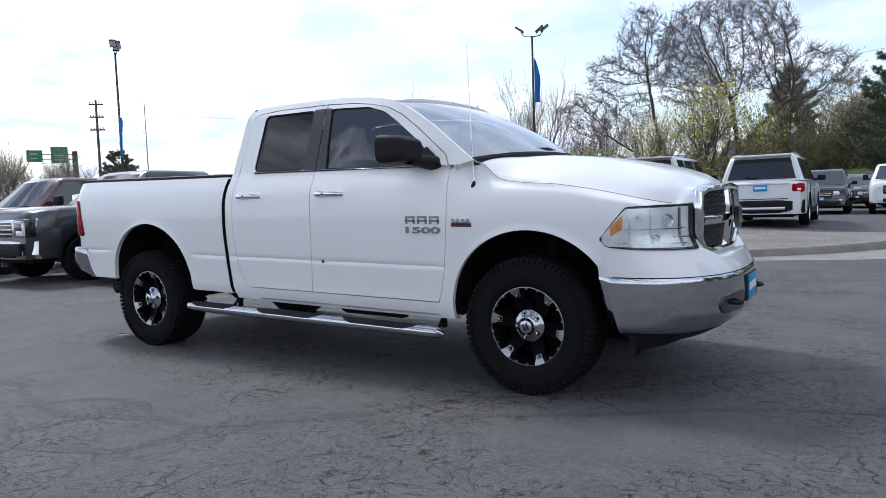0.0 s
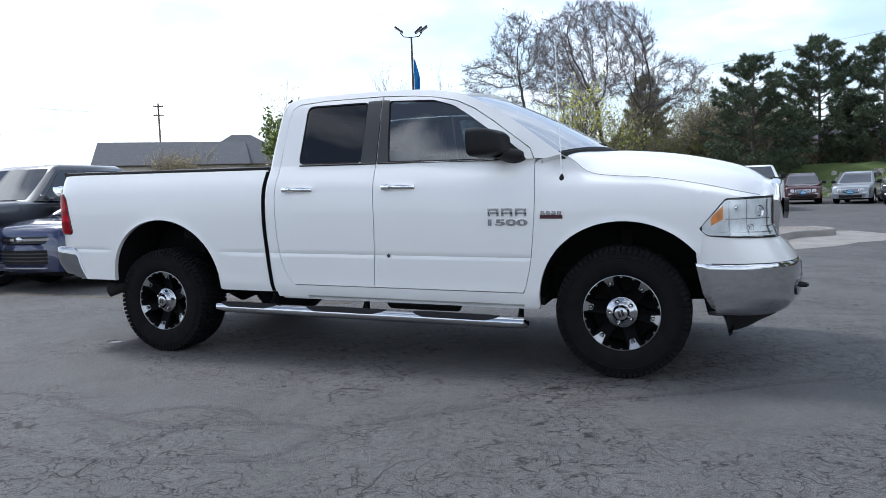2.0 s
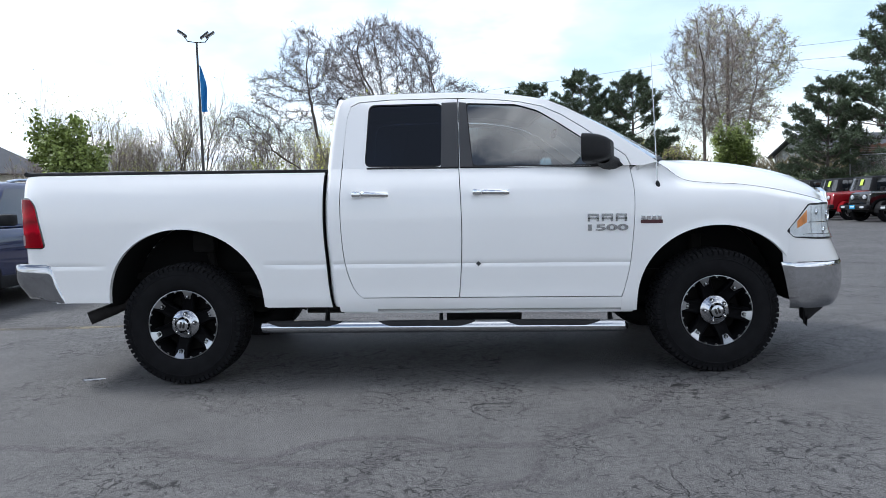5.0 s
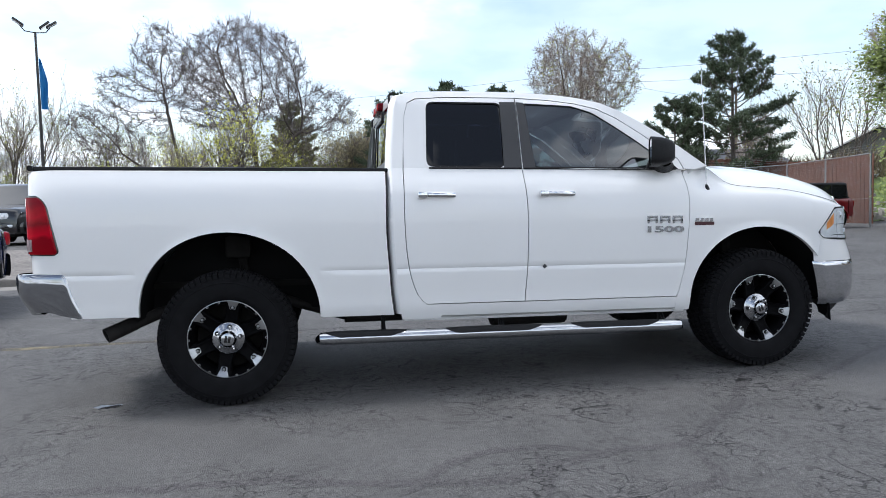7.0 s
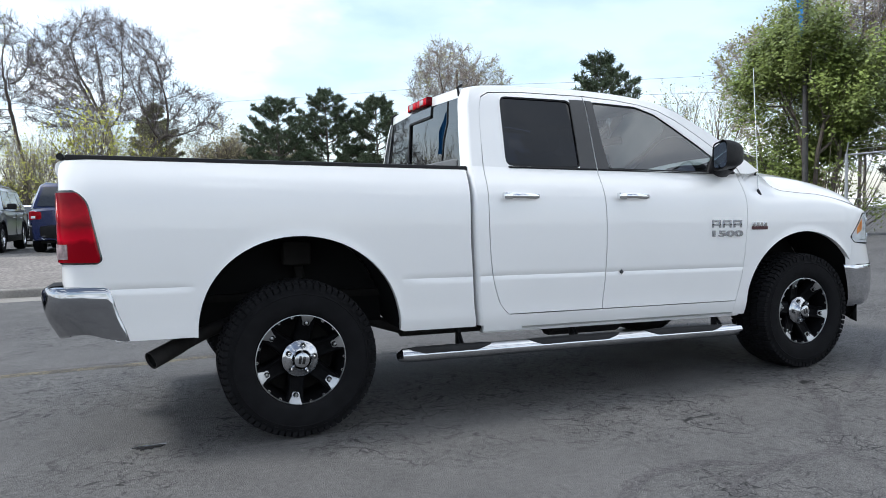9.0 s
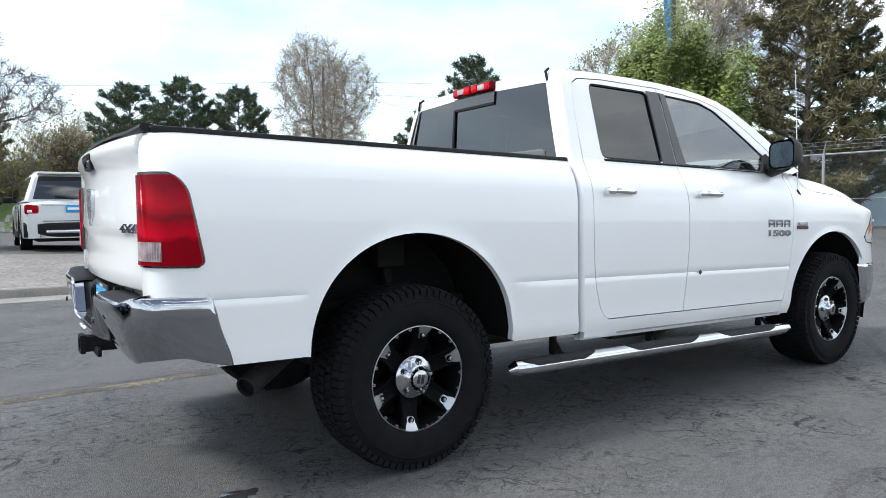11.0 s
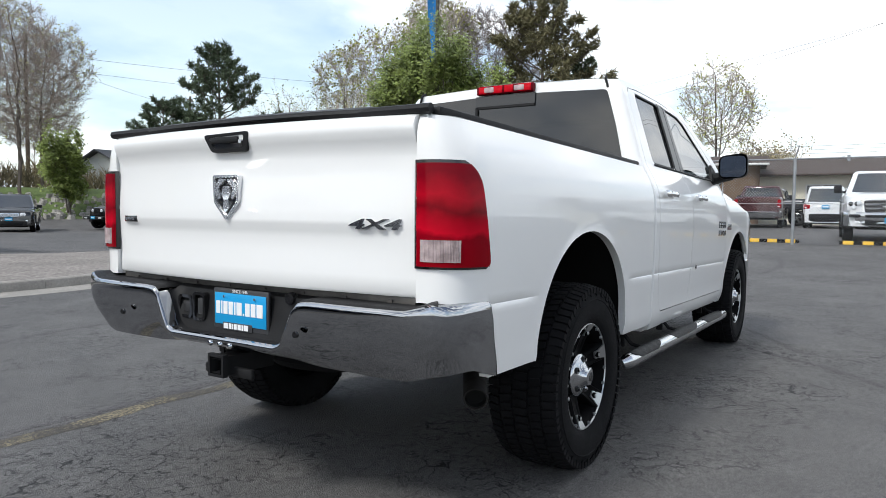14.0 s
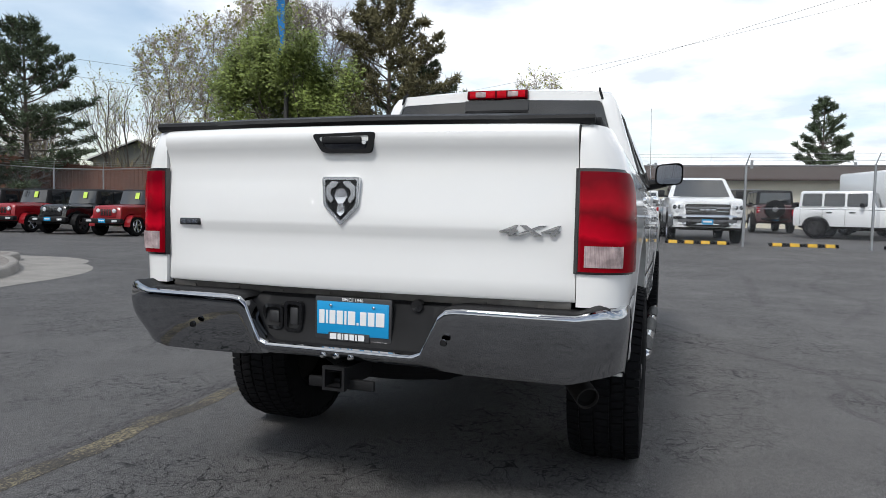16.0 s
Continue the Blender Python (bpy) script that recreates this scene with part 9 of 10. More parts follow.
# ---- trees ----
class Soup:
    """Fast mesh from growing lists."""

    def __init__(self):
        self.v, self.f = [], []

    def tube(self, pts, radii, sides):
        base = len(self.v)
        n = len(pts)
        side = None
        for i, p in enumerate(pts):
            d = (pts[min(i + 1, n - 1)] - pts[max(i - 1, 0)])
            d = d.normalized() if d.length > 1e-9 else Vector((0, 0, 1))
            side = d.orthogonal().normalized() if side is None else (side - d * side.dot(d)).normalized()
            up = d.cross(side)
            for k in range(sides):
                a = 2 * math.pi * k / sides
                self.v.append(p + (side * math.cos(a) + up * math.sin(a)) * radii[i])
        for i in range(n - 1):
            for k in range(sides):
                a, b = base + i * sides + k, base + i * sides + (k + 1) % sides
                self.f.append((a, b, b + sides, a + sides))

    def quad(self, p, u, w):
        b = len(self.v)
        self.v += [p - u - w, p + u - w, p + u + w, p - u + w]
        self.f.append((b, b + 1, b + 2, b + 3))

    def tri(self, p, q, w):
        b = len(self.v)
        self.v += [p - w, p + w, q]
        self.f.append((b, b + 1, b + 2))

    def object(self, name, mat, parent, label=""):
        me = bpy.data.meshes.new(name)
        me.from_pydata(self.v, [], self.f)
        me.materials.append(mat)
        ob = new(name, me)
        ob.parent = parent
        if label:
            ob["label"] = label
        return ob


def rnd_dir(R):
    z = R.uniform(-1, 1)
    a = R.uniform(0, 2 * math.pi)
    s = math.sqrt(1 - z * z)
    return Vector((s * math.cos(a), s * math.sin(a), z))


def bare_tree(name, label, h, seed, trunks=1, spread=0.55, buds=0.0, levels=6, lean=(0, 0), bud_mat=None, fork=3, twig_r=0.011, thick=0.02, bud_size=0.06,
              bole=0.26, ratio=0.74, twig=None, up=0.10, fan=0.28, wide=1.0, clear=0.45):
    """A deciduous tree in early spring: limbs that fork again and again into fine twigs, a few buds."""
    R = random.Random(seed)
    t = thing(name, label, "tree", "trees round the lot")
    wood, twigs, bud = Soup(), Soup(), Soup()

    def grow(p, d, length, r, level):
        n = (6, 5, 4, 4, 3, 3, 2, 2)[level]
        pts, rad = [p.copy()], [r]
        for i in range(n):
            d = (d + rnd_dir(R) * (0.08 + 0.075 * min(level, 4)) + Vector((0, 0, up))).normalized()
            p = p + d * (length / n)
            pts.append(p.copy())
            rad.append(r * (1 - 0.36 * (i + 1) / n))
        if level < 4:
            wood.tube(pts, rad, (8, 6, 4, 3)[level])
        elif level >= levels - 1:
            twigs.tri(pts[0], pts[-1], pts[-1].cross(pts[0] + Vector((0.3, 0.2, 0.1))).normalized() * twig_r * (1.3 if level == levels else 1.8))
        else:
            twigs.tube(pts, [max(q, twig_r * (1.25 if level < levels else 1)) for q in rad], 3)
        if level >= levels:
            if R.random() < buds:
                for k in range(2):
                    q = pts[-1 - k] + rnd_dir(R) * 0.10
                    u = rnd_dir(R) * bud_size * R.uniform(0.6, 1.4)
                    bud.quad(q, u, u.orthogonal().normalized() * u.length * 0.8)
            return
        # the branch goes on as a leader
        nd = (d + rnd_dir(R) * (0.9 if level == 0 else 0.45) * spread).normalized()
        grow(pts[-1], nd, length * ratio * R.uniform(0.85, 1.1), rad[-1], level + 1)
        kids = fork
        a0 = R.uniform(0, 6.28)
        for k in range(kids):
            at = (clear if level == 0 else 0.25) + ((1 - clear) if level == 0 else 0.72) * (k + R.random()) / kids
            i = min(n - 1, int(at * n))
            base = pts[i].lerp(pts[i + 1], min(1.0, at * n - i))
            ax = (pts[i + 1] - pts[i]).normalized()
            s1 = ax.orthogonal().normalized()
            s2 = ax.cross(s1)
            a = a0 + k * 2.4 + R.uniform(-0.5, 0.5)
            side = s1 * math.cos(a) + s2 * math.sin(a)
            ang = spread * R.uniform(0.75, 1.3)
            nd = (ax * math.cos(ang) + side * math.sin(ang)).normalized()
            grow(base, nd, length * ratio * R.uniform(0.65, 1.1) * (1.15 if level == 0 else 1), rad[i] * R.uniform(0.50, 0.70), level + 1)

    for k in range(trunks):
        a = 2 * math.pi * k / max(1, trunks) + R.random()
        m = fan if trunks > 1 else 0
        d = Vector((lean[0] + m * math.cos(a), lean[1] + m * math.sin(a), 1)).normalized()
        grow(Vector((0.3 * math.cos(a) * (trunks > 1), 0.3 * math.sin(a) * (trunks > 1), -0.3)), d, h * bole * R.uniform(0.9, 1.1), h * thick, 0)
    top = max(v.z for v in twigs.v)
    for s in (wood.v, twigs.v, bud.v):
        for v in s:
            v *= h / top
            k = 1 + (wide - 1) * min(1.0, max(0.0, v.z / h) / 0.3)
            v.x, v.y = v.x * k, v.y * k
    wood.object("trunk", BARK, t)
    tw = twigs.object("crown", twig or TWIG, t)
    tw["kind"] = "stuff"
    if bud.v:
        b = bud.object("foliage", bud_mat or BUD, t, "scattered yellow-green spring buds")
        b["kind"] = "stuff"
    return t


def pine(name, label, h, r, seed, mat=PINE, shape=1.0, clear=0.12, dense=1.0, gap=0.25):
    """A pine: whorls of upswept boughs, with puffs of needles along their outer halves."""
    R = random.Random(seed)
    t = thing(name, label, "tree", "trees round the lot")
    wood, needles = Soup(), Soup()
    bend = Vector((R.uniform(-0.02, 0.02), R.uniform(-0.02, 0.02), 1))
    wood.tube([bend * (h * k / 8) - Vector((0, 0, 0.2 if k == 0 else 0)) for k in range(9)], [h * 0.017 * (1 - 0.9 * k / 8) for k in range(9)], 8)

    def puff(c, axis, size):
        for m in range(int(20 * dense)):
            dd = (axis * 0.45 + rnd_dir(R)).normalized()
            w = dd.orthogonal().normalized()
            w = (w * math.cos(m) + dd.cross(w) * math.sin(m)) * size * 0.11
            o = c + rnd_dir(R) * size * 0.35
            needles.tri(o, o + dd * size * R.uniform(0.7, 1.1), w)
    z = clear * h
    while z < h * 0.97:
        f = max(0.0, (z / h - clear) / (1 - clear))
        reach = r * shape * min(0.72 + 1.6 * f, 1.0) * max(0.0, 1 - f ** 1.9) ** 0.8
        reach = max(reach, 0.35)
        n = R.choice((4, 5, 5, 6))
        a0 = R.uniform(0, 6.28)
        for k in range(n):
            if R.random() < gap:
                continue
            a = a0 + 2 * math.pi * k / n + R.uniform(-0.35, 0.35)
            L = reach * R.uniform(0.70, 1.12)
            p = bend * z
            d = Vector((math.cos(a), math.sin(a), -0.12 + 0.55 * f + R.uniform(-0.15, 0.15))).normalized()
            pts = [p.copy()]
            for i in range(5):
                d = (d + Vector((0, 0, 0.10)) + rnd_dir(R) * 0.12).normalized()
                p = p + d * L / 5
                pts.append(p.copy())
            wood.tube(pts, [0.050 * (1 - f * 0.6) * (1 - 0.8 * i / 5) * h / 10 + 0.006 for i in range(6)], 4)
            m = max(4, int(L * 4.0 * dense))
            for q in range(m):
                u = 0.30 + 0.70 * (q + 0.5) / m
                i = min(4, int(u * 5))
                base = pts[i].lerp(pts[i + 1], min(1.0, u * 5 - i))
                side = Vector((-d.y, d.x, 0)) * (1 if q % 2 else -1)
                tip = base + (side * R.uniform(0.4, 1.0) + d * 0.6 + Vector((0, 0, R.uniform(0.0, 0.5)))) * (0.25 + 0.20 * L * (1.15 - u))
                wood.tube([base, tip], [0.012, 0.006], 3)
                for c in (tip, base.lerp(tip, 0.55) + Vector((0, 0, 0.06))):
                    if R.random() < 0.82:
                        puff(c, (d + Vector((0, 0, 0.9))).normalized(), R.uniform(0.24, 0.38) * (h / 10) ** 0.4)
            puff(pts[-1], (d + Vector((0, 0, 0.6))).normalized(), 0.36 * (h / 10) ** 0.4)
        z += h * R.uniform(0.034, 0.050)
    for m in range(4):
        puff(bend * h * (0.99 - 0.02 * m), Vector((0, 0, 1)), 0.34)
    wood.object("trunk", BARK, t)
    n = needles.object("crown", mat, t)
    n["kind"] = "stuff"
    return t


def leafy(name, label, h, r, seed, mat=LEAF, count=9000, base=0.16, size=0.11, skirt=0):
    """A leafing tree: limbs with clumps of single leaves, with gaps between the clumps."""
    R = random.Random(seed)
    t = thing(name, label, "tree", "trees round the lot")
    wood, leaves = Soup(), Soup()
    tips = []

    def grow(p, d, length, rad, level):
        pts, rr = [p.copy()], [rad]
        for i in range(4):
            d = (d + rnd_dir(R) * 0.18 + Vector((0, 0, 0.10))).normalized()
            p = p + d * length / 4
            pts.append(p.copy())
            rr.append(rad * (1 - 0.45 * (i + 1) / 4))
        wood.tube(pts, rr, 6 if level < 2 else 4)
        if level >= 1:
            tips.extend(pts[2:])
        if level >= 4:
            return
        for k in range(4):
            i = R.randint(1, 4)
            side = rnd_dir(R)
            nd = (d * 0.75 + side * 0.75).normalized()
            grow(pts[i], nd, length * R.uniform(0.5, 0.75), rr[i] * 0.6, level + 1)
    for k in range(3):
        grow(Vector((0, 0, -0.2)), Vector((R.uniform(-0.35, 0.35), R.uniform(-0.35, 0.35), 1)).normalized(), h * 0.46, h * 0.016, 0)
    box_r = max(max(abs(p.x), abs(p.y)) for p in tips)
    top = max(p.z for p in tips)
    for s in (wood.v, tips):
        for v in s:
            v.x, v.y = v.x * r / box_r, v.y * r / box_r
            v.z = v.z * h / top * 0.97
    for k in range(skirt):          # low shoots round the foot
        a, z = R.uniform(0, 6.28), h * R.uniform(0.02, 0.38)
        q = r * (0.55 + 0.6 * z / h) * math.sqrt(R.uniform(0.1, 1.0))
        tips.append(Vector((q * math.cos(a), q * math.sin(a), z)))
        wood.tube([Vector((q * 0.4 * math.cos(a), q * 0.4 * math.sin(a), -0.1)), tips[-1]], [0.02, 0.008], 4)
    per = max(1, count // len(tips))
    for p in tips:
        if p.z < h * base:
            continue
        for k in range(per):
            q = p + rnd_dir(R) * R.uniform(0.05, 0.55) * (h / 10)
            u = rnd_dir(R) * size * R.uniform(0.6, 1.3)
            leaves.quad(q, u, u.orthogonal().normalized() * u.length * 0.62)
    wood.object("trunk", BARK, t)
    b = leaves.object("crown", mat, t)
    b["kind"] = "stuff"
    return t


def put(t, x, y, turn=0.0, scale=1.0):
    t.matrix_basis = pose(x, y, ground_z(x, y), 0, 0, turn) @ Matrix.Scale(scale, 4)
    return t


def again(t, x, y, turn, scale, label=""):
    base = t.matrix_basis.to_scale().x
    c = copy_thing(t, pose(x, y, ground_z(x, y), 0, 0, turn) @ Matrix.Scale(scale / base, 4))
    if label:
        c["label"] = label
    return c


def crown_tree(name, label, seed, stems, lobes, count=900, step=0.5, kill=0.95, twigs_per=6, twig_len=0.9, twig_r=0.010, tip=0.014, mat=None, buds=0.0, bud_mat=None, bud_size=0.06, bud_low=99.0, droop=0.0):
    """A bare tree whose limbs grow towards points spread through its crown, lobe by lobe, and end in fans of fine twigs."""
    R = random.Random(seed)
    G = np.random.default_rng(seed)
    t = thing(name, label, "tree", "trees round the lot")
    pos, par = [], []
    for stem in stems:
        last = -1
        for (x0, y0, z0), (x1, y1, z1) in zip(stem, stem[1:]):
            a, b = Vector((x0, y0, z0)), Vector((x1, y1, z1))
            n = max(2, int((b - a).length / step))
            for k in range(n):
                p = a.lerp(b, k / n) + Vector((R.uniform(-1, 1), R.uniform(-1, 1), 0)) * 0.06
                if last < 0 and pos:
                    last = min(range(len(pos)), key=lambda q: (pos[q] - p).length)
                pos.append(p)
                par.append(last)
                last = len(pos) - 1
    size = [c[3] * c[4] * c[5] for c in lobes]
    goals = []
    for c, v in zip(lobes, size):
        m = int(count * v / sum(size))
        d = G.normal(size=(m, 3))
        d /= np.linalg.norm(d, axis=1)[:, None]
        d *= G.uniform(0.25, 1.0, size=(m, 1)) ** 0.45
        goals.append(d * np.array(c[3:6]) + np.array(c[:3]))
    goals = np.concatenate(goals)
    P = np.array([tuple(p) for p in pos])
    dist = np.linalg.norm(goals[:, None] - P[None], axis=2)
    near, far = dist.argmin(1), dist.min(1)
    kids = collections.Counter()
    for _ in range(90):
        pull = collections.defaultdict(lambda: np.zeros(3))
        for g, n in enumerate(near):
            pull[int(n)] += (goals[g] - P[n]) / max(far[g], 1e-3)
        fresh = []
        for n, v in pull.items():
            if kids[n] >= 3:
                continue
            v = v / max(np.linalg.norm(v), 1e-6) + G.normal(size=3) * 0.10 + np.array((0, 0, 0.06 - droop))
            fresh.append(P[n] + v / np.linalg.norm(v) * step)
            par.append(n)
            kids[n] += 1
        if not fresh:
            break
        fresh = np.array(fresh)
        base = len(P)
        P = np.concatenate([P, fresh])
        d = np.linalg.norm(goals[:, None] - fresh[None], axis=2)
        better = d.min(1) < far
        near = np.where(better, d.argmin(1) + base, near)
        far = np.minimum(far, d.min(1))
        keep = far > kill
        goals, near, far = goals[keep], near[keep], far[keep]
        if not len(goals):
            break
    n = len(P)
    flow, children = [0.0] * n, [[] for _ in range(n)]
    for k in range(n - 1, -1, -1):
        flow[k] = max(flow[k], tip ** 2.05)
        if par[k] >= 0:
            flow[par[k]] += flow[k]
            children[par[k]].append(k)
    rad = [f ** (1 / 2.05) for f in flow]
    V = [Vector(p) for p in P]
    wood, fine, bud = Soup(), Soup(), Soup()
    todo = [k for k in range(n) if par[k] < 0]
    while todo:
        k = todo.pop()
        chain = [par[k], k] if par[k] >= 0 else [k]
        while children[chain[-1]]:
            c = sorted(children[chain[-1]], key=lambda q: -flow[q])
            todo += c[1:]
            chain.append(c[0])
        rr = [rad[q] for q in chain]
        if par[k] >= 0:
            rr[0] = rr[1] * 1.1
        if len(chain) > 1:
            (wood if rr[0] > 0.045 else fine).tube([V[q] for q in chain], rr, 8 if rr[0] > 0.15 else 5 if rr[0] > 0.06 else 3)
    for k in range(n):
        if rad[k] > tip * 3.2 or par[k] < 0:
            continue
        d = (V[k] - V[par[k]]).normalized()
        for _ in range(twigs_per if not children[k] else max(1, twigs_per // 2)):
            a = V[k].lerp(V[par[k]], R.random())
            e = (d * 0.9 + rnd_dir(R) * 0.75 + Vector((0, 0, 0.15 - droop * 3))).normalized()
            q = a + e * twig_len * R.uniform(0.5, 1.2)
            fine.tri(a, q, e.cross(rnd_dir(R)).normalized() * twig_r)
            for _ in range(2):
                m = a.lerp(q, R.uniform(0.25, 0.85))
                e2 = (e + rnd_dir(R) * 0.7).normalized()
                q2 = m + e2 * twig_len * R.uniform(0.25, 0.6)
                fine.tri(m, q2, e2.cross(rnd_dir(R)).normalized() * twig_r * 0.8)
                if R.random() < (buds if a.z < bud_low else buds * 0.15):
                    u = rnd_dir(R) * bud_size * R.uniform(0.5, 1.4)
                    bud.quad(q2, u, u.orthogonal().normalized() * u.length * 0.8)
    wood.object("trunk", BARK, t)
    fine.object("crown", mat or TWIG, t)["kind"] = "stuff"
    if bud.v:
        bud.object("foliage", bud_mat or BUD, t, "scattered yellow-green spring buds")["kind"] = "stuff"
    return t


big = put(crown_tree("tree", "huge bare spreading cottonwood with dark limbs", 11, [[(0.9, 0, -0.4), (0.6, 0, 4.2), (0.1, 0, 8.0)], [(0.7, 0, 4.0), (2.6, 0.8, 6.2), (4.6, 1.5, 8.0)]],
                     [(-0.1, 0, 12.3, 5.3, 5.0, 4.5), (5.6, 2.2, 9.4, 3.6, 3.6, 2.5), (-3.2, 0.5, 9.4, 3.2, 3.2, 2.2)], count=3400, kill=0.72, twigs_per=18, twig_len=0.90, twig_r=0.0145, tip=0.0145, mat=TWIG_DARK), -4.6, 55.0)
left = put(crown_tree("tree", "bare forked tree leaning over the lot", 23, [[(0.2, 0, -0.4), (-0.2, 0, 4.5), (-1.0, 0, 9.5), (-1.3, 0, 12.0)], [(0.0, 0, 2.2), (-2.6, 0, 4.6), (-5.2, -0.2, 6.4)]],
                      [(-1.3, 0, 13.2, 2.7, 2.7, 3.6), (-4.2, 0, 11.4, 2.4, 2.4, 2.0), (-6.2, -0.4, 8.0, 2.8, 2.8, 2.3), (-2.6, 0.4, 8.2, 2.0, 2.2, 2.0)], count=1900, kill=0.72, twigs_per=18, twig_len=0.90, twig_r=0.0145, tip=0.0145, mat=TWIG_DARK, buds=0.03), -10.2, 56.0)
lime = put(bare_tree("tree", "slender tree with fresh yellow-green leaves", 10.8, 29, trunks=4, spread=0.42, buds=0.20, levels=5, fork=3, thick=0.010, twig_r=0.009, bole=0.34, bud_mat=LIME, bud_size=0.075, fan=0.22, twig=TWIG_PALE), -5.6, 51.5)
willow = put(crown_tree("tree", "tall budding tree with fine pale twigs", 35, [[(-0.4, 0, -0.4), (-1.2, 0, 6.0), (-2.0, 0, 10.0)], [(0.5, 0, -0.4), (1.0, 0.4, 6.0), (2.2, 0.8, 10.5)], [(0, 0.4, -0.4), (0.1, -0.3, 8.0)]],
                        [(-1.6, 0, 12.6, 3.4, 3.4, 4.4), (2.4, 0.6, 12.2, 3.2, 3.2, 3.6), (0, 0, 7.6, 3.6, 3.4, 2.8)], count=2000, kill=0.75, twigs_per=20, twig_len=0.85, twig_r=0.0145, tip=0.011, mat=TWIG_PALE, buds=0.20, bud_size=0.07), 26.3, 56.6)
fan = put(crown_tree("tree", "broad vase-shaped tree far behind the office", 39, [[(0, 0, -0.4), (0, 0, 4.0)], [(0, 0, 3.4), (-2.5, 0, 8.5)], [(0, 0, 3.4), (2.5, 0.5, 8.5)]],
                     [(-2.4, 0, 13.2, 4.8, 4.4, 5.2), (3.4, 0, 12.6, 4.2, 4.2, 4.8)], count=1500, step=0.7, kill=1.1, twigs_per=10, twig_len=1.3, twig_r=0.024, tip=0.018, mat=TWIG_PALE, buds=0.25, bud_size=0.10), 84.7, 15.1)
young = put(crown_tree("tree", "slender bare tree with a straight trunk on the rocky bank", 43, [[(0, 0, -0.3), (0.05, 0, 3.6), (0.0, 0, 8.0)]],
                       [(0, 0, 8.6, 2.9, 2.9, 4.6)], count=1100, kill=0.65, step=0.4, twigs_per=12, twig_len=0.8, twig_r=0.013, tip=0.011, mat=TWIG), 18.9, 43.5)
again(young, 21.6, 46.0, 120, 0.95)
sapling = put(bare_tree("tree", "slim bare tree with pale spring buds", 10.0, 47, trunks=3, spread=0.36, buds=0.22, levels=5, fork=3, thick=0.009, twig_r=0.009, bud_size=0.038, twig=TWIG_PALE, bole=0.34), -26.0, 60.0)
sapling2 = put(bare_tree("tree", "bushy bare tree with brown twigs", 9.0, 58, trunks=4, spread=0.42, buds=0.12, levels=5, fork=3, thick=0.009, twig_r=0.009, bud_size=0.038, bole=0.32), -21.0, 63.0)
olive = put(bare_tree("tree", "dense brown-green budding shrub", 9.4, 93, trunks=6, spread=0.45, buds=0.38, levels=5, fork=3, thick=0.008, twig_r=0.010, bud_mat=OLIVE, bud_size=0.07, bole=0.34, fan=0.30), 4.4, 57.0)
again(olive, 7.0, 58.0, 80, 0.95)
again(olive, 9.4, 57.5, 170, 0.85)
again(olive, 84.3, 9.6, 60, 1.15, "olive budding tree far behind the office")
again(olive, -50.7, 56.0, 120, 0.88, "hazy olive budding tree before the long building")
again(lime, -9.6, 51.0, 70, 0.75)
again(lime, -2.0, 53.0, 160, 0.7)
for i, (x, y, s) in enumerate(((-31, 56, 1.1), (-29, 62, 1.0), (-23.5, 58, 1.15), (-18.0, 62, 1.05), (-14.5, 66, 0.9), (-34, 66, 1.1), (-8.5, 66, 0.9), (2.5, 64, 1.0), (-1.5, 66, 1.1), (5.0, 68, 0.9), (33.0, 33.0, 1.15), (30.5, 38.0, 0.95), (21.0, 62, 0.9), (-40, 62, 0.9))):
    again(sapling if i % 2 == 0 else sapling2, x, y, 47 * i, s * (1.22 if x < -10 else 1.0))
again(willow, 43.5, 36.0, 80, 0.92)
again(willow, 47.5, 31.5, 200, 1.15)
again(big, 49.5, 28.0, 100, 1.05)
again(sapling2, 8.5, 62, 20, 0.9)
for i, (x, y, s) in enumerate(((-55, 30, 0.85), (-60, 27.5, 0.95), (-59, 25, 0.9), (-62, 23.5, 1.0), (-66, 34.5, 0.95), (-70, 30, 1.0), (-64, 40, 0.7), (-72, 52, 0.8), (-84, 44, 0.8), (-95, 60, 0.9), (-80, 88, 1.0), (-78, 70, 0.8), (-100, 42, 0.9), (-86, 80, 1.0), (70, -30, 0.9), (74, -5, 0.8), (60, 8, 0.9))):
    again(sapling2, x, y, 61 * i, s, "small bare tree far away")

shrub = put(bare_tree("tree", "yellow-green budding shrub under the big trees", 5.0, 71, trunks=5, spread=0.5, buds=0.22, levels=5, fork=3, thick=0.008, twig_r=0.008, bud_size=0.06, bole=0.34), -8.0, 54.0)
for i, (x, y, s) in enumerate(((-14, 53, 1.1), (-2.0, 52, 1.0), (-17.5, 55, 0.9), (0.8, 54, 1.1), (-11, 52, 0.9), (-5.2, 51, 0.9), (-20.5, 56, 1.0), (-24, 53, 1.0), (-27.5, 54, 1.05), (3.6, 57, 1.0), (19.6, 57, 1.2), (22.3, 60, 1.1))):
    again(shrub, x, y, 73 * i, s)

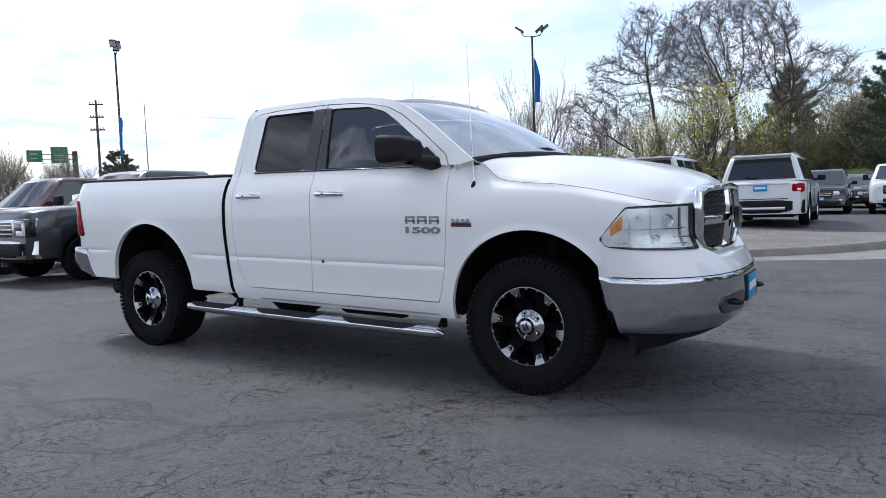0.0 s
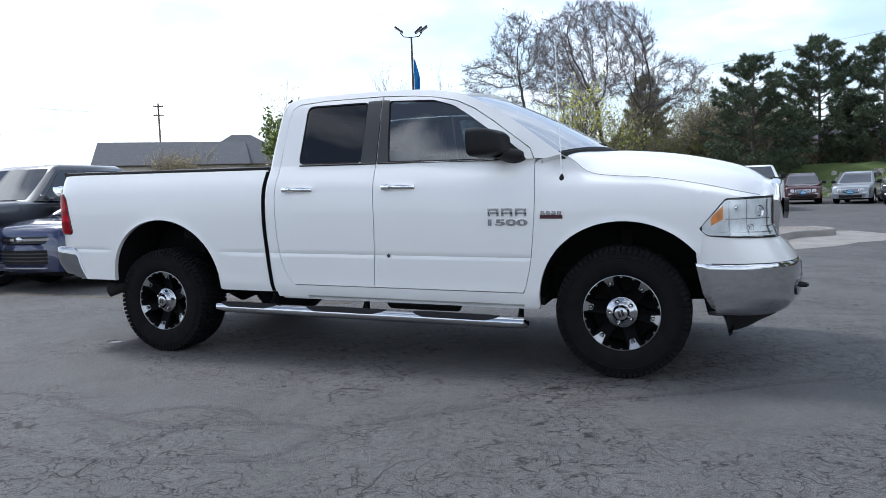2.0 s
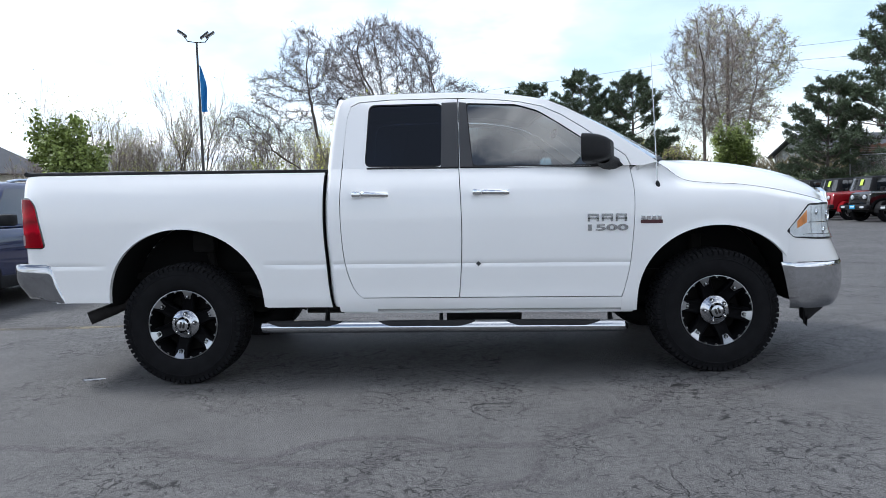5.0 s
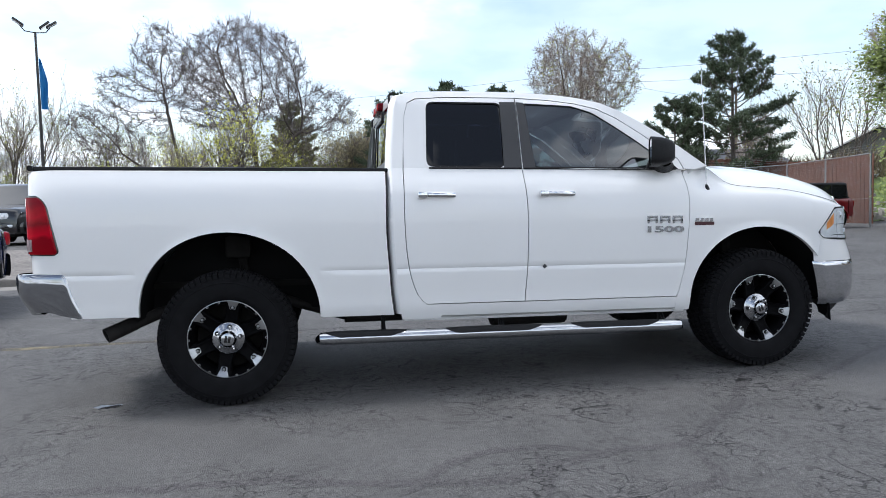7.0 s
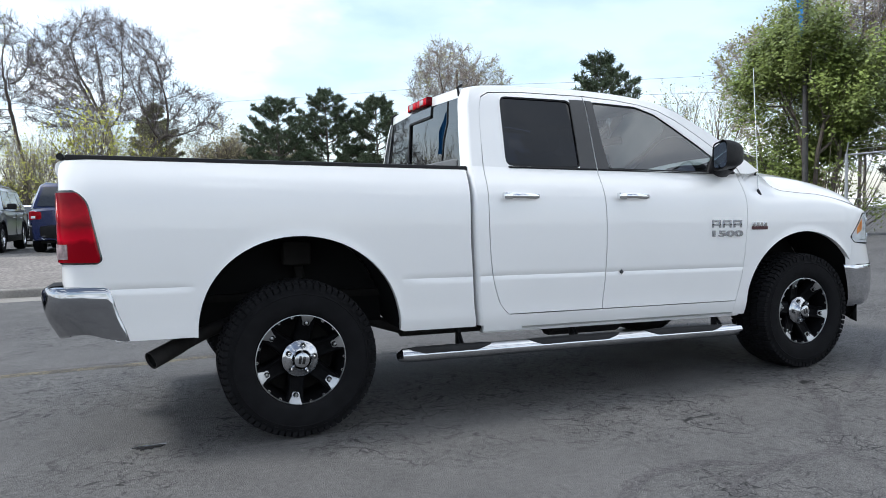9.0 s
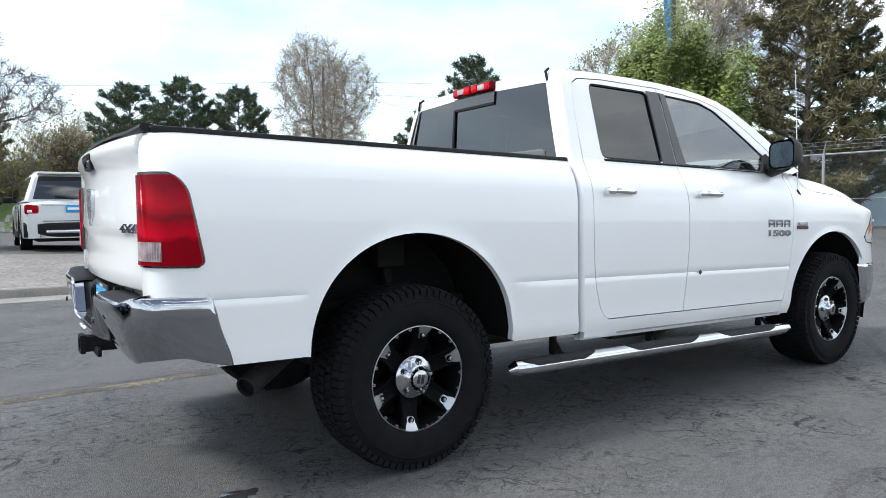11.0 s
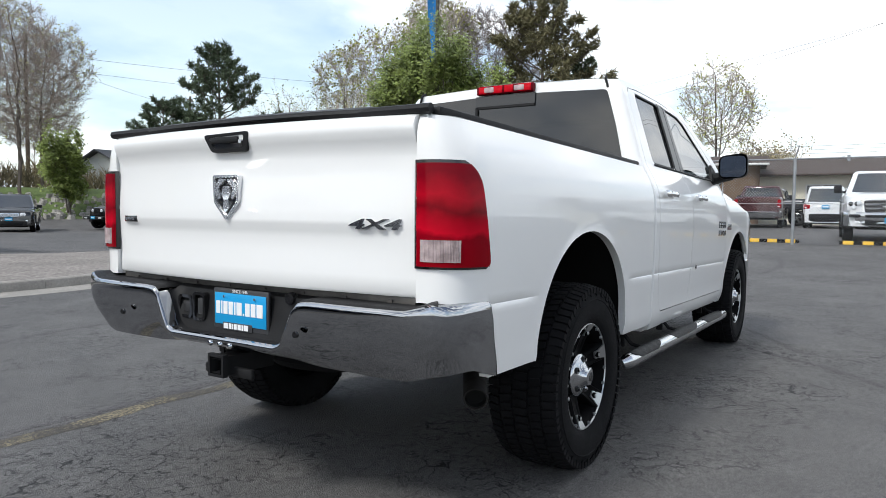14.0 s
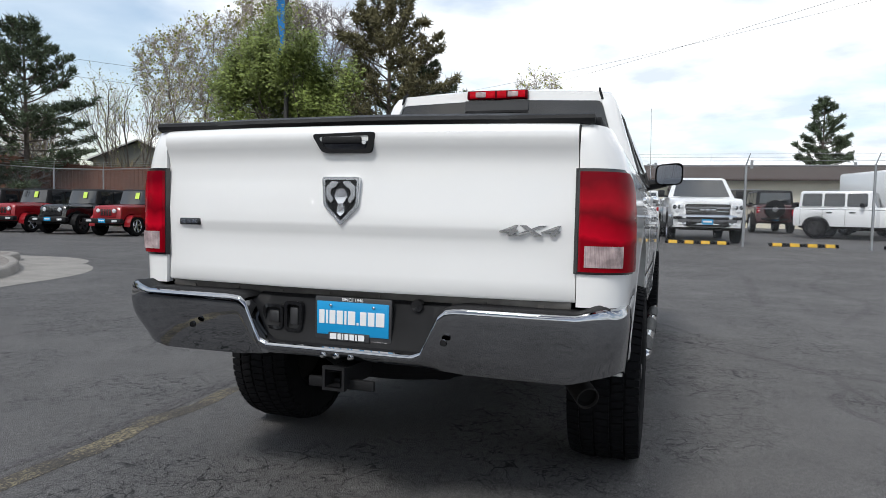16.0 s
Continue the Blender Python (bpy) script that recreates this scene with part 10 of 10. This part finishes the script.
p1 = put(pine("tree", "dark green pine with layered boughs", 9.5, 3.9, 101, gap=0.18, dense=1.0), 7.2, 47.1)
p2 = put(pine("tree", "dark green pine with a ragged top", 10.6, 4.1, 113, gap=0.20, dense=1.0), 12.0, 51.6)
p3 = put(pine("tree", "dense dark green pine beside the others", 9.9, 4.0, 127, gap=0.16, dense=1.05), 15.6, 49.5)
pb = put(pine("tree", "tall open pine with visible trunk", 10.8, 4.0, 131, clear=0.14, dense=0.95, gap=0.26, shape=1.05), 26.0, 33.2)
again(p1, 22.8, 34.6, 90, 0.78, "smaller pine beside the tall one")
pc = put(pine("tree", "big brownish pine with thick boughs", 11.8, 3.7, 149, mat=BROWN_PINE, clear=0.05, dense=1.0, gap=0.14, shape=1.1), 27.9, 12.2)
again(pb, 29.6, 11.0, 200, 0.78, "green pine beside the brownish one")
again(p3, 40.3, 11.6, 33, 0.72, "dark conifer behind the blue house")
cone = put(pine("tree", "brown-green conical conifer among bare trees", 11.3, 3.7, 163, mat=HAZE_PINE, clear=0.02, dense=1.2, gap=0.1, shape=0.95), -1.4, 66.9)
sp = put(pine("tree", "dark spruce behind the building", 11.5, 3.0, 171, clear=0.1, dense=1.0, gap=0.2), 65.5, -13.7)
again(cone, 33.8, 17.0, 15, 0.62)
again(p1, -70.2, 44.4, 10, 0.85, "dark pine far away")
again(p2, -73.0, 47.0, 10, 0.65, "dark pine far away")
again(p3, -80.0, 62.0, 10, 0.5, "dark pine far away")
again(p1, 58.0, 0.8, 100, 0.52, "dark pine behind the roof")
again(p2, 70.0, -3.0, 100, 0.5, "dark pine behind the roof")

maple = put(leafy("tree", "fresh green leafy tree by the fence", 10.2, 3.7, 201, count=90000, size=0.050, base=0.0, skirt=130), 22.4, 14.4)
bush = put(leafy("tree", "round green leafy tree", 6.2, 2.4, 211, count=20000, base=0.1, size=0.07), -16.7, 27.2)
again(bush, 19.9, 39.6, 40, 0.92, "dark green leafy shrub on the rocky bank")

# the bank behind the lot: a stony foot, grass above it, scrub along its crest
FOOT = [(-2.0, 46.5), (8.0, 43.2), (14.0, 41.0), (19.0, 39.0), (22.5, 36.5), (25.0, 31.0), (27.5, 24.0)]


def bank_at(u, v):
    """Point of the bank: u along its foot from 0 to 1, v metres in from the foot."""
    k = u * (len(FOOT) - 1)
    i = min(len(FOOT) - 2, int(k))
    a, b = Vector(FOOT[i]), Vector(FOOT[i + 1])
    d0 = (Vector(FOOT[min(i + 1, len(FOOT) - 1)]) - Vector(FOOT[max(i - 1, 0)])).normalized()
    d1 = (Vector(FOOT[min(i + 2, len(FOOT) - 1)]) - Vector(FOOT[i])).normalized()
    d = d0.lerp(d1, k - i)
    p = a.lerp(b, k - i) + Vector((-d.y, d.x)) * v
    return p.x, p.y, ground_z(p.x, p.y) + 0.02 + 1.5 * ramp(v, 0.0, 6.5) + 0.12 * noise.noise((p.x * 0.5, p.y * 0.5, 0)) * ramp(v, 0, 2)


bm = bmesh.new()
grid(bm, [[bank_at(u, v) for v in steps(0, 18, 25)] for u in steps(0, 1, 60)])
tagged(part("grass_bank", bm, GRASS), "patchy green grass bank under bare trees", "grass", kind="stuff")
R = random.Random(77)
stones = Soup()
for k in range(900):
    u, v = R.random(), 4.2 * R.random() ** 1.3
    c = Vector(bank_at(u, v))
    r = R.uniform(0.10, 0.30)
    ring = [c + Vector((math.cos(a) * r * R.uniform(0.8, 1.3), math.sin(a) * r * R.uniform(0.7, 1.1), R.uniform(-0.02, 0.06))) for a in steps(0, math.tau, 7)[:-1]]
    b = len(stones.v)
    stones.v += [q + Vector((0, 0, -0.10)) for q in ring] + [c.lerp(q, 0.6) + Vector((0, 0, r * R.uniform(0.5, 0.8))) for q in ring]
    stones.f += [(b + i, b + (i + 1) % 6, b + 6 + (i + 1) % 6, b + 6 + i) for i in range(6)] + [tuple(range(b + 6, b + 12))]
ob = stones.object("rocks", ROCK, None)
tagged(ob, "pale grey rocks scattered along the foot of the bank", "rocks", kind="stuff")
scrub = Soup()
for k in range(9000):
    u, v = R.random(), R.uniform(8.0, 17.0)
    x, y, z = bank_at(u, v)
    top = 1.0 + 2.2 * (0.5 + noise.noise((x * 0.25, y * 0.25, 5.0)))
    a = Vector((x, y, z + R.random() * top * 0.6))
    e = (rnd_dir(R) + Vector((0, 0, 1.3))).normalized()
    scrub.tri(a, a + e * R.uniform(0.5, 1.3), e.cross(rnd_dir(R)).normalized() * R.uniform(0.02, 0.07))
ob = scrub.object("scrub", SCRUB, None)
tagged(ob, "tangled brown scrub along the crest of the bank", "scrub", kind="stuff")
